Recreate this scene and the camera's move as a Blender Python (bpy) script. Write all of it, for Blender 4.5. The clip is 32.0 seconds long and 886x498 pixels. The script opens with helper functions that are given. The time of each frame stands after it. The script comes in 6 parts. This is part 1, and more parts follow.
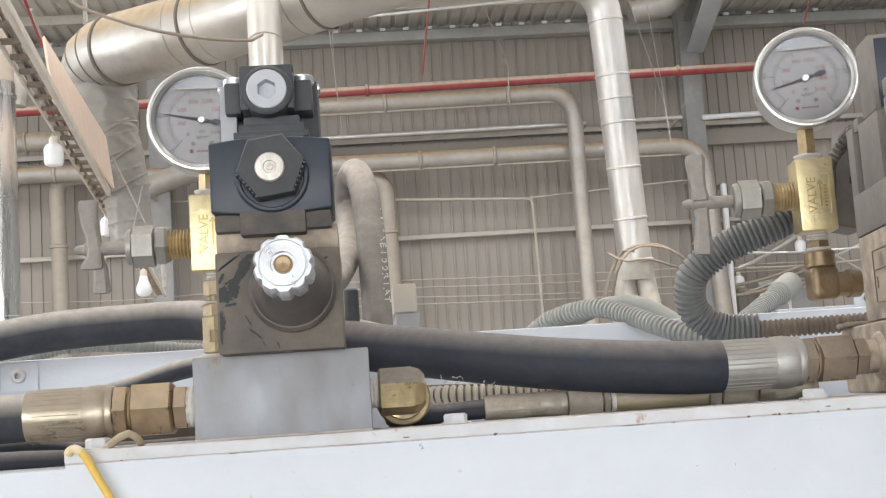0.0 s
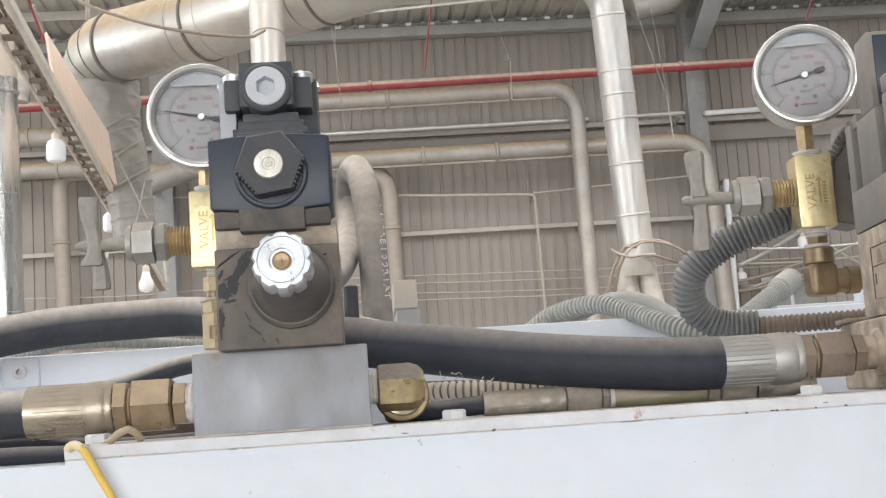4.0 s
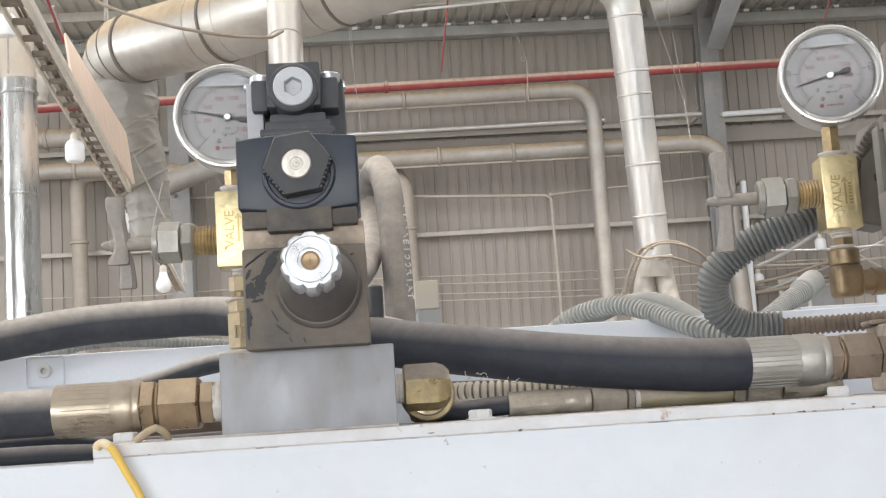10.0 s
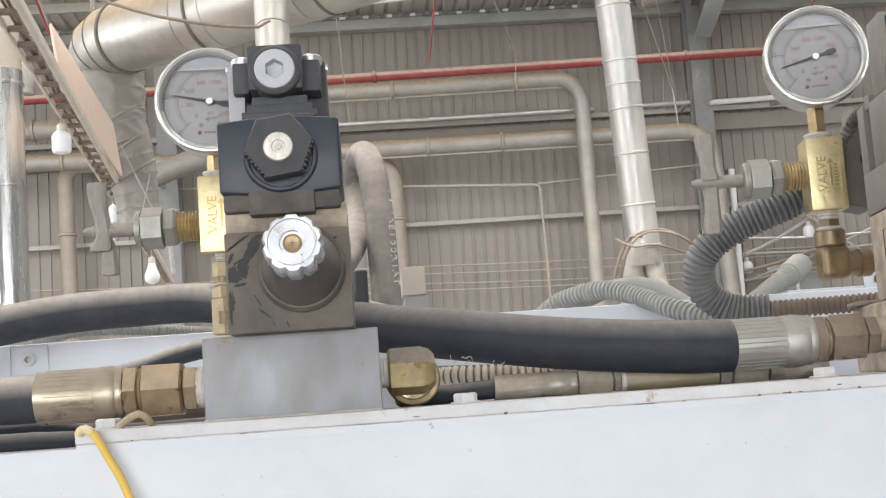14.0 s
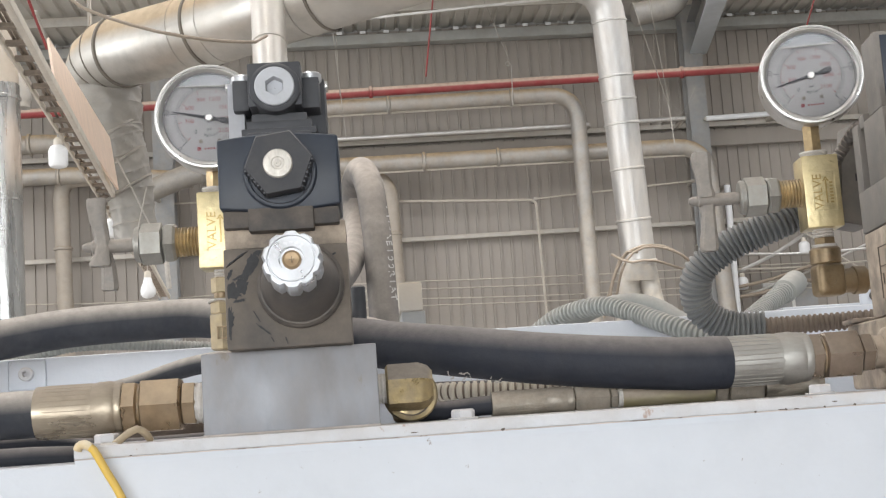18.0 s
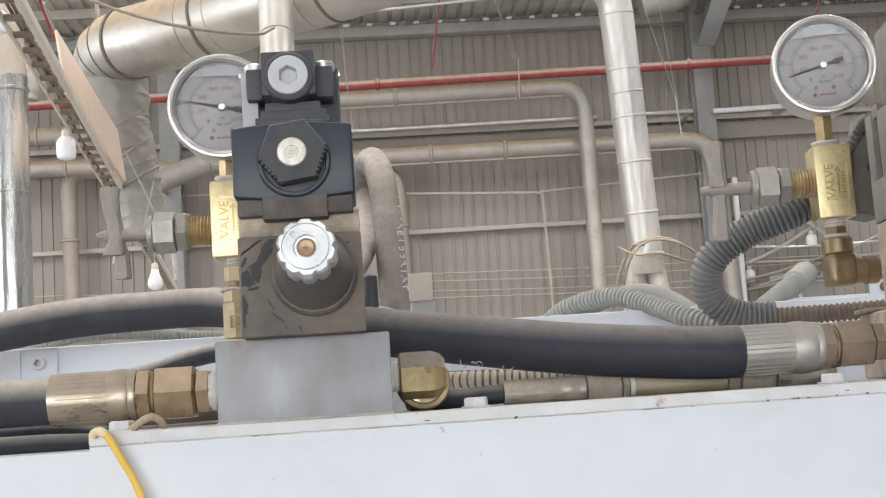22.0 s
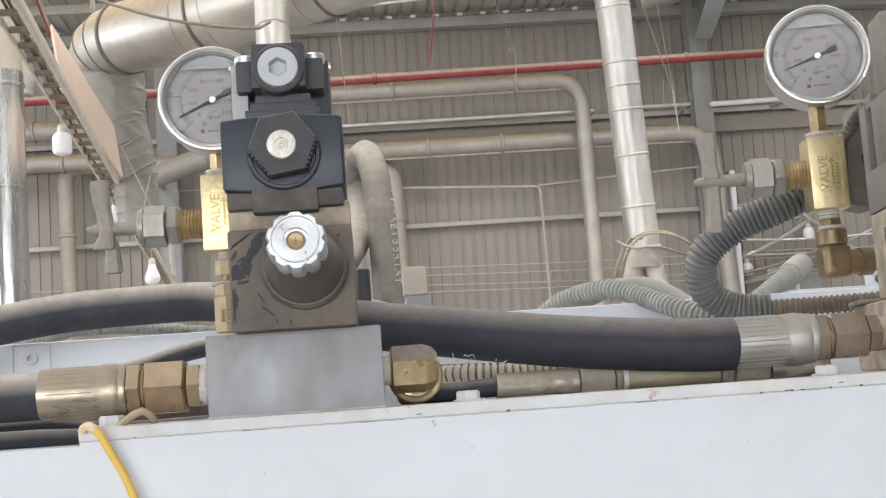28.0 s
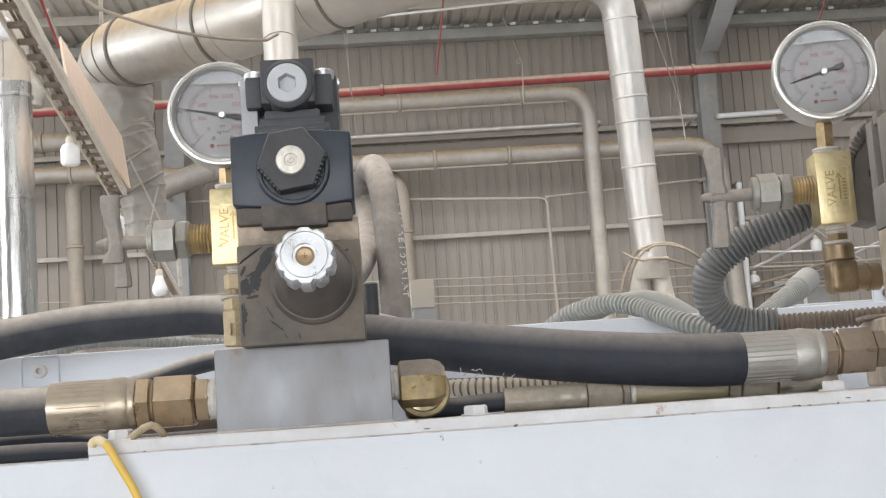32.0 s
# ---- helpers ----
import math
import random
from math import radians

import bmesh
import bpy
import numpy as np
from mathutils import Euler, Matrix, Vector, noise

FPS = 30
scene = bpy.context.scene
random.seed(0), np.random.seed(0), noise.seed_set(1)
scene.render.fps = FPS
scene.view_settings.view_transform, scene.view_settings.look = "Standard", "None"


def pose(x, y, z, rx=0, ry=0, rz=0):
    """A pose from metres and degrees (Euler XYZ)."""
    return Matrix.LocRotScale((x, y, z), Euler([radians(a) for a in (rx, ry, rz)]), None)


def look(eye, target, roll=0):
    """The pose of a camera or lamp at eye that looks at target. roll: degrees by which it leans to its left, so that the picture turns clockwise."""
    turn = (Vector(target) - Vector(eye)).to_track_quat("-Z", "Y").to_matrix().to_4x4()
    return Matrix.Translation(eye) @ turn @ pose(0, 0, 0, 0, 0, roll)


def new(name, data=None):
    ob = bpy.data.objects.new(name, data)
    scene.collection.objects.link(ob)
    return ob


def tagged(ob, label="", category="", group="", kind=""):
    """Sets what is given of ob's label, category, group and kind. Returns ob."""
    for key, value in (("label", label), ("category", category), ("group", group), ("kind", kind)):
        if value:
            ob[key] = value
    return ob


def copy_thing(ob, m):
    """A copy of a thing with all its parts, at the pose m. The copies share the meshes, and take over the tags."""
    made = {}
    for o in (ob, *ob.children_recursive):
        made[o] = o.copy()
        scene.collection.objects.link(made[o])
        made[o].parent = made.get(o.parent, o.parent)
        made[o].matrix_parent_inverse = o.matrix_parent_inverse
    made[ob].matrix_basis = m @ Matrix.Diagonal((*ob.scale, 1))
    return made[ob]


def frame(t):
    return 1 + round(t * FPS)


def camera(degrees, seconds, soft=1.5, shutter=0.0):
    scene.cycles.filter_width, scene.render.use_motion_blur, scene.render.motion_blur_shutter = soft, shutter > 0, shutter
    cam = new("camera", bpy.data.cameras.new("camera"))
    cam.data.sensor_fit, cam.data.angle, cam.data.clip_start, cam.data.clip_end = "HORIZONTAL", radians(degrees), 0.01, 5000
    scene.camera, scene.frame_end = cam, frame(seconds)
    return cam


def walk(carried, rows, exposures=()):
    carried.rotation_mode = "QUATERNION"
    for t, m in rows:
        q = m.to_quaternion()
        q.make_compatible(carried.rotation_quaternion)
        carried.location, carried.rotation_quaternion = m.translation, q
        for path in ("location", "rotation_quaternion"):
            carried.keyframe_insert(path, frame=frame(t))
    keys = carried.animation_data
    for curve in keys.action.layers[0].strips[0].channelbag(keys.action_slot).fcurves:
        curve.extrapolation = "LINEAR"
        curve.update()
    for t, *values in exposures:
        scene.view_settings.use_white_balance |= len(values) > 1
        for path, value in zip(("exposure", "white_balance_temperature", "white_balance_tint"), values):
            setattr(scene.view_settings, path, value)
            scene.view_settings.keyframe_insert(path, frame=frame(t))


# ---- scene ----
cam = camera(40.0, 32.0, soft=1.25)
PATH = [
    (0, pose(0.00336, 0.00290, 1.70340, 97.3207, 3.8784, -3.5991)),
    (0.5, pose(0.00386, 0.00204, 1.70279, 97.2615, 3.9086, -3.5568)),
    (1, pose(0.00527, 0.00226, 1.70302, 97.1561, 4.0346, -3.4336)),
    (1.5, pose(0.00655, 0.00162, 1.70295, 97.2813, 3.9166, -3.5611)),
    (2, pose(0.00631, 0.00131, 1.70288, 97.2294, 3.8688, -3.7216)),
    (2.5, pose(0.00400, 0.00227, 1.70291, 97.2084, 3.7306, -3.6120)),
    (3, pose(0.00430, 0.00300, 1.70171, 96.9165, 3.7721, -3.5504)),
    (3.5, pose(0.00523, 0.00165, 1.70278, 97.0087, 3.8436, -3.5343)),
    (5.5, pose(0.00547, 0.00047, 1.70393, 97.3182, 3.8374, -3.2960)),
    (6, pose(0.00495, 0.00080, 1.70388, 97.3136, 3.8548, -3.3563)),
    (6.5, pose(0.00475, -0.00003, 1.70420, 97.4393, 3.8570, -3.2871)),
    (7, pose(0.00304, -0.00043, 1.70397, 97.4977, 3.8498, -3.0907)),
    (7.5, pose(0.00335, -0.00078, 1.70468, 97.5469, 3.8619, -3.1065)),
    (8, pose(0.00416, -0.00311, 1.70396, 97.4760, 3.9793, -2.7859)),
    (8.5, pose(0.00145, -0.00127, 1.70334, 97.3520, 3.7534, -2.8117)),
    (9, pose(0.00073, 0.00027, 1.70384, 97.3201, 3.6680, -2.9278)),
    (9.5, pose(0.00004, -0.00106, 1.70391, 97.3418, 3.6098, -2.7642)),
    (10, pose(-0.00058, 0.00026, 1.70329, 97.2222, 3.6398, -2.7618)),
    (10.5, pose(-0.00032, -0.00109, 1.70375, 97.4091, 3.6998, -2.4077)),
    (11, pose(0.00050, -0.00091, 1.70350, 97.3952, 3.8508, -2.3745)),
    (11.5, pose(0.00113, -0.00072, 1.70291, 97.3274, 3.7917, -2.4066)),
    (12, pose(0.00196, -0.00183, 1.70381, 97.5080, 3.8840, -2.5072)),
    (12.5, pose(0.00115, -0.00199, 1.70332, 97.3609, 3.9308, -2.4749)),
    (13, pose(0.00001, 0.00280, 1.70167, 96.7977, 3.7831, -2.8072)),
    (13.5, pose(0.00242, 0.00518, 1.69993, 96.6962, 3.9999, -3.1313)),
    (15.5, pose(0.00245, 0.00161, 1.69963, 97.0073, 3.9710, -3.4311)),
    (16, pose(0.00293, 0.00080, 1.70006, 97.1702, 3.8941, -3.5186)),
    (16.5, pose(0.00262, 0.00069, 1.70088, 97.4308, 3.9355, -3.5384)),
    (17, pose(0.00053, 0.00141, 1.70082, 97.3075, 3.8933, -3.4512)),
    (17.5, pose(0.00015, 0.00194, 1.70020, 97.3325, 3.8596, -3.4717)),
    (18, pose(0.00102, 0.00094, 1.70028, 97.4102, 3.9229, -3.4205)),
    (18.5, pose(0.00138, -0.00172, 1.70072, 97.6150, 3.8872, -3.4985)),
    (19, pose(-0.00019, -0.00165, 1.69993, 97.4072, 3.7816, -3.5072)),
    (19.5, pose(-0.00073, -0.00100, 1.69941, 97.0959, 3.8883, -3.6537)),
    (20, pose(0.00027, -0.00031, 1.69865, 96.9562, 3.9656, -3.5034)),
    (20.5, pose(0.00135, -0.00000, 1.69886, 96.8581, 4.0511, -3.4475)),
    (21, pose(0.00178, 0.00023, 1.69810, 96.8801, 4.1373, -3.4235)),
    (21.5, pose(-0.00023, 0.00026, 1.69785, 96.9713, 3.8807, -3.4975)),
    (22, pose(-0.00287, -0.00009, 1.69821, 97.0807, 3.8099, -3.1324)),
    (22.5, pose(-0.00272, 0.00037, 1.69709, 96.8323, 3.8464, -3.3309)),
    (23, pose(-0.00078, 0.00150, 1.69671, 96.6788, 4.0081, -3.6096)),
    (23.5, pose(0.00172, 0.00298, 1.69576, 96.3749, 4.1506, -3.5976)),
    (24, pose(0.00109, 0.00413, 1.69544, 96.2733, 4.1084, -3.1634)),
    (24.5, pose(0.00182, 0.00656, 1.69554, 96.2501, 4.1115, -3.0643)),
    (25, pose(0.00145, 0.00534, 1.69670, 96.5769, 4.0599, -3.0170)),
    (25.5, pose(0.00192, 0.00481, 1.69688, 96.5575, 4.0581, -3.2196)),
    (27.5, pose(0.00194, 0.00368, 1.69732, 96.8175, 4.0978, -3.1478)),
    (28, pose(0.00073, 0.00366, 1.69764, 96.8033, 4.0306, -3.2115)),
    (28.5, pose(-0.00097, 0.00469, 1.69707, 96.5978, 3.8677, -3.0792)),
    (29, pose(-0.00125, 0.00478, 1.69768, 96.7275, 3.8339, -3.0948)),
    (29.5, pose(0.00182, 0.00410, 1.69819, 96.7882, 3.9597, -3.0637)),
    (30, pose(0.00019, 0.00265, 1.69908, 97.1198, 3.8612, -2.7209)),
    (30.5, pose(-0.00082, 0.00256, 1.69891, 97.0961, 3.8220, -2.8341)),
    (31, pose(-0.00178, 0.00211, 1.69982, 97.2537, 3.7566, -2.7679)),
    (31.5, pose(-0.00118, 0.00104, 1.69909, 97.2054, 3.7638, -2.9410)),
    (32, pose(-0.00004, 0.00058, 1.69933, 97.3564, 3.8928, -2.9089)),
]
walk(cam, PATH, [(0.0, 0.18, 6500, 10), (8.0, 0.2, 6500, 10), (13.0, 0.21, 6500, 10), (16.0, 0.09, 6500, 10), (19.0, 0.09, 6500, 10), (24.0, 0.1, 6500, 10), (28.0, 0.09, 6500, 10), (32.0, 0.09, 6500, 10)])

# ---- light: area lamps for daylight from assumed roof lights and gates, all unseen ----
world = bpy.data.worlds.new("world")
scene.world = world
world.use_nodes = True
wn, wk = world.node_tree.nodes, world.node_tree.links
sky = wn.new("ShaderNodeTexSky")
sky.sky_type, sky.sun_disc = "NISHITA", False
sky.sun_elevation, sky.sun_rotation = radians(52), radians(200)
wk.new(sky.outputs[0], wn["Background"].inputs[0])
wn["Background"].inputs[1].default_value = 0.12
sun_lamp = bpy.data.lights.new("sun", "SUN")
sun_lamp.energy, sun_lamp.angle, sun_lamp.color = 2.0, radians(0.6), (1, 0.95, 0.88)
sun_ob = new("sun", sun_lamp)
sun_ob.matrix_basis = look((6, -16, 30), (0, 2, 0))


def opening_light(name, x, y, z, target, w, h, power, colour):
    lamp = bpy.data.lights.new(name, "AREA")
    lamp.shape, lamp.size, lamp.size_y, lamp.energy, lamp.color = "RECTANGLE", w, h, power, colour
    ob = new(name, lamp)
    ob.matrix_basis = look((x, y, z), target)
    return ob


DAY = (1.0, 0.99, 0.985)
for rx_, pw in ((-13.0, 620), (-7.0, 620), (-1.0, 620), (5.0, 620), (11.0, 620)):
    opening_light("roof_light_daylight", rx_, 8.0, 9.52, (rx_, 7.94, 8.52), 1.2, 20, pw, DAY)
# Fill lamps at two assumed gates, sized and placed for front light and highlights.
opening_light("unseen_gate_fill", -2.8, -11.8, 2.15, (-2.6, 0, 2.1), 16.2, 4.0, 1300, (0.93, 0.965, 1.0))
opening_light("unseen_side_gate_fill", -17.8, 4.0, 3.4, (0, 5.0, 2.6), 10.0, 5.6, 1300, (0.96, 0.98, 1.0))


# ---- materials ----
def material(name, colour, rough=0.6, metal=0.0, vary=0.12, scale=30.0, bump=0.15, bump_scale=300.0, dust=0.0, dust_colour=(0.34, 0.28, 0.22),
             dust_low=0.25, dust_from=-0.15, dust_to=0.75, patch_lo=0.3, patch_hi=0.62, spots=0.0, spot_colour=(0.1, 0.08, 0.06), spot_scale=60.0, per_piece=0.0, aniso=0.0, stretch=(1, 1, 1), spec=0.5):
    """A surface with broad stains, fine grain, dust lying on what faces up, and chips or spots."""
    m = bpy.data.materials.new(name)
    m.use_nodes = True
    n, k = m.node_tree.nodes, m.node_tree.links
    b = n["Principled BSDF"]
    b.inputs["Metallic"].default_value = metal
    b.inputs["Specular IOR Level"].default_value = spec
    geo = n.new("ShaderNodeTexCoord")
    mp = n.new("ShaderNodeMapping")
    mp.inputs["Scale"].default_value = stretch
    k.new(geo.outputs["Object"], mp.inputs["Vector"])

    def tex(sc, detail=5.0, rough_=0.6):
        t = n.new("ShaderNodeTexNoise")
        t.inputs["Scale"].default_value, t.inputs["Detail"].default_value, t.inputs["Roughness"].default_value = sc, detail, rough_
        k.new(mp.outputs[0], t.inputs["Vector"])
        return t

    def ramp(src, lo, hi):
        r = n.new("ShaderNodeMapRange")
        r.inputs["From Min"].default_value, r.inputs["From Max"].default_value = lo, hi
        k.new(src, r.inputs["Value"])
        return r.outputs[0]

    def mix(fac, a, c, kind="MIX"):
        x = n.new("ShaderNodeMix")
        x.data_type, x.blend_type = "RGBA", kind
        for sock, v in ((x.inputs[0], fac), (x.inputs[6], a), (x.inputs[7], c)):
            if isinstance(v, (int, float)):
                sock.default_value = v
            elif isinstance(v, tuple):
                sock.default_value = (*v, 1)
            else:
                k.new(v, sock)
        return x.outputs[2]

    broad, fine = tex(scale), tex(scale * 7, 3)
    dark = tuple(c * (1 - 1.6 * vary) for c in colour)
    light = tuple(min(1, c * (1 + vary)) for c in colour)
    col = mix(ramp(broad.outputs[0], 0.3, 0.7), dark, light)
    col = mix(ramp(fine.outputs[0], 0.25, 0.75), col, mix(0.5, col, light), "MIX")
    if per_piece:
        info = n.new("ShaderNodeObjectInfo")
        hs = n.new("ShaderNodeHueSaturation")
        k.new(ramp(info.outputs["Random"], 0, 1), hs.inputs["Value"])
        hs.inputs["Value"].default_value = 1
        rr = n.new("ShaderNodeMapRange")
        rr.inputs["To Min"].default_value, rr.inputs["To Max"].default_value = 1 - per_piece, 1 + per_piece
        k.new(info.outputs["Random"], rr.inputs["Value"])
        k.new(rr.outputs[0], hs.inputs["Value"])
        k.new(col, hs.inputs["Color"])
        col = hs.outputs[0]
    rough_in = ramp(broad.outputs[0], 0.2, 0.8)
    rr = n.new("ShaderNodeMapRange")
    rr.inputs["To Min"].default_value, rr.inputs["To Max"].default_value = max(0.03, rough - 0.1), min(1, rough + 0.12)
    k.new(rough_in, rr.inputs["Value"])
    rgh = rr.outputs[0]
    met = metal
    if spots:
        sp = ramp(tex(spot_scale, 6, 0.7).outputs[0], 0.74 - 0.2 * spots, 0.78 - 0.2 * spots)
        col = mix(sp, col, spot_colour)
    if dust:
        nrm = n.new("ShaderNodeNewGeometry")
        sep = n.new("ShaderNodeSeparateXYZ")
        k.new(nrm.outputs["Normal"], sep.inputs[0])
        up = ramp(sep.outputs[2], dust_from, dust_to)
        patch = ramp(tex(scale * 1.7, 6, 0.65).outputs[0], patch_lo, patch_hi)
        mul = n.new("ShaderNodeMath")
        mul.operation = "MULTIPLY_ADD"
        k.new(up, mul.inputs[0])
        mul.inputs[1].default_value = dust
        m2 = n.new("ShaderNodeMath")
        m2.operation = "MULTIPLY"
        k.new(patch, m2.inputs[0])
        m2.inputs[1].default_value = dust_low
        k.new(m2.outputs[0], mul.inputs[2])
        mul.use_clamp = True
        blotch = mix(ramp(tex(scale * 3.1, 6, 0.7).outputs[0], 0.3, 0.7), tuple(v * 0.8 for v in dust_colour), tuple(min(1, v * 1.17) for v in dust_colour))
        col = mix(mul.outputs[0], col, blotch)
        fac = mul.outputs[0]
        mr = n.new("ShaderNodeMix")
        k.new(fac, mr.inputs[0])
        k.new(rgh, mr.inputs[2])
        mr.inputs[3].default_value = 0.9
        rgh = mr.outputs[0]
        if metal:
            mm = n.new("ShaderNodeMath")
            mm.operation = "MULTIPLY_ADD"
            k.new(fac, mm.inputs[0])
            mm.inputs[1].default_value, mm.inputs[2].default_value = -metal, metal
            mm.use_clamp = True
            k.new(mm.outputs[0], b.inputs["Metallic"])
    k.new(col, b.inputs["Base Color"])
    k.new(rgh, b.inputs["Roughness"])
    if aniso:
        b.inputs["Anisotropic"].default_value = aniso
    if bump:
        bp = n.new("ShaderNodeBump")
        bp.inputs["Strength"].default_value, bp.inputs["Distance"].default_value = bump, 0.3 / bump_scale
        k.new(tex(bump_scale, 4).outputs[0], bp.inputs["Height"])
        k.new(bp.outputs[0], b.inputs["Normal"])
    return m


WHITE = material("white_machine_paint", (0.61, 0.645, 0.70), 0.42, vary=0.06, scale=9, bump=0.2, bump_scale=300, dust=0.35, dust_colour=(0.5, 0.44, 0.4),
                 dust_low=0.05, spots=0.36, spot_colour=(0.26, 0.23, 0.21), spot_scale=150)
WHITE_PLATE = material("white_plate_paint", (0.61, 0.625, 0.655), 0.5, vary=0.07, scale=25, bump=0.3, bump_scale=350, dust=0.35, dust_colour=(0.46, 0.38, 0.32),
                       dust_low=0.25, spots=0.6, spot_colour=(0.4, 0.3, 0.26), spot_scale=45)
ALU = material("machined_grey_block", (0.25, 0.256, 0.275), 0.46, 0.5, vary=0.14, scale=26, bump=0.12, bump_scale=420, dust=0.4, dust_colour=(0.25, 0.215, 0.185), dust_low=0.4, patch_lo=0.38, patch_hi=0.72, spots=0.55,
               spot_colour=(0.22, 0.195, 0.17), spot_scale=34, stretch=(1, 1, 0.5))
BLACK = material("black_coil_plastic", (0.014, 0.0205, 0.034), 0.44, vary=0.2, scale=40, bump=0.06, bump_scale=700, dust=0.2, dust_colour=(0.2, 0.19, 0.18), dust_low=0.04, dust_from=0.35, spots=0.12, spot_colour=(0.2, 0.2, 0.21), spot_scale=160)
LIP_BROWN = material("dust_browned_plastic", (0.045, 0.04, 0.038), 0.6, vary=0.25, scale=40, bump=0.1, bump_scale=500, dust=0.5, dust_colour=(0.2, 0.165, 0.135), dust_low=0.5, patch_lo=0.35, patch_hi=0.7)
NUT_BLACK = material("matt_black_nut", (0.026, 0.027, 0.032), 0.55, vary=0.25, scale=60, bump=0.15, bump_scale=600, dust=0.3, dust_colour=(0.2, 0.18, 0.165), dust_low=0.1, dust_from=0.2)
BLACK_DUSTY = material("dusty_black_plastic", (0.034, 0.036, 0.043), 0.55, vary=0.2, scale=40, bump=0.1, bump_scale=700, dust=0.6, dust_colour=(0.25, 0.235, 0.22), dust_low=0.1, dust_from=0.2)
IRON = material("dusty_painted_iron", (0.05, 0.047, 0.046), 0.5, vary=0.25, scale=14, patch_lo=0.2, patch_hi=0.6, bump=0.2, bump_scale=240, dust=0.5, dust_colour=(0.165, 0.139, 0.115), dust_low=0.92, spots=0.3, spot_colour=(0.1, 0.085, 0.07), spot_scale=45)
BARE_PAINT = material("bare_dark_paint", (0.032, 0.032, 0.034), 0.68, vary=0.4, scale=60, bump=0.15, bump_scale=300, spots=0.5, spot_colour=(0.13, 0.11, 0.092), spot_scale=130)
CONE = material("dusty_iron_socket", (0.055, 0.05, 0.047), 0.42, 0.3, vary=0.25, scale=30, bump=0.15, bump_scale=400, dust=0.4, dust_colour=(0.21, 0.175, 0.145), dust_low=0.4)
SILVER = material("bright_knob_aluminium", (0.62, 0.625, 0.64), 0.32, 0.85, vary=0.08, scale=60, bump=0.06, bump_scale=600)
BEZEL = material("satin_steel_bezel", (0.56, 0.55, 0.535), 0.27, 0.94, vary=0.08, scale=60, bump=0.05, bump_scale=500, dust=0.25, dust_colour=(0.4, 0.35, 0.3), dust_low=0.14, dust_from=0.2)
STEEL = material("polished_stainless", (0.58, 0.57, 0.545), 0.36, 1.0, vary=0.06, scale=40, bump=0.03, bump_scale=500)
GOLDZINC = material("golden_hose_ferrule", (0.4, 0.34, 0.26), 0.26, 0.92, vary=0.25, scale=50, bump=0.12, bump_scale=400, dust=0.6, dust_colour=(0.27, 0.218, 0.168), dust_low=0.45, dust_from=0.15, dust_to=0.8, patch_lo=0.4, patch_hi=0.68, stretch=(0.5, 1, 1))
ZINC = material("dull_zinc_fitting", (0.4, 0.39, 0.365), 0.42, 0.88, vary=0.2, scale=60, bump=0.2, bump_scale=400, dust=0.65, dust_colour=(0.29, 0.26, 0.225), dust_low=0.28, dust_from=0.3, stretch=(0.5, 1, 1))
YZINC = material("yellow_passivated_fitting", (0.34, 0.275, 0.22), 0.22, 0.9, vary=0.25, scale=45, bump=0.1, bump_scale=400, dust=0.5, dust_colour=(0.2, 0.165, 0.135), dust_low=0.3, dust_from=0.3, patch_lo=0.4, patch_hi=0.7)
GREYNUT = material("grey_dusty_nut", (0.3, 0.292, 0.268), 0.4, 0.72, vary=0.22, scale=60, bump=0.12, bump_scale=400, dust=0.4, dust_colour=(0.33, 0.29, 0.24), dust_low=0.25)
CAST = material("dusty_cast_handle", (0.2, 0.185, 0.17), 0.45, 0.35, vary=0.15, scale=70, bump=0.25, bump_scale=350, dust=0.5, dust_colour=(0.38, 0.33, 0.28), dust_low=0.4)
BRASS = material("bright_brass", (0.65, 0.54, 0.31), 0.34, 0.93, vary=0.2, scale=45, bump=0.3, bump_scale=220, dust=0.3, dust_colour=(0.45, 0.39, 0.28), dust_low=0.16, patch_lo=0.4, patch_hi=0.65, spots=0.42, spot_colour=(0.22, 0.15, 0.07), spot_scale=110)
OLDBRASS = material("dull_brass", (0.24, 0.17, 0.095), 0.36, 0.75, vary=0.25, scale=60, bump=0.15, bump_scale=350, dust=0.7, dust_colour=(0.25, 0.205, 0.155), dust_low=0.4, dust_from=0.35, dust_to=0.9)
RUBBER = material("dusty_black_rubber", (0.016, 0.02, 0.03), 0.6, dust_from=0.2, dust_to=1.02, vary=0.2, scale=35, bump=0.3, bump_scale=320, dust=0.85, dust_colour=(0.235, 0.207, 0.19), dust_low=0.1, patch_lo=0.2, patch_hi=0.9, spec=0.3)
RUBBER_GREY = material("very_dusty_rubber", (0.085, 0.08, 0.078), 0.8, vary=0.25, scale=30, bump=0.3, bump_scale=350, dust=0.95, dust_colour=(0.46, 0.4, 0.345), dust_low=0.3, dust_from=0.0, dust_to=0.7, patch_lo=0.25, patch_hi=0.7)
# Dark base and pale top dust also carry the conduit's lit top and shaded underside.
CONDUIT = material("grey_plastic_conduit", (0.09, 0.098, 0.102), 0.48, vary=0.12, scale=30, bump=0.08, bump_scale=500, dust=0.42, dust_colour=(0.36, 0.33, 0.295), dust_low=0.18, dust_from=0.1, dust_to=0.95)
CONDUIT_PALE = material("pale_dusty_conduit", (0.27, 0.285, 0.27), 0.6, vary=0.12, scale=30, bump=0.08, bump_scale=500, dust=0.55, dust_colour=(0.42, 0.385, 0.34), dust_low=0.25, dust_from=0.0, dust_to=0.9)
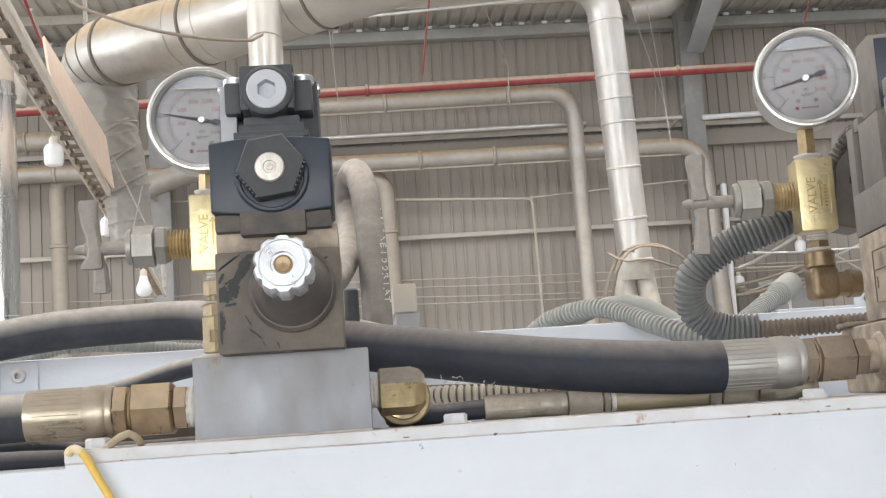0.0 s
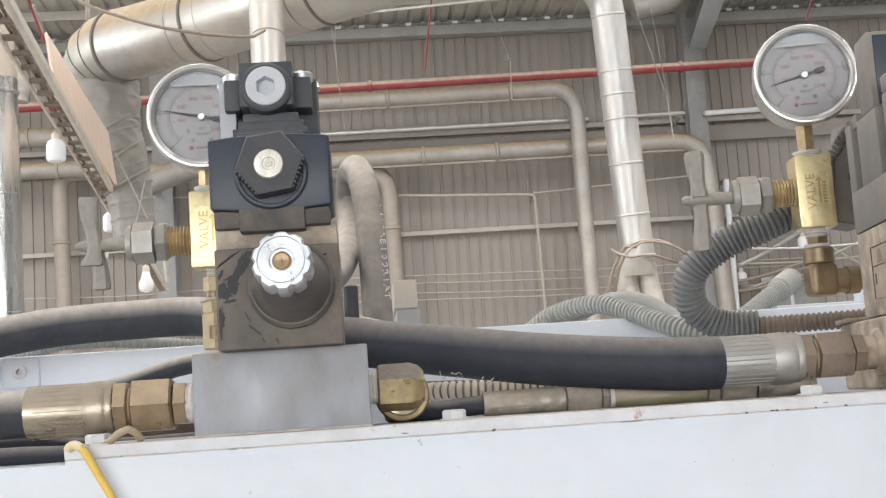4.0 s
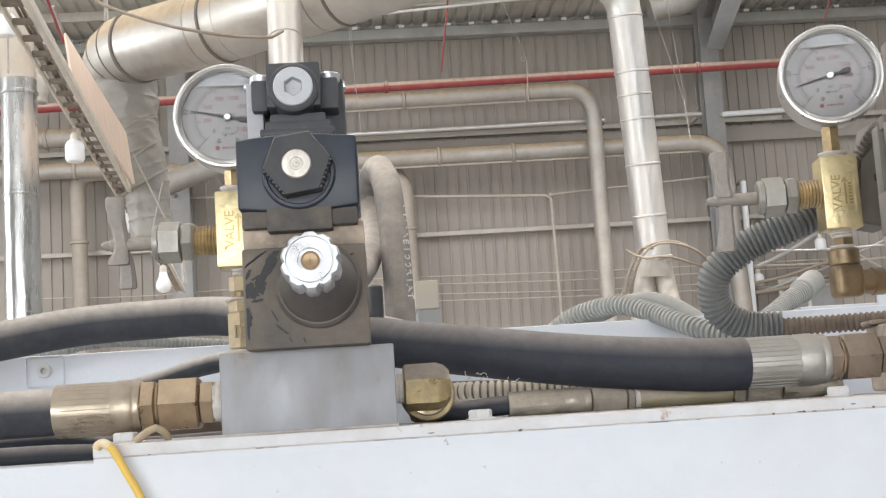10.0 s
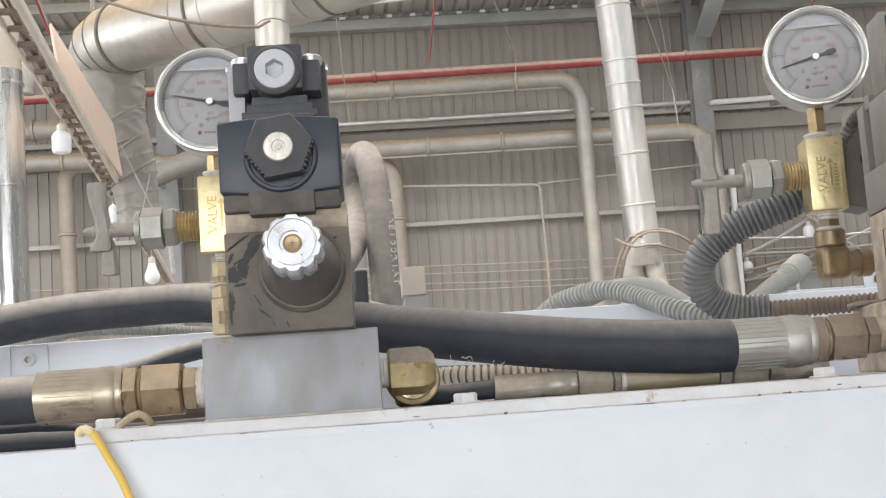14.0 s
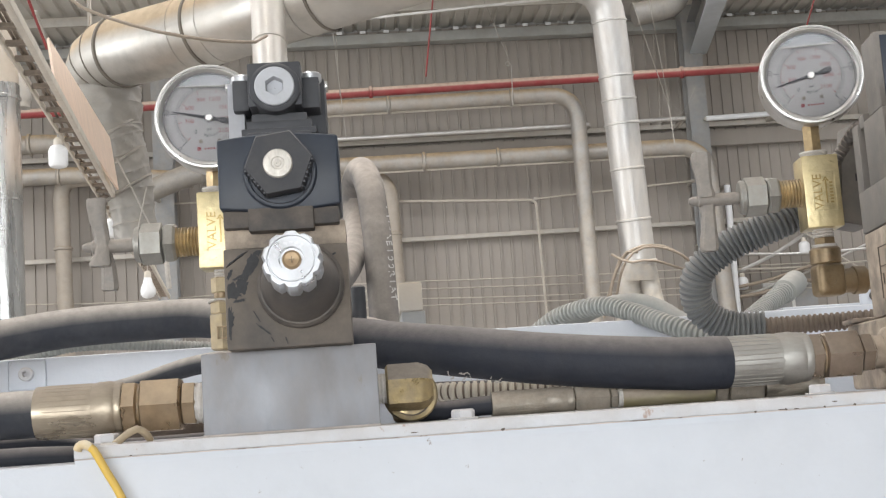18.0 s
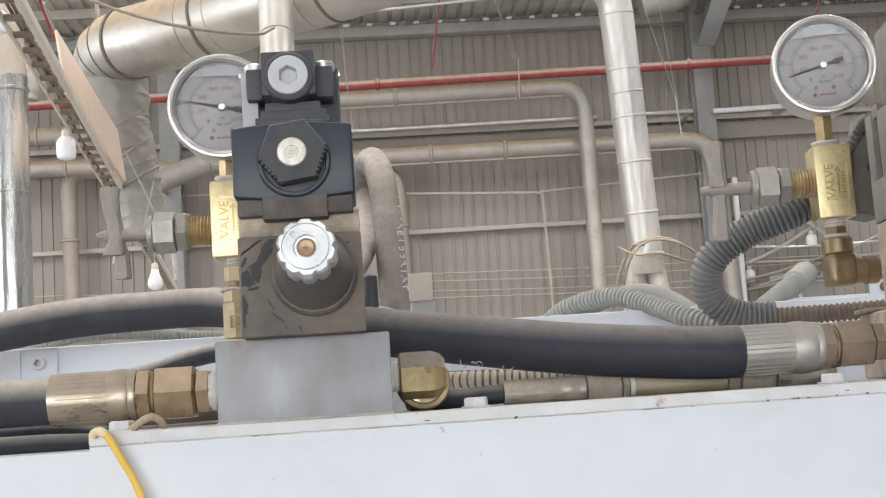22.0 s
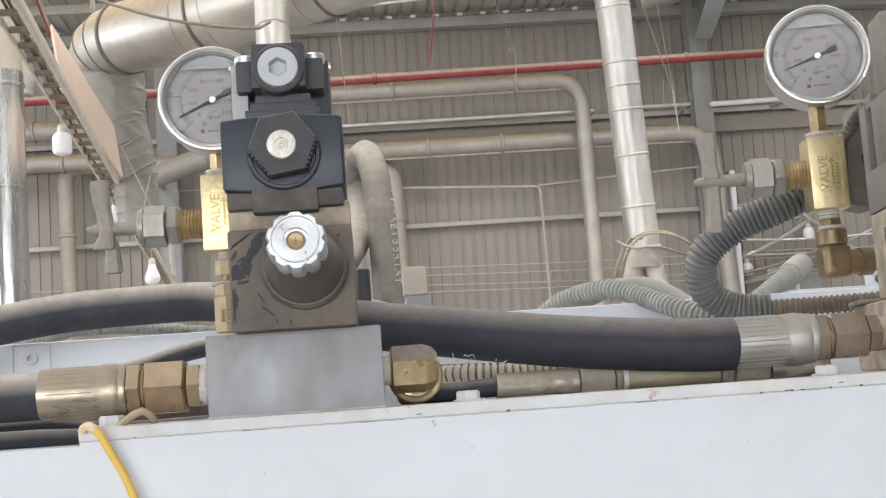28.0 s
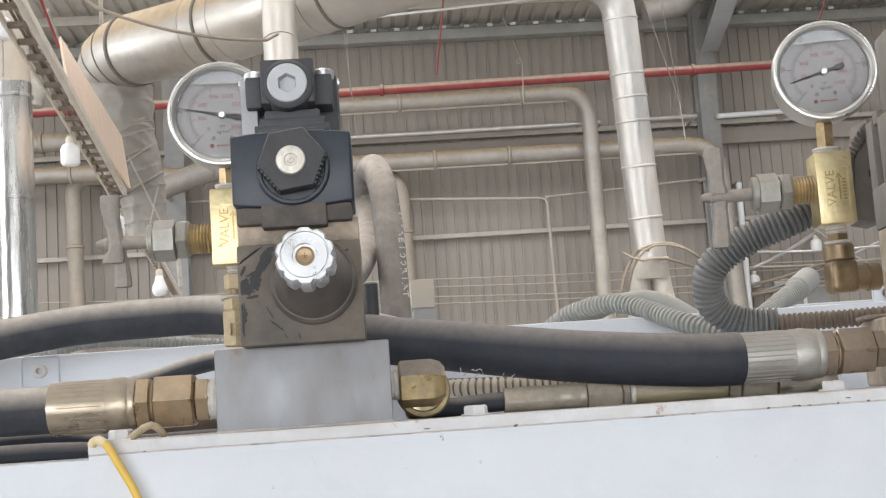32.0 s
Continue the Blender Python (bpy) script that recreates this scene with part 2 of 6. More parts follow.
CONDUIT_BROWN = material("brown_dusty_conduit", (0.15, 0.115, 0.09), 0.75, vary=0.2, scale=30, bump=0.1, bump_scale=500, dust=0.65, dust_colour=(0.22, 0.175, 0.135), dust_low=0.4)
VALVE_GREY = material("dusty_grey_housing", (0.14, 0.13, 0.122), 0.6, vary=0.15, scale=30, bump=0.15, bump_scale=350, dust=0.55, dust_colour=(0.29, 0.255, 0.215), dust_low=0.35)
CONDUIT_TAN = material("tan_conduit", (0.55, 0.5, 0.42), 0.7, vary=0.3, scale=30, bump=0.1, bump_scale=500, dust=0.5, dust_colour=(0.52, 0.46, 0.37), dust_low=0.4)
TAN = material("dust_covered_valve_body", (0.12, 0.1, 0.085), 0.65, vary=0.15, scale=25, bump=0.15, bump_scale=350, dust=0.55, dust_colour=(0.43, 0.352, 0.275), dust_low=0.95)
TAPE = material("white_thread_tape", (0.6, 0.575, 0.54), 0.6, vary=0.15, scale=200, bump=0.5, bump_scale=900, dust=0.35, dust_colour=(0.4, 0.34, 0.28), dust_low=0.3)
YELLOW = material("yellow_wire_sheath", (0.74, 0.48, 0.07), 0.45, vary=0.1, scale=60, bump=0.05, dust=0.3, dust_low=0.1)
CHROMATE = material("yellow_green_chromate", (0.42, 0.38, 0.22), 0.16, 0.95, vary=0.2, scale=40, bump=0.1, bump_scale=300, dust=0.95, dust_colour=(0.36, 0.3, 0.235), dust_low=0.5, dust_from=-0.4, dust_to=0.3, patch_lo=0.35, patch_hi=0.6, stretch=(0.5, 1, 1))
WHITE_PIPE = material("white_painted_tube", (0.84, 0.85, 0.86), 0.35, vary=0.05, scale=6)
BEIGE_WIRE = material("dusty_wire_sheath", (0.5, 0.4, 0.26), 0.7, vary=0.15, scale=80, dust=0.3, dust_low=0.3)
DIAL = material("satin_dial_face", (0.18, 0.172, 0.171), 0.45, vary=0.08, scale=40, bump=0.0)
INK_RED = material("red_dial_ink", (0.13, 0.022, 0.027), 0.6, vary=0.05, bump=0)
INK_BLACK = material("black_dial_ink", (0.025, 0.025, 0.03), 0.6, vary=0.05, bump=0)
HOSE_INK = material("pale_hose_print", (0.6, 0.57, 0.54), 0.7, vary=0.25, scale=80, bump=0)
CAPWHITE = material("pale_plastic_cap", (0.47, 0.485, 0.52), 0.45, vary=0.06, scale=60, bump=0.08, dust=0.3, dust_colour=(0.4, 0.38, 0.36), dust_low=0.2)
DUCT = material("galvanised_duct", (0.48, 0.468, 0.44), 0.38, 0.88, vary=0.2, scale=2.6, bump=0.12, bump_scale=9, dust=0.97, dust_colour=(0.43, 0.335, 0.225), dust_low=0.17, dust_from=0.0, dust_to=0.34, spots=0.2, spot_colour=(0.34, 0.3, 0.25), spot_scale=14)
DUCT_BRIGHT = material("clean_galvanised_duct", (0.62, 0.616, 0.602), 0.3, 0.82, vary=0.16, scale=3.0, bump=0.32, bump_scale=14, dust=0.5, dust_colour=(0.52, 0.45, 0.37), dust_low=0.36, dust_from=0.3, dust_to=1.0, spots=0.15, spot_colour=(0.4, 0.36, 0.3), spot_scale=8, stretch=(1, 1, 0.25))
DUCT_PALE = material("pale_drop_duct", (0.52, 0.5, 0.47), 0.3, 0.85, vary=0.12, scale=5, bump=0.2, bump_scale=20, dust=0.5, dust_colour=(0.5, 0.44, 0.36), dust_low=0.35, dust_from=0.3, dust_to=1.0, stretch=(1, 1, 0.2))
CLEARISH = material("pale_translucent_plastic", (0.36, 0.37, 0.4), 0.35, vary=0.08, scale=60, dust=0.2, dust_low=0.15)
WYE_DUSTY = material("dusty_branch_piece", (0.5, 0.485, 0.455), 0.45, 0.6, vary=0.12, scale=4, bump=0.2, bump_scale=16, dust=0.5, dust_colour=(0.52, 0.46, 0.38), dust_low=0.7, dust_from=0.1)
DUCT_DULL = material("dusty_flexible_duct", (0.31, 0.298, 0.278), 0.5, 0.35, vary=0.14, scale=4, bump=0.2, bump_scale=16, dust=0.4, dust_colour=(0.42, 0.355, 0.27), dust_low=0.25, dust_from=0.1)
PIPE_DUSTY = material("dusty_steel_pipe", (0.42, 0.41, 0.39), 0.42, 0.5, vary=0.16, scale=3, bump=0.2, bump_scale=18, dust=0.9, dust_colour=(0.46, 0.35, 0.225), dust_low=0.35, dust_from=0.15, dust_to=0.75)
PIPE_GREY = material("grey_wall_pipe", (0.42, 0.385, 0.34), 0.6, 0.1, vary=0.1, scale=3, bump=0.1, bump_scale=25, dust=0.8, dust_colour=(0.42, 0.34, 0.25), dust_low=0.3)
RED = material("red_sprinkler_paint", (0.27, 0.03, 0.035), 0.5, vary=0.12, scale=3, bump=0.08, bump_scale=30, dust=0.95, dust_colour=(0.5, 0.38, 0.3), dust_low=0.12, dust_from=-0.15, dust_to=0.25)
SHEET = material("grey_profiled_sheet", (0.352, 0.322, 0.29), 0.65, 0.0, vary=0.09, scale=0.8, bump=0.1, bump_scale=20, dust=0.3, dust_colour=(0.4, 0.34, 0.27), dust_low=0.15, per_piece=0.035, stretch=(1, 1, 0.25))
ROOFING = material("roof_sheet_underside", (0.6, 0.575, 0.525), 0.6, vary=0.1, scale=0.8, bump=0.1, bump_scale=20)
GIRT = material("galvanised_girt", (0.52, 0.5, 0.46), 0.5, 0.25, vary=0.1, scale=4, bump=0.08, bump_scale=30, dust=0.6, dust_colour=(0.46, 0.38, 0.29), dust_low=0.25)
BLUE_STEEL = material("blue_grey_steel_frame", (0.27, 0.29, 0.305), 0.5, vary=0.1, scale=3, bump=0.08, bump_scale=30, dust=0.5, dust_colour=(0.4, 0.345, 0.28), dust_low=0.3)
PALE_STEEL = material("pale_blue_steel", (0.55, 0.6, 0.64), 0.45, vary=0.08, scale=3, bump=0.08, bump_scale=30, dust=0.3, dust_low=0.1)
EAVE_STEEL = material("weathered_grey_channel", (0.43, 0.445, 0.435), 0.5, vary=0.14, scale=2, bump=0.08, bump_scale=30, dust=0.4, dust_colour=(0.36, 0.32, 0.26), dust_low=0.3)
SEAM_DARK = material("dark_open_seam", (0.16, 0.14, 0.115), 0.7, 0.2, vary=0.2, scale=9, bump=0.1)
SCREW_STEEL = material("scratched_steel_screw", (0.66, 0.63, 0.58), 0.4, 0.75, vary=0.22, scale=260, bump=0.15, bump_scale=700, dust=0.2, dust_colour=(0.36, 0.31, 0.25), dust_low=0.35, stretch=(1, 1, 0.4))
TRAY = material("cream_cable_tray", (0.7, 0.65, 0.57), 0.6, 0.1, vary=0.1, scale=8, bump=0.1, bump_scale=60, dust=0.5, dust_colour=(0.58, 0.51, 0.42), dust_low=0.3)
TRAY_CABLE = material("dark_tray_cables", (0.2, 0.165, 0.135), 0.8, vary=0.25, scale=20, dust=0.4, dust_low=0.4)
PLY = material("pinkish_plywood", (0.85, 0.67, 0.535), 0.65, vary=0.09, scale=7, bump=0.1, bump_scale=60, stretch=(1, 6, 1))
ROPE = material("pale_suspension_rope", (0.44, 0.41, 0.37), 0.8, vary=0.15, scale=30)
BULB = material("white_lamp_glass", (0.85, 0.85, 0.85), 0.35, vary=0.03, bump=0)
CONCRETE = material("concrete_floor", (0.32, 0.3, 0.28), 0.7, vary=0.15, scale=0.9, bump=0.15, bump_scale=40)
PLASTER = material("hall_cladding", (0.45, 0.44, 0.42), 0.7, vary=0.1, scale=0.6, bump=0.1, bump_scale=20)


def glass(name):
    m = bpy.data.materials.new(name)
    m.use_nodes = True
    b = m.node_tree.nodes["Principled BSDF"]
    b.inputs["Base Color"].default_value = (1, 1, 1, 1)
    b.inputs["Roughness"].default_value = 0.02
    b.inputs["Transmission Weight"].default_value = 1.0
    b.inputs["IOR"].default_value = 1.35
    return m


GLASS = glass("gauge_glass")

TAN_PLATE = material("dusty_type_plate", (0.34, 0.27, 0.21), 0.7, vary=0.12, scale=40, bump=0.15, bump_scale=350, dust=0.4, dust_colour=(0.4, 0.32, 0.25), dust_low=0.6)
INK_BROWN = material("dark_grime", (0.13, 0.105, 0.085), 0.8, vary=0.15, bump=0)
WALL_CABLE = material("dusty_wall_cable", (0.52, 0.48, 0.42), 0.75, vary=0.15, scale=6, bump=0.1, dust=0.5, dust_colour=(0.5, 0.44, 0.36), dust_low=0.3)
CABLE_BROWN = material("brown_dusty_cable", (0.26, 0.215, 0.17), 0.75, vary=0.2, scale=12, dust=0.5, dust_colour=(0.42, 0.35, 0.27), dust_low=0.3)
KNURL = material("worn_black_knurl", (0.06, 0.062, 0.07), 0.5, vary=0.5, scale=120, bump=0.1)
RUST_LINE = material("stained_seam", (0.5, 0.44, 0.405), 0.7, vary=0.3, scale=40, bump=0.2, spots=0.75, spot_colour=(0.22, 0.175, 0.15), spot_scale=30)
# Upright light and dark colour streaks stand in for reflections on the shiny duct.
DUCT_STREAKED = material("reflection_streaked_duct", (0.56, 0.565, 0.56), 0.2, 0.95, vary=0.28, scale=9, bump=0.3, bump_scale=12, dust=0.3, dust_colour=(0.42, 0.39, 0.34), dust_low=0.15, dust_from=0.3, dust_to=1.0, stretch=(1, 1, 0.12))
RUBBER_DUSTY = material("thickly_dusted_rubber", (0.018, 0.022, 0.031), 0.6, dust_from=0.02, dust_to=0.8, vary=0.2, scale=35, bump=0.3, bump_scale=320, dust=0.92, dust_colour=(0.43, 0.385, 0.34), dust_low=0.1, patch_lo=0.2, patch_hi=0.95, spec=0.3)
BRASS_DUSTY = material("dusty_brass", (0.5, 0.4, 0.24), 0.36, 0.7, vary=0.2, scale=50, bump=0.3, bump_scale=250, dust=0.5, dust_colour=(0.42, 0.35, 0.26), dust_low=0.6, spots=0.3, spot_colour=(0.2, 0.14, 0.08), spot_scale=90)
ZINC_CAKED = material("dust_caked_coupling", (0.36, 0.33, 0.28), 0.28, 0.9, vary=0.25, scale=60, bump=0.25, bump_scale=250, dust=0.8, dust_colour=(0.34, 0.29, 0.235), dust_low=0.85, dust_from=-0.1, patch_lo=0.36, patch_hi=0.62, spots=0.3, spot_colour=(0.14, 0.11, 0.08), spot_scale=70)
SCREW_BRASS = material("brass_screw", (0.42, 0.3, 0.18), 0.4, 0.45, vary=0.15, scale=80)
RAIL = material("bright_galvanised_rail", (0.66, 0.65, 0.63), 0.3, 0.6, vary=0.12, scale=4, bump=0.1, bump_scale=30, dust=0.4, dust_low=0.1, dust_from=0.5)
KNOB_PRINT = material("grey_knob_print", (0.66, 0.66, 0.68), 0.5, vary=0.1, bump=0)
GOLDNUT = material("golden_passivated_nut", (0.42, 0.32, 0.21), 0.24, 0.9, vary=0.25, scale=45, bump=0.1, bump_scale=400, dust=0.5, dust_colour=(0.28, 0.215, 0.16), dust_low=0.3, dust_from=0.3, patch_lo=0.4, patch_hi=0.7)


# ---- building helpers ----
BASE = {}


def thing(name, at, label, category, group="", kind=""):
    ob = new(name)
    ob.empty_display_size = 0.02
    ob.location = at
    BASE[ob] = Vector(at)
    return tagged(ob, label, category, group, kind)


def link_mesh(name, bm, mat, smooth=True):
    me = bpy.data.meshes.new(name)
    bmesh.ops.recalc_face_normals(bm, faces=bm.faces)
    if smooth:
        for f in bm.faces:
            f.smooth = True
        for e in bm.edges:
            if len(e.link_faces) == 2 and e.calc_face_angle(0) > 0.6:
                e.smooth = False
    bm.to_mesh(me)
    bm.free()
    me.materials.append(mat)
    return me


def part(name, bm, mat, parent, label=""):
    """One mesh under a thing or a part; the bmesh is in world metres."""
    base = BASE[parent]
    bmesh.ops.translate(bm, verts=bm.verts, vec=-base)
    ob = new(name, link_mesh(name, bm, mat))
    ob.parent = parent
    BASE[ob] = base
    return tagged(ob, label)


def solo(name, bm, mat, label, category, group="", kind=""):
    """A thing that is one mesh; its origin is the middle of its underside."""
    lo = Vector([min(v.co[i] for v in bm.verts) for i in range(3)])
    hi = Vector([max(v.co[i] for v in bm.verts) for i in range(3)])
    base = Vector(((lo.x + hi.x) / 2, (lo.y + hi.y) / 2, lo.z))
    bmesh.ops.translate(bm, verts=bm.verts, vec=-base)
    ob = new(name, link_mesh(name, bm, mat))
    ob.location = base
    BASE[ob] = base
    return tagged(ob, label, category, group, kind)


def frame_of(d):
    d = Vector(d).normalized()
    return d.to_track_quat("Z", "Y").to_matrix()


def add_box(bm, lo, hi, bevel=0.0, m=None, seg=2):
    lo, hi = Vector(lo), Vector(hi)
    made = bmesh.ops.create_cube(bm, size=1.0)["verts"]
    c, s = (lo + hi) / 2, hi - lo
    for v in made:
        v.co = Vector((v.co.x * s.x, v.co.y * s.y, v.co.z * s.z)) + c
    if bevel:
        edges = list({e for v in made for e in v.link_edges})
        out = bmesh.ops.bevel(bm, geom=edges, offset=bevel, segments=seg, affect="EDGES", profile=0.6)
        made = list({v for f in out["faces"] for v in f.verts} | {v for v in made if v.is_valid})
    if m is not None:
        bmesh.ops.transform(bm, matrix=m, verts=made)
    return bm


def box(lo, hi, bevel=0.0, m=None, seg=2):
    return add_box(bmesh.new(), lo, hi, bevel, m, seg)


def add_lathe(bm, origin, direction, profile, seg=32, turn=0.0, cap=True, roll=None):
    """Rings of (distance along the axis, radius)."""
    rot = frame_of(direction)
    o = Vector(origin)
    rings = []
    for a, r in profile:
        ring = []
        for i in range(seg):
            th = 2 * math.pi * i / seg + turn
            ring.append(bm.verts.new(o + rot @ Vector((math.cos(th) * r, math.sin(th) * r, a))))
        rings.append(ring)
    for p, q in zip(rings, rings[1:]):
        for i in range(seg):
            j = (i + 1) % seg
            bm.faces.new((p[i], p[j], q[j], q[i]))
    if cap:
        bm.faces.new(list(reversed(rings[0])))
        bm.faces.new(rings[-1])
    return bm


def lathe(origin, direction, profile, seg=32, turn=0.0, cap=True):
    return add_lathe(bmesh.new(), origin, direction, profile, seg, turn, cap)


def rod(p0, p1, r, seg=20, bevel=0.0):
    p0, p1 = Vector(p0), Vector(p1)
    n = (p1 - p0).length
    prof = [(0, r), (n, r)] if not bevel else [(0, r - bevel), (bevel, r), (n - bevel, r), (n, r - bevel)]
    return lathe(p0, p1 - p0, prof, seg)


def hexnut(p0, p1, r, turn=0.0, cham=0.1):
    """A six-sided nut with chamfered ends; r is the distance to its corners."""
    p0, p1 = Vector(p0), Vector(p1)
    n = (p1 - p0).length
    c = r * cham
    return lathe(p0, p1 - p0, [(0, r * 0.88), (c, r), (n - c, r), (n, r * 0.88)], 6, turn)


def threaded(p0, p1, r, pitch=0.0016, depth=0.0006, seg=24):
    p0, p1 = Vector(p0), Vector(p1)
    n = (p1 - p0).length
    prof, a, up = [], 0.0, True
    while a < n:
        prof.append((a, r if up else r - depth))
        a, up = a + pitch / 2, not up
    prof.append((n, r))
    return lathe(p0, p1 - p0, prof, seg)


def curve_points(ctrl, step):
    """A smooth line through the control points (Catmull-Rom), resampled at even steps."""
    c = [Vector(p) for p in ctrl]
    c = [c[0] * 2 - c[1]] + c + [c[-1] * 2 - c[-2]]
    raw = []
    for i in range(1, len(c) - 2):
        for k in range(24):
            t = k / 24
            a, b, d, e = c[i - 1], c[i], c[i + 1], c[i + 2]
            raw.append(0.5 * ((2 * b) + (d - a) * t + (2 * a - 5 * b + 4 * d - e) * t * t + (3 * b - a - 3 * d + e) * t ** 3))
    raw.append(c[-2])
    out, left = [raw[0]], step
    for p, q in zip(raw, raw[1:]):
        seg_len = (q - p).length
        done = 0.0
        while seg_len - done >= left and seg_len > 1e-9:
            done += left
            out.append(p.lerp(q, done / seg_len))
            left = step
        left -= seg_len - done
    if (out[-1] - raw[-1]).length > step * 0.3:
        out.append(raw[-1])
    return out


def sweep(ctrl, radius, step, seg=16, ribs=None):
    """A tube along a line; ribs(i) gives the radius of ring i."""
    pts = curve_points(ctrl, step)
    bm = bmesh.new()
    rings, ref = [], None
    for i, p in enumerate(pts):
        d = (pts[min(i + 1, len(pts) - 1)] - pts[max(i - 1, 0)]).normalized()
        if ref is None:
            ref = Vector((0, 0, 1)) if abs(d.z) < 0.9 else Vector((1, 0, 0))
        ref = (ref - d * ref.dot(d)).normalized()
        side = d.cross(ref)
        r = ribs(i) if ribs else radius
        rings.append([bm.verts.new(p + (ref * math.cos(a) + side * math.sin(a)) * r) for a in (2 * math.pi * k / seg for k in range(seg))])
    for p, q in zip(rings, rings[1:]):
        for i in range(seg):
            j = (i + 1) % seg
            bm.faces.new((p[i], p[j], q[j], q[i]))
    bm.faces.new(list(reversed(rings[0])))
    bm.faces.new(rings[-1])
    return bm


def corrugated(ctrl, r, pitch, seg=20, depth=0.1, groove=0.0):
    """A ribbed tube; groove 1 gives flat ribs with narrow grooves."""
    shape = (1.0, 0.985 + 0.01 * groove, 1.0 - depth, 1.0 - depth * (1 - 0.75 * groove), 0.985 + 0.01 * groove)
    return sweep(ctrl, r, pitch / 5, seg, lambda i: r * shape[i % 5])


def words(text, size, depth=0.0002, align="CENTER"):
    """A mesh of letters in the built-in font, in the plane x z, facing -y."""
    cu = bpy.data.curves.new("letters", "FONT")
    cu.body, cu.size, cu.extrude, cu.align_x, cu.align_y = text, size, depth, align, "CENTER"
    cu.resolution_u = 2
    ob = bpy.data.objects.new("letters", cu)
    scene.collection.objects.link(ob)
    bpy.context.view_layer.update()
    me = bpy.data.meshes.new_from_object(ob.evaluated_get(bpy.context.evaluated_depsgraph_get()))
    bpy.data.objects.remove(ob)
    bm = bmesh.new()
    bm.from_mesh(me)
    bpy.data.meshes.remove(me)
    bmesh.ops.transform(bm, matrix=pose(0, 0, 0, 90), verts=bm.verts)
    return bm


# ---- the hall ----
WALL = pose(0, 22, 0)


def on_wall(p):
    return WALL @ Vector(p)


def roof_z(y):
    return 8.74 + (22 - y) * 0.06


tagged(solo("floor", box((-18, -12, -0.2), (18, 24, 0.0)), CONCRETE, "grey concrete floor of the factory hall", "floor", kind="structure"))
# far wall: profiled sheets side by side on a plain backing
wall_n = solo("wall_north", box((-18.4, 0.03, 0), (18.4, 0.2, 8.8), m=WALL), PLASTER, "far hall wall clad in grey profiled steel sheets", "wall", kind="structure")


def profiled_sheet(width, height, pitch, m):
    bm = bmesh.new()
    line = []
    n = round(width / pitch)
    for i in range(n):
        u = i * pitch
        line += [(u, 0.0), (u + pitch * 0.8, 0.0), (u + pitch * 0.84, -0.03), (u + pitch * 0.97, -0.03)]
    line.append((width, 0.0))
    lo = [bm.verts.new(m @ Vector((u, d, 0))) for u, d in line]
    hi = [bm.verts.new(m @ Vector((u, d, height))) for u, d in line]
    for i in range(len(line) - 1):
        bm.faces.new((lo[i], lo[i + 1], hi[i + 1], hi[i]))
    return bm


sheet_bm = profiled_sheet(1.0, 8.7, 0.2, Matrix.Identity(4))
sheet_me = bpy.data.meshes.new("wall_sheet")
sheet_bm.to_mesh(sheet_me)
sheet_bm.free()
sheet_me.materials.append(SHEET)
wall_inv = Matrix.Translation(-BASE[wall_n])
for i in range(24):
    s = new("wall_sheet", sheet_me)
    s.parent = wall_n
    s.matrix_basis = wall_inv @ WALL @ Matrix.Translation((-12 + i * 1.0, 0.026 - 0.002 * (i % 2), 0.02))

# Unseen walls that close the hall; their gate openings are assumed for the lamps.
solo("wall_west", box((-18.2, -12, 0), (-18, 1.0, 9.4)), PLASTER, "unseen plain side wall of the hall beside the assumed gate", "wall", kind="structure")
solo("wall_west", box((-18.2, 7.5, 0), (-18, 22.2, 9.4)), PLASTER, "unseen plain side wall of the hall beyond the assumed gate", "wall", kind="structure")
solo("wall_west", box((-18.2, 1.0, 6.2), (-18, 7.5, 9.4)), PLASTER, "unseen plain wall above the assumed side gate", "wall", kind="structure")
solo("wall_east", box((18, -12, 0), (18.2, 22.2, 9.4)), PLASTER, "plain side wall of the hall", "wall", kind="structure")
for xa, xb, za in ((-18, -11.0, 0), (5.4, 18, 0), (-11.0, 5.4, 4.2)):
    solo("wall_south", box((xa, -12.2, za), (xb, -12, 11.1)), PLASTER, "unseen plain end wall round the assumed hall gate", "wall", kind="structure")

# roof between the roof lights
roof_bm = bmesh.new()
edges_x = [-18.4, -13.7, -12.3, -7.7, -6.3, -1.7, -0.3, 4.3, 5.7, 10.3, 11.7, 18.4]
for a, b in zip(edges_x[::2], edges_x[1::2]):
    n = max(1, round((b - a) / 0.25))
    line = []
    for i in range(n):
        u = a + (b - a) * i / n
        w = (b - a) / n
        line += [(u, 0.0), (u + w * 0.6, 0.0), (u + w * 0.7, 0.04), (u + w * 0.9, 0.04)]
    line.append((b, 0.0))
    for y0, y1 in ((-12.3, 23.4),):
        lo = [roof_bm.verts.new((u, y0, roof_z(y0) + d)) for u, d in line]
        hi = [roof_bm.verts.new((u, y1, roof_z(y1) + d)) for u, d in line]
        for i in range(len(line) - 1):
            roof_bm.faces.new((lo[i], lo[i + 1], hi[i + 1], hi[i]))
for a, b in zip(edges_x[1:-1:2], edges_x[2::2]):
    for y0, y1 in ((-12.3, -2.0), (18.2, 23.4)):
        q = [roof_bm.verts.new((x, y, roof_z(y))) for x, y in ((a, y0), (b, y0), (b, y1), (a, y1))]
        roof_bm.faces.new(q)
solo("ceiling", roof_bm, ROOFING, "underside of the profiled steel roof with open roof lights", "roof", kind="structure")

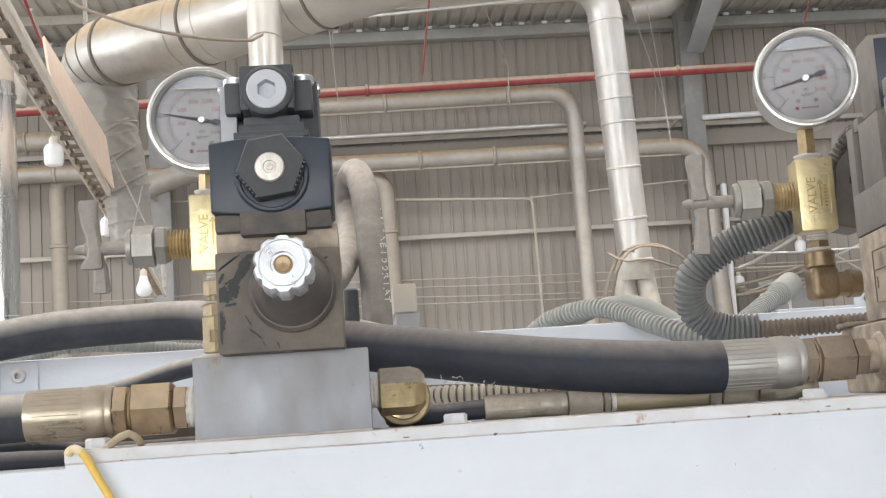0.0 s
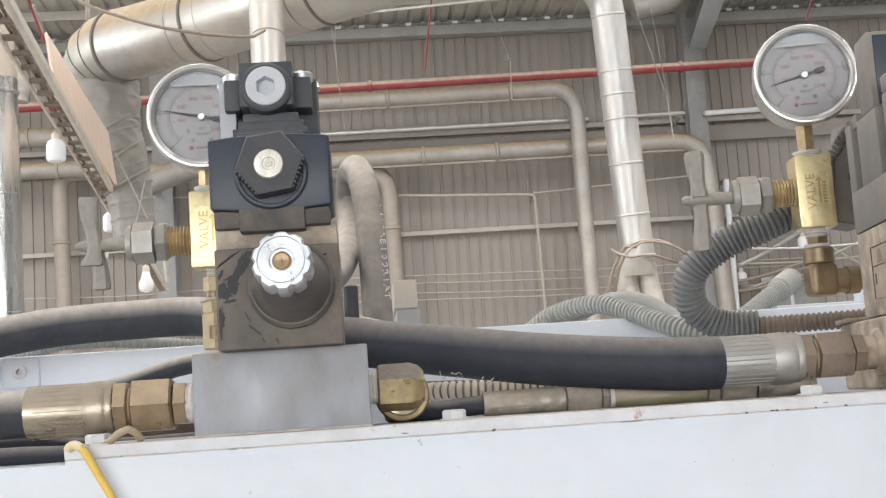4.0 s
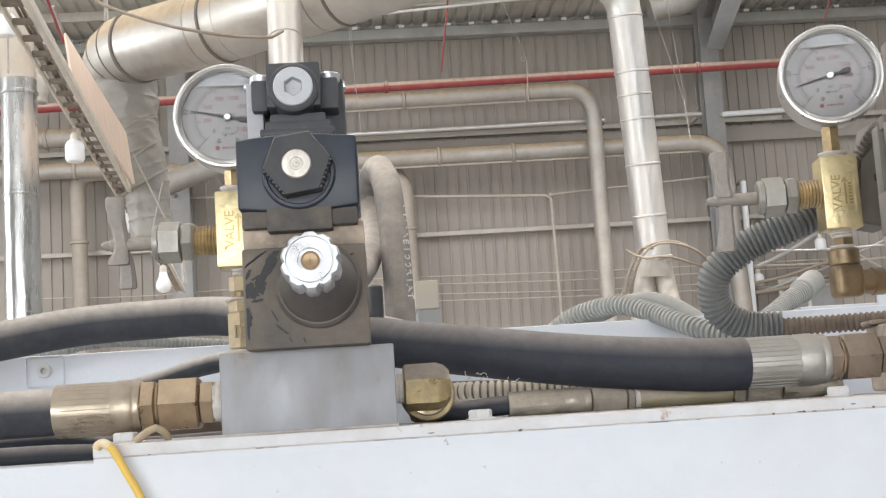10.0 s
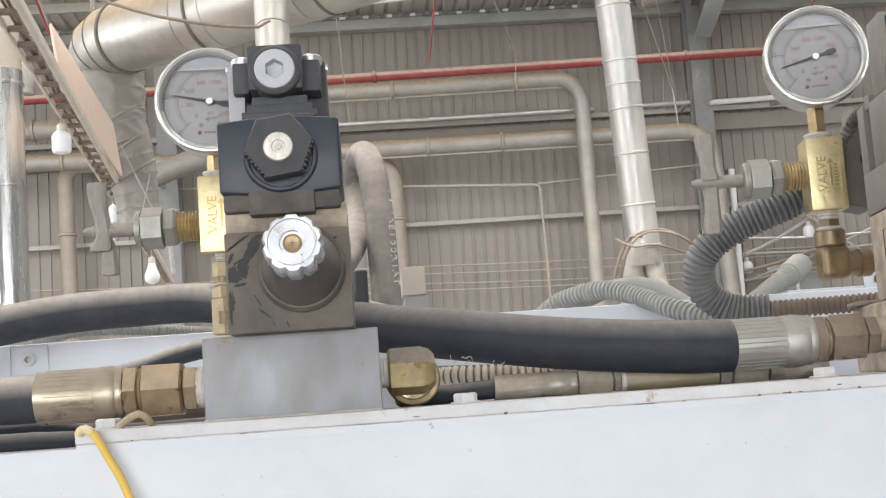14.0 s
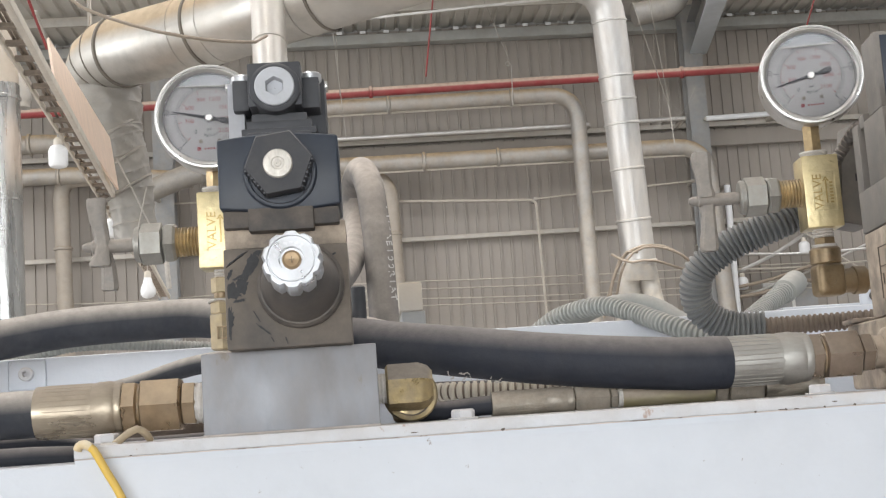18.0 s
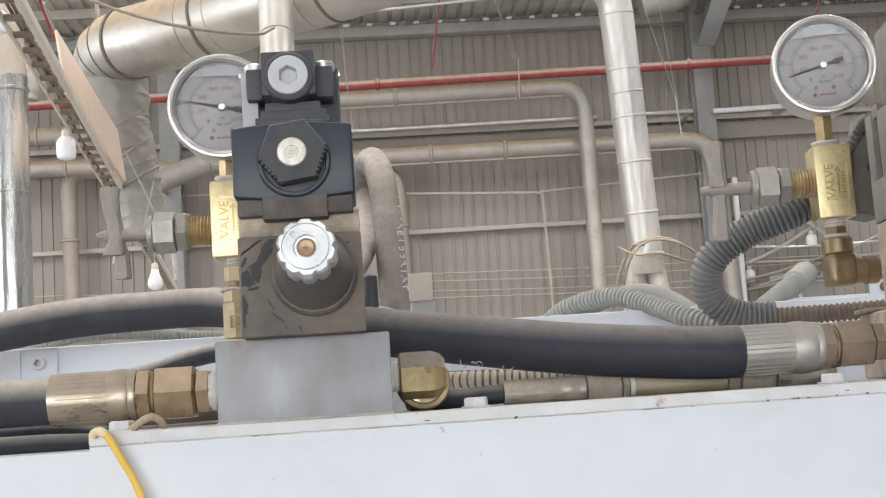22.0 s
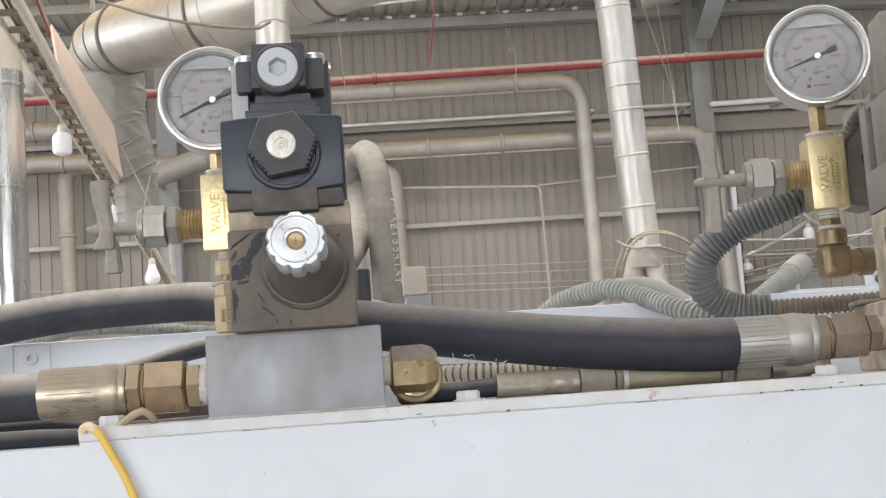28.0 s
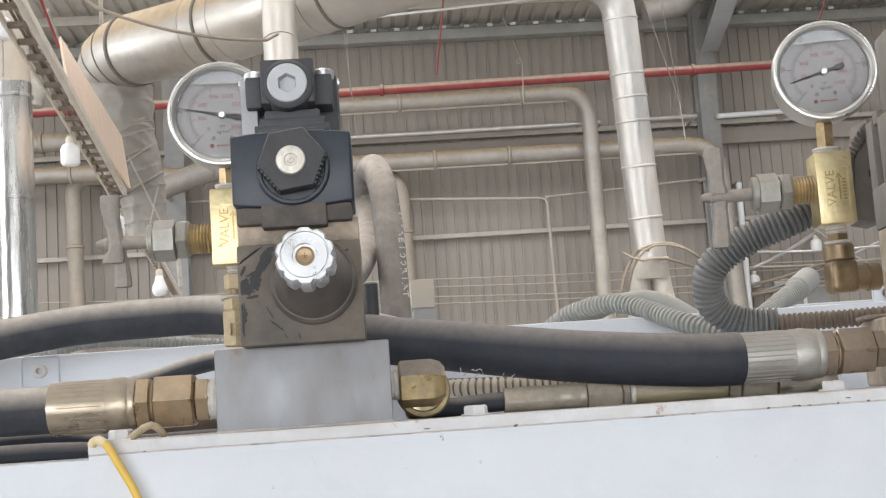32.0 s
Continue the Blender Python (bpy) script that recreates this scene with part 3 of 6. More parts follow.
# eaves strut, purlins and girts
eave = solo("eaves_beam", box((-12, -0.30, 8.40), (12, -0.04, 8.58), 0.01, WALL), EAVE_STEEL, "pale grey steel channel along the top of the wall", "beam", kind="structure")
for k, (dd, zz) in enumerate(((1.5, 8.73), (3.2, 8.9))):
    solo("purlin", box((-12, -dd - 0.07, zz - 0.16), (12, -dd, zz), 0.006, WALL), GIRT, "galvanised roof purlin under the roof sheets", "beam", "roof purlins", "structure")


# girts on the wall, between the columns
def wall_bar(name, a, b, h, d, mat, label, category="beam", group="", kind="structure"):
    """A level bar on the wall from a to b (wall metres), h high and d deep."""
    a, b = Vector(a), Vector(b)
    bm = bmesh.new()
    add_box(bm, (a.x, a.y, (a.z + b.z) / 2 - h / 2), (b.x, a.y + d, (a.z + b.z) / 2 + h / 2), min(h, d) * 0.12, WALL)
    return solo(name, bm, mat, label, category, group, kind)


for z, h, mat in ((6.58, 0.09, GIRT), (6.32, 0.30, SHEET), (4.75, 0.08, GIRT), (2.6, 0.12, GIRT)):
    wall_bar("wall_girt", (-12, -0.16, z), (12, -0.16, z), h, 0.12, mat, "dusty galvanised girt across the wall sheets", group="wall girts")


def elbowed(points, bend):
    """The points of a line with its corners rounded."""
    pts = [Vector(p) for p in points]
    out = [pts[0]]
    for a, b, c in zip(pts, pts[1:], pts[2:]):
        u, v = (a - b).normalized(), (c - b).normalized()
        r = min(bend, (a - b).length * 0.49, (c - b).length * 0.49)
        for k in range(7):
            t = k / 6
            p0, p1 = b + u * r, b + v * r
            out.append((1 - t) ** 2 * p0 + 2 * t * (1 - t) * b + t * t * p1)
    out.append(pts[-1])
    return out


def tube(points, r, bend=0.3, seg=16):
    """A round pipe with rounded corners, joints kept even."""
    pts = elbowed(points, bend)
    bm = bmesh.new()
    rings, ref = [], None
    for i, p in enumerate(pts):
        d = (pts[min(i + 1, len(pts) - 1)] - pts[max(i - 1, 0)]).normalized()
        if ref is None:
            ref = Vector((0, 0, 1)) if abs(d.z) < 0.9 else Vector((0, -1, 0))
        ref = (ref - d * ref.dot(d)).normalized()
        side = d.cross(ref)
        rings.append([bm.verts.new(p + (ref * math.cos(a) + side * math.sin(a)) * r) for a in (2 * math.pi * k / seg for k in range(seg))])
    for p, q in zip(rings, rings[1:]):
        for i in range(seg):
            j = (i + 1) % seg
            bm.faces.new((p[i], p[j], q[j], q[i]))
    bm.faces.new(list(reversed(rings[0])))
    bm.faces.new(rings[-1])
    return bm


def collar(at, direction, r, w, seg=20):
    """A thin band round a pipe or duct."""
    d = Vector(direction).normalized()
    return lathe(Vector(at) - d * w / 2, d, [(0, r), (w * 0.2, r + w * 0.35), (w * 0.8, r + w * 0.35), (w, r)], seg)


def wall_pipe(name, points, r, mat, label, category="pipe", bend=0.35, bands=(), group="wall pipes", drop=False, wire=False):
    """A pipe before the wall (wall metres) with flange bands at the given stretches of its length."""
    world_pts = [on_wall(p) for p in points]
    if drop:
        world_pts[-1].z = 0.0
    t = thing(name, world_pts[-1], label, category, group)
    for p in world_pts[:2] if not drop else world_pts[:1]:
        part("bracket", box((p.x - 0.03, p.y, p.z - 0.03), (p.x + 0.03, 22.02, p.z + 0.03), 0.004), GIRT, t)
    part("pipe_run", tube(world_pts, r, bend), mat, t)
    # Under the second header this pale rod paints the highlight on its lower edge.
    if wire:
        low = Vector((0, -0.02, -r - 0.004))
        part("cable", rod(world_pts[0] + low, world_pts[1] + low - Vector((0.25, 0, 0)), 0.02, 6), WALL_CABLE, t, "pale rod under the pipe for a cable and the lower-edge highlight")
    for i, f in bands:
        a, b = world_pts[i], world_pts[i + 1]
        part("flange", collar(a.lerp(b, f), b - a, r, 0.07), mat, t)
    return t


# red sprinkler main
wall_pipe("sprinkler_pipe", [(-7.121, -2, 6.941), (10.65, -2, 7.165)], 0.0789, RED, "red sprinkler main with dust along its top", "pipe", bands=((0, 0.2), (0, 0.42), (0, 0.72)))
# two dusty headers that bend down the wall
wall_pipe("dust_pipe", [(-1.862, -1.2, 6.979), (3.976, -1.2, 7.021), (3.948, -1.2, 3.237)], 0.14, PIPE_DUSTY, "dusty grey steel pipe that bends down the wall", drop=True, bend=0.5, bands=((0, 0.43), (0, 0.8)), wire=True)
wall_pipe("dust_pipe", [(-0.6569, -0.8, 6.035), (6.308, -0.8, 6.047), (6.591, -0.8, 3.111)], 0.1526, PIPE_DUSTY, "dusty grey steel pipe under the red main", drop=True, bend=0.55, bands=((0, 0.27), (0, 0.46), (0, 0.8)), wire=True)
wall_pipe("dust_pipe", [(-0.6775, -0.5, 5.881), (0.60, -0.5, 5.877), (0.685, -0.5, 3.349)], 0.1397, PIPE_GREY, "short dusty pipe that drops beside the hose", drop=True, bend=0.45, bands=((1, 0.18), (1, 0.5)))
wall_pipe("dust_pipe", [(-6.438, -1, 6.652), (-5.195, -1, 6.686), (-4.621, -1, 6.556)], 0.1657, PIPE_DUSTY, "dusty elbowed pipe high on the wall", bend=0.3, bands=((0, 0.35), (0, 0.7)))
wall_pipe("dust_pipe", [(-6.509, -0.8, 6.139), (-4.678, -0.8, 6.14), (-2.833, -0.8, 5.94)], 0.1476, PIPE_DUSTY, "dusty branch pipe along the wall", bend=0.5, bands=((0, 0.4), (0, 0.75)))
wall_pipe("dust_pipe", [(-4.549, -0.5, 6.131), (-5.188, -0.5, 6.125), (-5.122, -0.5, 3.7)], 0.1397, PIPE_GREY, "grey pipe that drops down the wall", drop=True, bend=0.45, bands=((1, 0.2),))
wall_pipe("dust_pipe", [(-3.465, -1.6, 5.627), (-2.673, -1.6, 5.932), (-1.488, -1.6, 5.927)], 0.1894, DUCT_DULL, "brown dusty duct bend behind the valve", bend=0.6, bands=((1, 0.1),))
# thin conduits
wall_pipe("wall_conduit", [(0.6145, -0.3, 5.444), (3.243, -0.3, 5.32), (3.333, -0.3, 3.137)], 0.025, WALL_CABLE, "thin cream conduit turning down the wall", drop=True, bend=0.12)
wall_pipe("wall_conduit", [(3.237, -0.35, 5.332), (6.169, -0.35, 5.497)], 0.017, WALL_CABLE, "thin cream conduit along the wall")
wall_pipe("wall_conduit", [(-4.497, -0.35, 5.637), (-2.309, -0.35, 5.607)], 0.0181, WALL_CABLE, "thin cream conduit along the wall")
wall_pipe("light_rail", [(-0.8269, -0.9, 6.501), (4.213, -0.9, 6.528)], 0.039, RAIL, "bright galvanised rail along the wall", "rail")
wall_pipe("light_rail", [(4.829, -0.9, 6.537), (5.965, -0.9, 6.552)], 0.039, RAIL, "bright galvanised rail along the wall", "rail")
wall_pipe("strip_light", [(6.417, -0.7, 6.567), (7.724, -0.7, 6.596)], 0.0487, WHITE_PIPE, "white tube strip along the wall", "strip light")
wall_pipe("light_rail", [(7.787, -0.7, 6.593), (8.873, -0.7, 6.633)], 0.0439, GIRT, "bright galvanised rail along the wall", "rail")
for k, (p, q) in enumerate((((-0.1805, -0.3, 3.991), (8.086, -0.3, 3.863)), ((-0.1878, -0.3, 3.859), (8.073, -0.3, 3.739)), ((-0.1969, -0.3, 3.697), (8.053, -0.3, 3.552)), ((-0.2048, -0.3, 3.556), (8.038, -0.3, 3.408)),
                            ((-5.923, -0.3, 3.983), (-2.385, -0.3, 3.95)), ((-4.366, -0.3, 3.789), (-2.391, -0.3, 3.82)))):
    mid = (Vector(p) + Vector(q)) / 2 - Vector((0, 0, 0.03 + 0.02 * (k % 3)))
    solo("wall_cable", sweep([on_wall((p[0] - 0.15, 0.02, p[2])), on_wall(p), on_wall(mid), on_wall(q), on_wall((q[0] + 0.15, 0.02, q[2]))], 0.012, 0.4, 6), WALL_CABLE, "pale cable strung along the wall", "cable", "wall cables")


# steel columns and the haunch above the right one
def column(u, top, width, label):
    t = thing("steel_column", on_wall((u, -0.6, 0)), label, "column", "hall columns")
    for name, lo, hi in (("front_flange", (u - width / 2, -0.62, 0), (u + width / 2, -0.60, top)), ("web", (u - 0.008, -0.598, 0), (u + 0.008, -0.322, top)),
                         ("back_flange", (u - width / 2, -0.32, 0), (u + width / 2, -0.30, top))):
        part(name, box(lo, hi, 0.003, WALL), BLUE_STEEL, t)
    return t


column(6.311, 8.75, 0.34, "blue-grey steel column against the far wall")
column(-3.375, 8.3, 0.34, "blue-grey steel column behind the ducts")
raft = thing("rafter", (6.359, 21, 7.721), "pale blue steel rafter rising from the column", "beam")
ra, rb = Vector((6.381, 21.2, 7.812)), Vector((5.531, 16.5, 7.704))
rd = (rb - ra).normalized()
rs = rd.cross(Vector((0, 0, 1))).normalized()
ru = rs.cross(rd)
rm = Matrix((( *(rs[0], rd[0], ru[0]), ra[0]), (*(rs[1], rd[1], ru[1]), ra[1]), (*(rs[2], rd[2], ru[2]), ra[2]), (0, 0, 0, 1)))
rl = (rb - ra).length
part("bottom_flange", box((-0.16, -0.3, 0), (0.16, rl, 0.025), 0.004, rm), PALE_STEEL, raft)
part("web", box((-0.01, -0.3, 0.026), (0.01, rl, 0.6), 0.003, rm), BLUE_STEEL, raft)
part("top_flange", box((-0.16, -0.3, 0.601), (0.16, rl, 0.625), 0.004, rm), BLUE_STEEL, raft)
solo("rafter_duct", tube([(5.692, 19.5, 8.633), (5.548, 19.5, 8.124), (4.812, 19.5, 7.999)], 0.2, 0.3), DUCT_DULL, "dusty duct end under the roof", "duct")


# ---- ventilation ducts ----
def duct(name, points, r, mat, label, bend, seams, group="ventilation ducts"):
    t = thing(name, points[-1], label, "duct", group)
    part("duct_run", tube(points, r, bend, 28), mat, t)
    pts = [Vector(p) for p in points]
    for i, f, w in seams:
        a, b = pts[i], pts[i + 1]
        part("seam", collar(a.lerp(b, f), b - a, r, w, 28), mat, t)
    return t


def elbow_path(a, c, b, cut, n):
    """Points of a gored bend from the line a-c to the line c-b."""
    u, v = (a - c).normalized(), (b - c).normalized()
    p0, p1 = c + u * cut, c + v * cut * 0.6
    return [(1 - t) ** 2 * p0 + 2 * t * (1 - t) * c + t * t * p1 for t in (k / (n - 1) for k in range(n))]


def ring_tube(pts, r, seg):
    """A tube with one ring at each point, so that its bends stay in flat gores."""
    bm = bmesh.new()
    rings, ref = [], Vector((0, 0, 1))
    for i, p in enumerate(pts):
        d = (pts[min(i + 1, len(pts) - 1)] - pts[max(i - 1, 0)]).normalized()
        ref = (ref - d * ref.dot(d)).normalized()
        side = d.cross(ref)
        rings.append([bm.verts.new(p + (ref * math.cos(a) + side * math.sin(a)) * r) for a in (2 * math.pi * k / seg for k in range(seg))])
    for p, q in zip(rings, rings[1:]):
        for i in range(seg):
            j = (i + 1) % seg
            bm.faces.new((p[i], p[j], q[j], q[i]))
    bm.faces.new(list(reversed(rings[0])))
    bm.faces.new(rings[-1])
    return bm


# main duct that comes forward over the machine and drops in an elbow
elbow_in, elbow_corner, elbow_out = Vector((-0.8412, 6.3, 3.739)), Vector((-1.442, 6.85, 3.81)), Vector((-1.419, 6.95, 3.613))
gores = elbow_path(elbow_in, elbow_corner, elbow_out, 0.27, 5)
run_end = Vector((0.405, 5.4, 3.774))
main = thing("main_duct", run_end, "big galvanised air duct with a gored elbow and dusty top", "duct", "ventilation ducts")
part("duct_run", ring_tube([run_end, elbow_in.lerp(run_end, 0.5), elbow_in] + gores + [elbow_out], 0.197, 40), DUCT, main)
for f, w in ((0.02, 0.01), (0.09, 0.022), (0.15, 0.01), (0.52, 0.012), (0.6, 0.02)):
    part("seam", collar(elbow_in.lerp(run_end, f), run_end - elbow_in, 0.1965, w, 36), DUCT if w < 0.02 else SEAM_DARK, main)
for k, (p, q) in enumerate(zip(gores, gores[1:] + [elbow_out])):
    prev_ = gores[k - 1] if k else elbow_in
    part("seam", collar(p, (q - prev_).normalized(), 0.1965, 0.028 if k == 0 else 0.011, 36), SEAM_DARK, main)
flex = thing("flexible_duct", (-1.2662, 7.0, 2.7471), "crinkled dusty flexible duct hanging from the elbow", "duct", "ventilation ducts")
flex_line = [(-1.401, 6.9, 3.625), (-1.395, 6.9, 3.492), (-1.39, 6.92, 3.374), (-1.341, 6.95, 3.22), (-1.3, 6.98, 3.075), (-1.278, 7, 2.892), (-1.266, 7, 2.747)]
flex_r = (0.2, 0.198, 0.19, 0.165, 0.142, 0.126, 0.122)
fbm = sweep(flex_line, 0.15, 0.011, 56, lambda i: 0.004 * ((i % 9) == 0) + flex_r[min(int(i / 12), 6)] + (flex_r[min(int(i / 12) + 1, 6)] - flex_r[min(int(i / 12), 6)]) * ((i / 12) % 1))
fbm.normal_update()
for v in fbm.verts:
    c_ = v.co
    fold = 1 - abs(noise.noise((c_.x * 9, c_.y * 9, c_.z * 15 + c_.x * 12)))
    v.co = c_ + v.normal * (0.012 * (fold ** 4 - 0.4) + 0.0025 * noise.noise((c_.x * 26, c_.y * 26, c_.z * 40)))
part("duct_run", fbm, DUCT_DULL, flex)
part("clamp_band", collar(elbow_out, Vector(flex_line[1]) - Vector(flex_line[0]), 0.2, 0.035, 36), DUCT_BRIGHT, flex)
for k, (f, w) in enumerate(((2, 0.02), (3, 0.016), (4, 0.018))):
    d_ = (Vector(flex_line[f + 1]) - Vector(flex_line[f - 1])).normalized() + Vector((0.35, 0.1, 0))
    part("wrap_seam", collar(flex_line[f], d_, flex_r[f] * 1.03, w, 36), DUCT_DULL, flex)
for hx_ in (((-1.479, 6.95, 3.982)), ((-0.5421, 6, 3.754)), ((0.0892, 5.6, 3.758))):
    hz_ = roof_z(hx_[1])
    solo("duct_hanger", rod(hx_, (hx_[0], hx_[1], hz_), 0.006, 6), GIRT, "thin rod that hangs the big duct", "rod", "duct hangers")
drop_top = (-0.366, 5.6, 4.002)
duct("drop_duct", [(drop_top[0], drop_top[1], roof_z(drop_top[1])), drop_top, (-0.3402, 5.2, 3.041)], 0.0773, DUCT_PALE, "pale thin drop duct in front of the big duct", 0.1, ((1, 0.66, 0.012),))
duct("wall_duct", [(1.875, 14.2, 6.87), (3.2672, 14.6, 6.7829), (3.4841, 15.0, 3.2878)], 0.213, DUCT_BRIGHT, "bright galvanised drop duct with rolled seams", 0.42,
     ((1, 0.123, 0.03), (1, 0.321, 0.03), (1, 0.404, 0.03), (1, 0.491, 0.03), (1, 0.652, 0.03), (1, 0.835, 0.03), (1, 0.985, 0.045)))
wye = thing("duct_wye", (3.448, 15, 2.807), "galvanised branch piece under the drop duct", "duct")
part("collar", lathe((3.463, 15, 3.320), (0, 0, -1), [(0, 0.2), (0.004, 0.225), (0.03, 0.225), (0.034, 0.2)], 28), DUCT_PALE, wye)
trunk = bmesh.new()
trunk_rings = []
for f in (0.0, 0.25, 0.5, 0.75, 1.0):
    half, cx = 0.222 + 0.021 * f, 3.463 + 0.000 * f
    trunk_rings.append([trunk.verts.new((cx + math.cos(a) * half, 15 + math.sin(a) * (0.225 - 0.04 * f), 3.310 + -0.220 * f)) for a in (2 * math.pi * k / 28 for k in range(28))])
for p, q in zip(trunk_rings, trunk_rings[1:]):
    for k in range(28):
        trunk.faces.new((p[k], q[k], q[(k + 1) % 28], p[(k + 1) % 28]))
trunk.faces.new(trunk_rings[0])
trunk.faces.new(list(reversed(trunk_rings[-1])))
part("trunk", trunk, WYE_DUSTY, wye, "dusty pale trunk of the branch piece")
for s_ in (-1, 1):
    part("branch", tube([(3.463 + s_ * 0.108, 15, 3.250), (3.463 + s_ * 0.138, 15, 2.970), (3.463 + s_ * 0.320, 15, 1.890), (3.463 + s_ * 0.332, 15, 0.0)], 0.128, 0.2, 20), WYE_DUSTY, wye)
side_top, side_mid = (-1.752, 6, 4.044), (-1.722, 6, 3.429)
side = duct("side_duct", [side_mid, (-1.713, 6.0, 0.0)], 0.0864, DUCT_STREAKED, "shiny spiral duct beside the cable tray", 0.15,
            ((0, 0.02, 0.02), (0, 0.17, 0.012), (0, 0.34, 0.012), (0, 0.5, 0.012), (0, 0.66, 0.012), (0, 0.8, 0.012)))
part("dusty_run", tube([(side_top[0], 6.0, roof_z(6.0)), side_top, side_mid], 0.0836, 0.2, 28), PIPE_GREY, side, "tan dusty upper run")
for pts in ([(3.003, 14.9, 2.685), (3.094, 14.7, 3.151), (3.287, 14.6, 3.435), (3.689, 14.7, 3.495), (4.08, 14.9, 3.314), (4.319, 15.2, 3.062)], [(3.106, 14.9, 2.819), (3.203, 14.6, 3.272), (3.451, 14.6, 3.467), (3.859, 14.7, 3.415), (4.217, 15, 3.175), (4.314, 15.2, 2.628)],
            [(3.081, 14.7, 3.418), (3.25, 14.55, 3.292), (3.531, 14.55, 3.303), (3.964, 14.9, 3.221), (4.397, 15.2, 3.115)], [(2.957, 14.9, 2.653), (3.054, 14.8, 3.024), (3.2, 14.6, 3.398), (3.412, 14.6, 3.414)]):
    solo("hanging_cable", sweep(pts, 0.016, 0.15, 8), CABLE_BROWN, "brown dusty cable looped round the drop duct", "cable", "looped cables")
solo("hanging_cable", sweep([(-1.082, 4.6, 3.377), (-0.9976, 4.6, 3.312), (-0.8599, 4.6, 3.254), (-0.7003, 4.6, 3.202), (-0.5404, 4.7, 3.198), (-0.4299, 4.95, 3.262), (-0.3643, 5.08, 3.304), (-0.3365, 5.12, 3.351)], 0.0068, 0.1, 8), CABLE_BROWN, "beige cable sagging before the big duct", "cable")

# ---- ladder tray with lamps, cables and the board ----
tray = thing("cable_tray", (-1.039, 3.75, 3.015), "cream ladder cable tray receding overhead", "cable tray")
t0, t1 = Vector((-0.9975, 3.413, 3)), Vector((-1.985, 12.64, 3))
td = (t1 - t0).normalized()
ts = Vector((td.y, -td.x, 0))
tl = (t1 - t0).length


def along(a, off, z):
    return t0 + td * a + ts * off + Vector((0, 0, z))


tm = Matrix(((ts.x, td.x, 0, t0.x), (ts.y, td.y, 0, t0.y), (0, 0, 1, t0.z), (0, 0, 0, 1)))
for off, hw, rh in ((-0.085, 0.005, 0.03), (0.0, 0.012, 0.035)):
    part("side_rail", box((off - hw, 0, 0), (off + hw, tl, rh), 0.003, tm), TRAY, tray)
a = 0.1
while a < tl:
    part("rung", box((-0.0795, a, 0.006), (-0.0125, a + 0.028, 0.024), 0.004, tm), TRAY_CABLE, tray)
    a += 0.18
for off, w in ((-0.062, 0.006), (-0.034, 0.007)):
    solo("tray_cable", sweep([along(tl * k / 7, off + 0.012 * math.sin(k * 2.1 + off * 90), 0.029 + w) for k in range(8)], w, 0.2, 8), TRAY_CABLE, "dark dusty cable lying in the tray", "cable", "tray cables")
ba, bb = Vector((-1.274, 5.2, 3.258)), Vector((-1.307, 6.6, 3.134))
bd = (bb - ba).normalized()
bs = bd.cross(Vector((0, 0, 1))).normalized()
bu = bs.cross(bd)
bmx = Matrix(((bs.x, bd.x, bu.x, ba.x), (bs.y, bd.y, bu.y, ba.y), (bs.z, bd.z, bu.z, ba.z), (0, 0, 0, 1))) @ pose(0, 0, 0, 0, -8, 0)
board = solo("hanging_board", box((-0.006, 0, -0.15), (0.006, (bb - ba).length, 0.15), 0.002, bmx), PLY, "pinkish plywood board hung beside the cable tray", "board")


def lamp_bulb(at, r, long, label, pear=False):
    at = Vector(at)
    t = thing("lamp_bulb", at, label, "lamp", "hanging lamps")
    shape = [(0, r * 0.3), (r * 0.15, r * 0.7), (r * 0.5, r * 0.95), (r * 0.9, r), (r * 1.35, r * 0.92), (long * 0.62, r * 0.62), (long * 0.82, r * 0.48)] if pear else [(0, r * 0.5), (r * 0.12, r * 0.85), (r * 0.4, r), (long * 0.62, r), (long * 0.75, r * 0.8), (long * 0.82, r * 0.5)]
    part("globe", lathe(at, (0, 0, 1), shape, 20), BULB, t)
    part("cap", lathe(at + Vector((0, 0, long * 0.82)), (0, 0, 1), [(0, r * 0.48), (long * 0.2, r * 0.44), (long * 0.28, r * 0.25)], 16), TRAY, t)
    part("lead", rod(at + Vector((0, 0, long * 1.08)), Vector((at.x, at.y, 3.0 if at.y < 11 else 4.73)), 0.004, 6), ROPE, t)


lamp_bulb((-1.285, 5.3, 2.846), 0.0418, 0.123, "white jar-shaped lamp hanging from the cable tray")
lamp_bulb((-1.3, 4.4, 3.136), 0.0327, 0.1062, "white jar-shaped lamp hanging from the cable tray")
lamp_bulb((-1.526, 7.6, 2.883), 0.0459, 0.1482, "white lamp hanging from the cable tray")
lamp_bulb((-1.616, 9.3, 2.67), 0.0583, 0.19, "white pear-shaped lamp hanging from the cable tray", True)
lamp_bulb((8.088, 21.6, 4.018), 0.1003, 0.2808, "small white lamp far across the hall")
lamp_bulb((6.881, 21.6, 3.436), 0.1003, 0.2808, "small white lamp far across the hall")

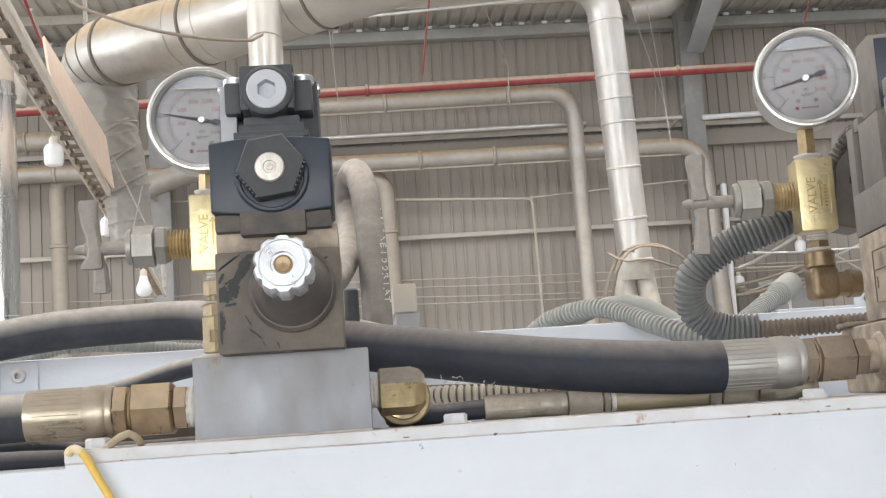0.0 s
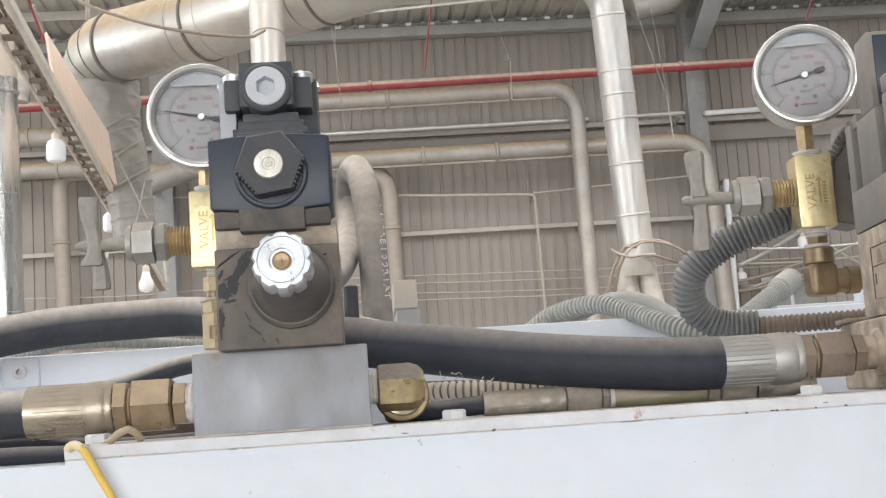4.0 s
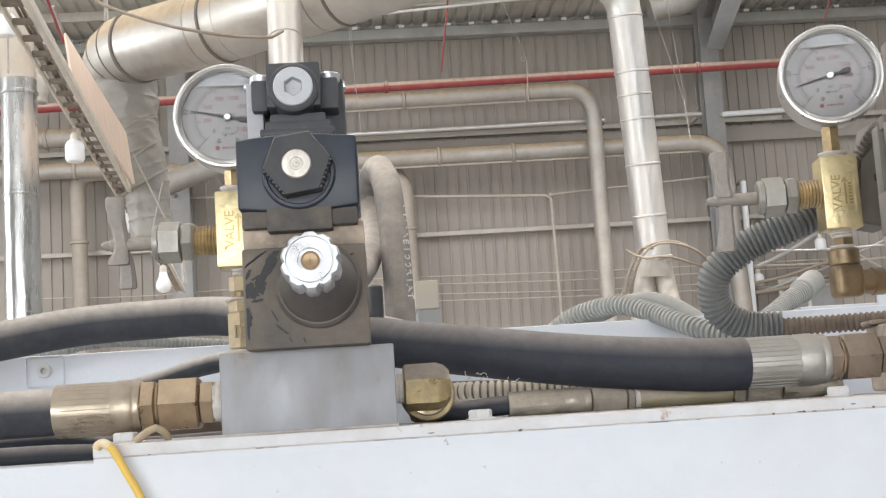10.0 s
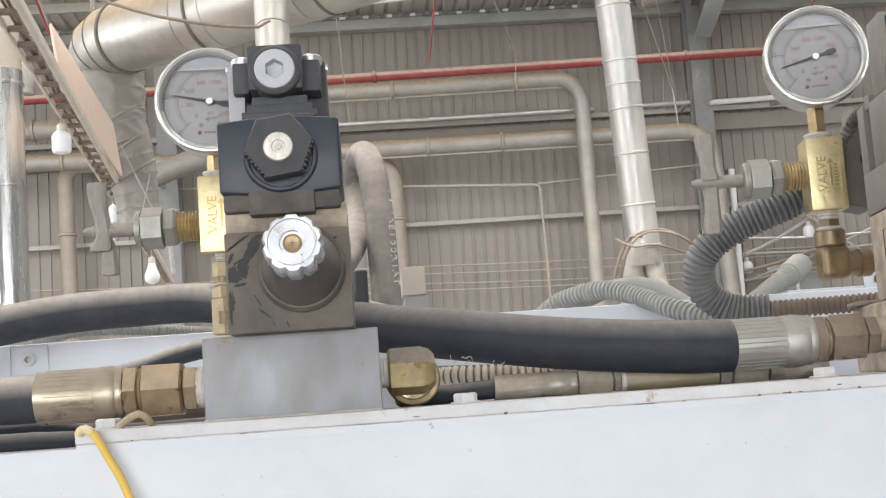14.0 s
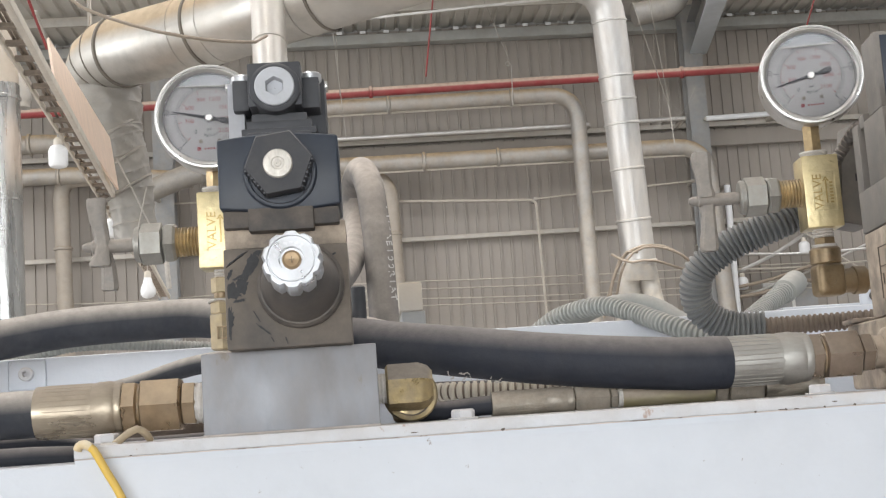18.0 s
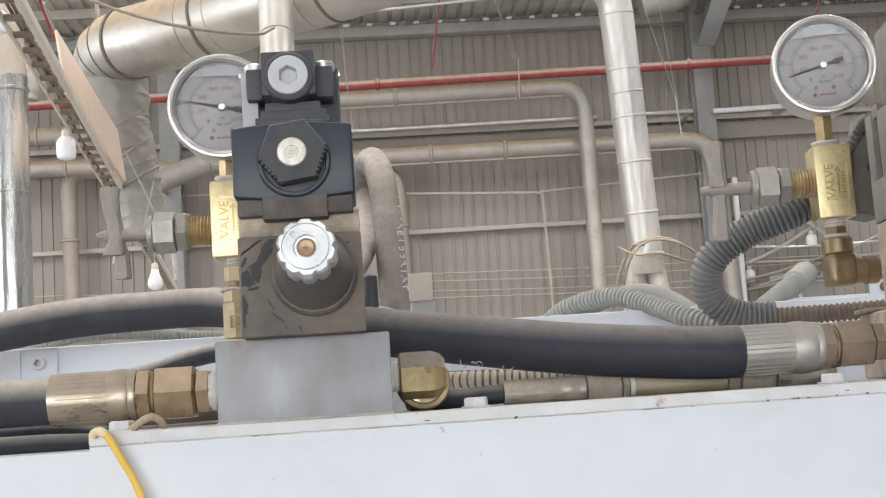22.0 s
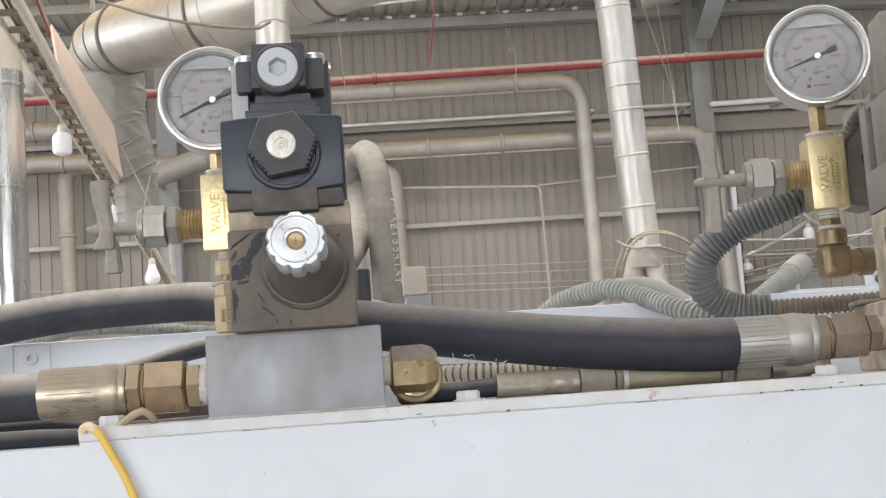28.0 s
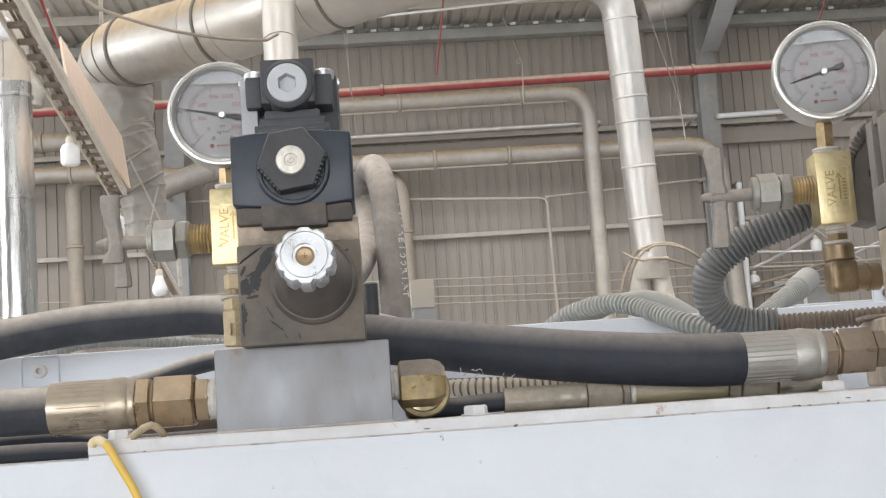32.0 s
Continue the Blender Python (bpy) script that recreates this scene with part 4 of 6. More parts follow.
# suspension ropes and hangers
for line_, r in (([(-0.1086, 19, 6.036), (-0.2434, 17, 7.8)], 0.006), ([(-0.1693, 19, 6.731), (-0.1622, 17, 7.796)], 0.006), ([(2.659, 19.5, 6.55), (2.684, 19.5, 7.24), (1.951, 17, 7.703)], 0.008),
                 ([(4.894, 18, 5.45), (4.85, 18, 6.083), (3.912, 16, 7.178)], 0.007), ([(4.864, 18, 6.082), (4.173, 16, 7.166)], 0.006)):
    top_ = line_[-1]
    lean_ = (Vector(top_) - Vector(line_[-2])).normalized()
    end_ = Vector(top_) + lean_ * (roof_z(top_[1]) - top_[2]) / lean_.z
    end_.z = roof_z(end_.y)
    solo("hanger_rope", tube([*line_, end_], r, 0.05, 6), ROPE, "thin pale hanger rope", "rope", "hanger ropes")
solo("rope_eye", lathe((2.62, 19.45, 7.25), (0, -1, 0), [(0, 0.035), (0.008, 0.042), (0.016, 0.035), (0.008, 0.027), (0, 0.035)], 14, cap=False), ROPE, "small wire eye on the hanger rope", "rope", "hanger ropes")
for a, b, r in (((-1.288, 6.6, 3.161), (-1.161, 6.8, 2.826), 0.005), ((-1.167, 6.8, 3.035), (-1.238, 6.8, 2.751), 0.004), ((-1.428, 9, 2.995), (-1.41, 9, 2.7), 0.02), ((-1.859, 9, 2.852), (-1.812, 9, 3.059), 0.012),
                ((-1.185, 4.6, 3.314), (-1.224, 4.9, 3.303), 0.006), ((-1.413, 6.6, 4.094), (-1.48, 6.9, 3.531), 0.01)):
    part("tie_wire", tube([Vector(b), Vector(a)], r, 0.05, 6), ROPE, tray)
solo("roof_rail", rod((-0.0911, 17, 7.299), (3.553, 17, 7.527), 0.022, 8), RAIL, "thin pale rail under the roof sheets", "rail")
solo("side_flex_duct", sweep([(-2.221, 7.5, 4.062), (-2.12, 7.5, 3.967), (-2.059, 7.5, 3.899), (-2.02, 7.5, 3.799), (-2.029, 7.5, 3.71)], 0.045, 0.02, 18, lambda i: 0.045 + 0.004 * (i % 3 == 0)), DUCT_DULL, "grey crinkled duct bend behind the cable tray", "duct", "ventilation ducts")
for a, b in (((1.389, 18.5, 8.126), (1.222, 19, 6.979)), ((-1.372, 5.2, 3.585), (-1.345, 5.4, 3.416)), ((7.846, 19.2, 8.114), (7.713, 19.4, 7.637))):
    a, b = Vector(a), Vector(b)
    solo("red_hanger", tube([b, a, Vector((a.x, a.y, roof_z(a.y)))], 0.015 if a.y > 15 else 0.007, 0.02, 8), RED, "red-painted hanger rod under the roof", "rod", "red hangers")

# clutter on the wall behind the conduits
wall_pipe("wall_conduit", [(6.704, -0.6, 5.337), (6.633, -0.6, 3.125)], 0.0596, WHITE_PIPE, "pale post against the wall", "post", drop=True)
for p, q, r_, lab in (((6.23, -0.5, 3.26), (8.083, -0.5, 3.529), 0.035, "brown cable bundle across the wall"), ((6.455, -0.5, 3.441), (8.219, -0.5, 3.811), 0.03, "brown cable bundle across the wall"),
                      ((6.362, -0.4, 4.346), (7.9, -0.4, 4.446), 0.02, "pale cable strung along the wall"), ((7.053, -0.4, 3.374), (9.358, -0.4, 4.174), 0.02, "pale brace strut on the wall"),
                      ((6.777, -0.4, 3.762), (8.104, -0.4, 4.372), 0.035, "pale brace strut on the wall"), ((6.601, -0.4, 4.104), (9.559, -0.4, 4.058), 0.025, "pale brace strut on the wall"), ((6.261, -0.4, 3.834), (9.532, -0.4, 3.829), 0.02, "pale cable strung along the wall"), ((7.913, -0.4, 4.571), (9.487, -0.4, 3.436), 0.02, "pale cable strung along the wall")):
    mid = (Vector(p) + Vector(q)) / 2 - Vector((0, 0, 0.05))
    solo("wall_cable", sweep([on_wall((p[0] - 0.15, 0.02, p[2])), on_wall(p), on_wall(mid), on_wall(q), on_wall((q[0] + 0.15, 0.02, q[2]))], r_, 0.3, 8), CABLE_BROWN if "brown" in lab else RAIL if "brace" in lab else WALL_CABLE, lab, "cable", "wall cables")
clip_me = None
for i in range(44):
    if clip_me is None:
        clip_me = link_mesh("rib_closure", box((-0.05, -0.01, -0.028), (0.05, 0.01, 0.024), 0.004), BULB, False)
    c = new("rib_closure", clip_me)
    c.parent = eave
    c.location = on_wall((-9.6 + i * 0.43, -0.31, 8.62)) - BASE[eave]

# cobwebs and loose ends about the hanger ropes
rnd = random.Random(5)
web = bmesh.new()
for k in range(12):
    p = Vector((4.89, 18, 5.983)) + Vector((rnd.uniform(-0.35, 0.5), rnd.uniform(-0.1, 0.1), rnd.uniform(-0.5, 0.35)))
    q = Vector((4.869, 18, 6.037)) + Vector((rnd.uniform(-0.15, 0.2), rnd.uniform(-0.1, 0.1), rnd.uniform(-0.3, 0.3)))
    m_ = p.lerp(q, 0.5) - Vector((0, 0, rnd.uniform(0.02, 0.12)))
    t_ = sweep([p, m_, q], rnd.choice((0.001, 0.0015, 0.002)), 0.12, 4)
    me_ = bpy.data.meshes.new("strand")
    t_.to_mesh(me_)
    web.from_mesh(me_)
    bpy.data.meshes.remove(me_)
    t_.free()
solo("cobweb", web, ROPE, "dusty cobweb strands round the hanger ropes", "cobweb", kind="stuff")

# grey panel door with a pale frame on the far wall
pd = thing("panel_door", on_wall((7.689, -0.1, 2.947)), "grey panel door with a pale frame in the far wall", "door")
pa, pb = Vector(on_wall((7.392, -0.12, 3.538))), Vector(on_wall((8.332, -0.12, 3.555)))
part("door_leaf", box((pa.x, 21.84, 0.0), (pb.x, 21.88, pa.z - 0.06), 0.005), BLUE_STEEL, pd)
part("door_frame", box((pa.x - 0.08, 21.80, pa.z - 0.06), (pb.x + 0.3, 21.88, pa.z + 0.04), 0.005), RAIL, pd)
part("door_frame", box((pa.x - 0.08, 21.80, 0.0), (pa.x - 0.001, 21.88, pa.z - 0.061), 0.005), RAIL, pd)
part("door_stile", box(((pa.x + pb.x) / 2 - 0.03, 21.81, 0.0), ((pa.x + pb.x) / 2 + 0.03, 21.839, pa.z - 0.061), 0.005), RAIL, pd)


# ---- the machine frame ----
PLATE = 1.693
DECK = PLATE - 0.016
machine = thing("machine_frame", (0.1, 0.9, 0.0), "white-painted steel frame of the press with a cover plate", "machine")
part("front_beam", box((-1.3, 0.6462, 1.2), (1.5, 0.70, PLATE - 0.0088), 0.0012), WHITE, machine)
part("packing_strip", box((-0.1516, 0.6459, PLATE - 0.0104), (1.5, 0.6461, PLATE - 0.0066)), WHITE, machine)
part("seam", box((-0.1518, 0.6455, PLATE - 0.0071), (1.5, 0.70, PLATE - 0.0064)), RUST_LINE, machine, "rust-stained seam under the cover plate")
part("cover_plate", box((-0.1518, 0.644, PLATE - 0.0065), (1.5, 0.735, PLATE), 0.0013), WHITE_PLATE, machine, "chipped white cover plate")
part("deck", box((-1.3, 0.7005, DECK - 0.02), (1.5, 1.019, DECK), 0.002), WHITE, machine)
part("rear_beam", box((-1.3, 1.02, DECK - 0.15), (1.5, 1.09, 1.763), 0.003), WHITE, machine)
part("side_wall", box((-1.299, 0.66, 0.0), (-1.2, 1.08, DECK - 0.0205), 0.004), WHITE, machine)
part("side_wall", box((1.4, 0.66, 0.0), (1.499, 1.08, DECK - 0.0205), 0.004), WHITE, machine)
part("lower_panel", box((-1.2, 0.67, 0.0), (1.4, 0.69, 1.199), 0.002), WHITE, machine)
brk = part("bracket", box((-0.2911, 1.018, 1.737), (-0.2607, 1.0195, 1.762), 0.002), WHITE, machine, "white bracket plate with a socket bolt")
part("bolt", lathe((-0.2759, 1.018, 1.75), (0, -1, 0), [(0, 0.0057), (0.005, 0.0057), (0.006, 0.0047), (0.006, 0.0024), (0.002, 0.0019)], 20), WHITE_PLATE, brk)


def plate_bolt(x, y, mat):
    o = Vector((x, y, PLATE))
    b = part("bolt", lathe(o, (0, 0, 1), [(0, 0.0078), (0.0006, 0.0082), (0.0012, 0.0078)], 24), mat, machine)
    part("bolt_head", lathe(o + Vector((0, 0, 0.0012)), (0, 0, 1), [(0, 0.0066), (0.0035, 0.0066), (0.0045, 0.0056)], 6, 0.2), mat, b)


chip_rnd = random.Random(11)
for k in range(34):
    cx_ = chip_rnd.choice((chip_rnd.uniform(0.27, 0.42), chip_rnd.uniform(0.2, 0.42), chip_rnd.uniform(-0.13, 0.42)))
    w_, h_ = chip_rnd.uniform(0.0006, 0.0024), chip_rnd.uniform(0.0003, 0.0008)
    cz_ = PLATE - 0.0063 + chip_rnd.choice((0.0, 0.0, 0.0, chip_rnd.uniform(0.0005, 0.004)))
    chip = bmesh.new()
    n_ = 7
    ring_ = [(cx_ + math.cos(2 * math.pi * i / n_) * w_ * chip_rnd.uniform(0.5, 1.1), cz_ + math.sin(2 * math.pi * i / n_) * h_ * chip_rnd.uniform(0.5, 1.2)) for i in range(n_)]
    fr_ = [chip.verts.new((x, 0.6437, z)) for x, z in ring_]
    bk_ = [chip.verts.new((x, 0.6443, z)) for x, z in ring_]
    chip.faces.new(fr_)
    for i in range(n_):
        chip.faces.new((fr_[i], bk_[i], bk_[(i + 1) % n_], fr_[(i + 1) % n_]))
    part("paint_chip", chip, INK_BROWN, machine, "dark chip in the paint")
plate_bolt(0.0511, 0.662, WHITE_PLATE)
plate_bolt(0.2508, 0.668, WHITE_PLATE)
plate_bolt(-0.1368, 0.656, WHITE_PLATE)

# ---- manifold block with the valve stack ----
MX0, MX1, MTOP = -0.0868, 0.0065, 1.737
block = thing("manifold_block", ((MX0 + MX1) / 2, 0.70, PLATE), "grey machined manifold block on the white plate", "manifold")
part("block_body", box((MX0, 0.656, PLATE), (MX1, 0.72, MTOP), 0.0012), ALU, block)
part("grime_line", box((MX0 - 0.0004, 0.6552, PLATE), (MX1 + 0.0004, 0.72, PLATE + 0.0011), 0.0003), RUST_LINE, block, "rusty grime along the foot")


valve = thing("solenoid_valve", ((MX0 + MX1) / 2, 0.69, MTOP), "black solenoid valve stack with a silver knob, caked in dust", "valve")
VX0, VX1 = -0.0706, -0.0056
BT = 1.79
body = part("valve_body", box((VX0, 0.64, MTOP), (VX1, 0.70, BT), 0.0012), IRON, valve, "dusty dark iron valve body")
part("sandwich_plate", box((VX0 + 0.0006, 0.644, BT + 0.0003), (VX1 - 0.0004, 0.695, 1.803), 0.001), TAN, valve)
# scraped patches and scratches where the dust has come off
scrape_rnd = random.Random(3)
for patch_no, (cx_, cz_, rx_, rz_, ang_) in enumerate(((-0.0565, 1.7814, 0.0118, 0.0026, 62), (-0.0615, 1.7703, 0.0052, 0.0028, 56), (-0.0670, 1.7675, 0.0046, 0.0034, 6), (-0.0690, 1.7506, 0.0085, 0.0022, 82), (-0.0644, 1.7843, 0.0070, 0.0007, 34), (-0.0633, 1.7749, 0.0042, 0.0007, 26), (-0.0508, 1.7464, 0.0048, 0.0005, -42), (-0.0546, 1.7538, 0.0036, 0.0004, -62), (-0.0632, 1.7626, 0.0038, 0.0008, 8), (-0.0679, 1.7764, 0.0030, 0.0008, 66), (-0.0131, 1.7843, 0.0016, 0.0005, 16), (-0.0397, 1.7403, 0.0022, 0.0003, -74), (-0.0470, 1.7412, 0.0015, 0.0003, -64))):
    sc_ = bmesh.new()
    n_ = 84
    ca_, sa_ = math.cos(radians(ang_)), math.sin(radians(ang_))
    seed_ = scrape_rnd.uniform(0, 50)
    ring_ = []
    for i in range(n_):
        th = 2 * math.pi * i / n_
        f_ = 0.92 + 0.6 * noise.noise((math.cos(th) * 1.6, math.sin(th) * 1.6, seed_)) + 0.35 * noise.noise((math.cos(th) * 4, math.sin(th) * 4, seed_)) + 0.22 * noise.noise((math.cos(th) * 14, math.sin(th) * 14, seed_))
        a_, b_ = math.cos(th) * rx_ * f_, math.sin(th) * rz_ * f_
        ring_.append((min(max(cx_ + a_ * ca_ - b_ * sa_, VX0 + 0.0012), VX1 - 0.0012), min(max(cz_ + a_ * sa_ + b_ * ca_, MTOP + 0.0014), BT - 0.0014)))
    fr_ = [sc_.verts.new((x, 0.63988 - 0.00003 * patch_no, z)) for x, z in ring_]
    bk_ = [sc_.verts.new((x, 0.64015 - 0.000003 * patch_no, z)) for x, z in ring_]
    sc_.faces.new(fr_)
    for i in range(n_):
        sc_.faces.new((fr_[i], bk_[i], bk_[(i + 1) % n_], fr_[(i + 1) % n_]))
    part("scraped_patch", sc_, BARE_PAINT, body, "dark paint bared in the dust")
# knob on its socket
k0, k1 = Vector((-0.031, 0.6395, 1.769)), Vector((-0.0317, 0.578, 1.775))
kd = (k1 - k0).normalized()
part("socket", lathe(k0 - kd * 0.001, kd, [(0, 0.0229), (0.003, 0.0229), (0.005, 0.0214), (0.0052, 0.0205), (0.014, 0.0187), (0.030, 0.0161), (0.043, 0.0139), (0.050, 0.0128)], 40), CONE, valve, "dusty iron socket")


def knob_mesh(o, d, r, long, lobes):
    rot = frame_of(d)
    bm = bmesh.new()
    seg = lobes * 8
    rings = []
    for a, f in ((0, 0.93), (long * 0.1, 1.0), (long * 0.86, 1.0), (long, 0.93), (long, 0.81), (long - 0.0012, 0.79), (long - 0.0012, 0.75), (long, 0.73), (long, 0.42), (long - 0.003, 0.4), (long - 0.003, 0.02)):
        ring = []
        for i in range(seg):
            th = 2 * math.pi * i / seg
            w = 1.0 - 0.1 * max(0.0, math.cos(th * lobes)) ** 1.6 if f > 0.9 else 1.0
            ring.append(bm.verts.new(Vector(o) + rot @ Vector((math.cos(th) * r * f * w, math.sin(th) * r * f * w, a))))
        rings.append(ring)
    for p, q in zip(rings, rings[1:]):
        for i in range(seg):
            j = (i + 1) % seg
            bm.faces.new((p[i], p[j], q[j], q[i]))
    bm.faces.new(rings[-1])
    bm.faces.new(list(reversed(rings[0])))
    return bm


knob = part("adjusting_knob", knob_mesh(k1 - kd * 0.02, kd, 0.0146, 0.02, 10), SILVER, valve, "bright lobed aluminium knob")
part("knob_screw", lathe(k1 - kd * 0.0032, kd, [(0, 0.0046), (0.0018, 0.0046), (0.0026, 0.0035), (0.0018, 0.0013)], 20), SCREW_BRASS, knob, "brass cross-head screw")
# No recess is cut: a darker solid cross paints the slot's shade.
scr = bmesh.new()
add_box(scr, (-0.0014, -0.0004, -0.0002), (0.0014, 0.0001, 0.0002), m=Matrix.Translation(k1 - kd * 0.0008))
add_box(scr, (-0.0002, -0.00045, -0.0014), (0.0002, 0.00005, 0.0014), m=Matrix.Translation(k1 - kd * 0.0008))
part("screw_slot", scr, OLDBRASS, knob)
for i in range(7):
    th = 0.9 + i * 0.33
    rot = frame_of(kd)
    mk_ = box((-0.0010, -0.00015, -0.0006), (0.0010, 0.00015, 0.0006), 0, Matrix.Translation(k1 + kd * 0.00005 + rot @ Vector((math.cos(th) * 0.0081, math.sin(th) * 0.0081, 0))) @ rot.to_4x4() @ pose(0, 0, 0, 90) @ pose(0, 0, 0, 0, -math.degrees(th) + 90, 0))
    part("print_bar", mk_, KNOB_PRINT, knob)

# the coil
CX0, CX1, CZ0, CZ1 = -0.0709, -0.0073, 1.8085, 1.8485


def bowed_block(x0, x1, y0, y1, z0, z1, bow, bevel):
    """A block whose top bulges up and whose bottom bulges down by bow at the middle."""
    bm = bmesh.new()
    n = 14
    line = [(x0 + (x1 - x0) * i / n, z0 - bow * (1 - (2 * i / n - 1) ** 2)) for i in range(n + 1)] + [(x1 - (x1 - x0) * i / n, z1 + bow * (1 - (2 * i / n - 1) ** 2)) for i in range(n + 1)]
    front = [bm.verts.new((x, y0, z)) for x, z in line]
    back = [bm.verts.new((x, y1, z)) for x, z in line]
    bm.faces.new(front)
    bm.faces.new(list(reversed(back)))
    for i in range(len(line)):
        j = (i + 1) % len(line)
        bm.faces.new((front[i], back[i], back[j], front[j]))
    bmesh.ops.recalc_face_normals(bm, faces=bm.faces)
    rim = [e for e in bm.edges if all(abs(v.co.y - y0) < 1e-6 for v in e.verts)]
    rim += [e for e in bm.edges if e.verts[0].co.y != e.verts[1].co.y and min(abs(e.verts[0].co.x - x0), abs(e.verts[0].co.x - x1)) < 1e-6]
    bmesh.ops.bevel(bm, geom=rim, offset=bevel, segments=3, affect="EDGES", profile=0.5)
    return bm


coil = part("coil", bowed_block(CX0, CX1, 0.634, 0.685, CZ0 + 0.0018, CZ1 - 0.0012, 0.0024, 0.0013), BLACK, valve, "smooth black coil housing")
CM = (CX0 + CX1) / 2
part("coil_lip", box((CX0 + 0.0015, 0.6365, CZ0 - 0.0082), (CX1 - 0.0015, 0.70, CZ0 + 0.001), 0.0012), LIP_BROWN, coil)
part("coil_foot", box((CM - 0.0171, 0.6335, CZ0 - 0.0108), (CM + 0.0171, 0.69, CZ0 + 0.0015), 0.0012), LIP_BROWN, coil)
part("coil_ridge", box((CM - 0.0163, 0.637, CZ1 - 0.0005), (CM + 0.0184, 0.70, CZ1 + 0.0027), 0.0012), BLACK_DUSTY, coil)
n0 = Vector((-0.0384, 0.634, 1.8316))
part("coil_ring", lathe(n0 + Vector((0, 0.001, -0.0033)), (0, -1, 0), [(0, 0.0197), (0.0022, 0.0194), (0.003, 0.0185), (0.003, 0.0171), (0.0016, 0.0165)], 48), BLACK, coil)
nut = lathe(n0 - Vector((0, 0.0012, 0)), (0, -1, 0), [(0, 0.0183), (0.0085, 0.0183), (0.0098, 0.0174)], 6, 0.14)
nutp = part("coil_nut", nut, NUT_BLACK, coil, "black plastic hexagon nut")
# coarse teeth along the six sides of the nut
r_ = 0.0185 * math.cos(math.pi / 6)
for s_ in (3, 5):
    th = s_ * math.pi / 3 + 0.14 + math.pi / 6
    tx, tz = -math.sin(th), math.cos(th)
    for j in range(-3, 4):
        c = n0 + Vector((math.cos(th) * (r_ - 0.0003) + tx * j * 0.0025, -0.0005, math.sin(th) * (r_ - 0.0003) + tz * j * 0.0025))
        part("tooth", lathe(c, (0, -1, 0), [(0, 0.0011), (0.0090, 0.0011), (0.0101, 0.0006)], 4, th), KNURL, nutp)
part("nut_screw", lathe(Vector((-0.0386, 0.6235, 1.8308)), (0, -1, 0), [(0, 0.0077), (0.0016, 0.0077), (0.0024, 0.0071), (0.0026, 0.0034), (0.0020, 0.0031), (0.0020, 0.0019), (0.0026, 0.0016), (0.0026, 0.0008), (0.0021, 0.0006)], 32), SCREW_STEEL, coil, "scratched flat steel locking screw")

# the plug on top of the coil
plug = part("plug_body", box((-0.0646, 0.686, CZ1 + 0.0024), (-0.0136, 0.72, 1.893), 0.002), BLACK_DUSTY, valve, "dusty black connector plug")
steps = bmesh.new()
plug_x = (-0.0596 + -0.0181) / 2
for w, za, zb, yy in ((0.0204, 1.853, 1.857, 0.652), (0.0179, 1.857, 1.862, 0.656), (0.0152, 1.861, 1.867, 0.66)):
    add_box(steps, (plug_x - w, yy, za), (plug_x + w, 0.70, zb), 0.001)
part("stepped_foot", steps, BLACK_DUSTY, plug)
part("cap_block", box((-0.0551, 0.656, 1.87), (-0.0257, 0.695, 1.895), 0.0015), BLACK_DUSTY, plug)
hc = Vector((-0.0402, 0.656, 1.88))
part("cap_collar", lathe(hc + Vector((0, 0.03, 0)), (0, -1, 0), [(0, 0.0143), (0.029, 0.0143), (0.0325, 0.0137), (0.0335, 0.0122), (0.0335, 0.0111), (0.029, 0.011)], 36), BLACK_DUSTY, plug)

def hex_cap(o, r, flat, deep):
    """A round cap whose socket is a hexagon; it faces -y."""
    bm = bmesh.new()
    seg, rings = 48, []

    def hexr(th, rr):
        q = (th - 0.55) % (math.pi / 3) - math.pi / 6
        return rr * math.cos(math.pi / 6) / math.cos(q)

    for a, fn in ((0, lambda th: r), (0.0022, lambda th: r), (0.0028, lambda th: r * 0.95), (0.0028, lambda th: hexr(th, flat * 1.06)), (0.0023, lambda th: hexr(th, flat)), (0.0028 - deep, lambda th: hexr(th, flat * 0.93)), (0.0028 - deep, lambda th: 0.0002)):
        rings.append([bm.verts.new(o + Vector((math.cos(2 * math.pi * k / seg) * fn(2 * math.pi * k / seg), -a, math.sin(2 * math.pi * k / seg) * fn(2 * math.pi * k / seg)))) for k in range(seg)])
    for p, q in zip(rings, rings[1:]):
        for k in range(seg):
            bm.faces.new((p[k], p[(k + 1) % seg], q[(k + 1) % seg], q[k]))
    return bm


part("cap_disc", hex_cap(hc - Vector((0, 0.0025, 0)), 0.0109, 0.0053, 0.0052), CAPWHITE, plug, "pale round cap with a hexagon socket")
for x0_, x1_, z0_, z1_ in ((-0.0647, -0.0556, 1.871, 1.889), (-0.027, -0.0163, 1.871, 1.889)):
    ear = part("side_ear", box((x0_, 0.668, z0_), (x1_, 0.70, z1_), 0.0015), BLACK_DUSTY, plug)
    xm = (x0_ + x1_) / 2
    part("ear_screw", lathe((xm, 0.683, z1_), (0, 0, 1), [(0, 0.0056), (0.0012, 0.0066), (0.0048, 0.0066), (0.0058, 0.0056), (0.0059, 0.002)], 20), SILVER, ear)
part("clear_side", box((-0.0682, 0.675, CZ1 + 0.0003), (-0.059, 0.685, 1.889), 0.001), CLEARISH, plug, "pale translucent side of the plug")
part("rear_clip", box((-0.0718, 0.70, 1.893), (-0.0671, 0.71, 1.896), 0.0006), STEEL, plug)
part("rear_clip", box((-0.0184, 0.70, 1.891), (-0.0124, 0.712, 1.895), 0.0006), STEEL, plug)


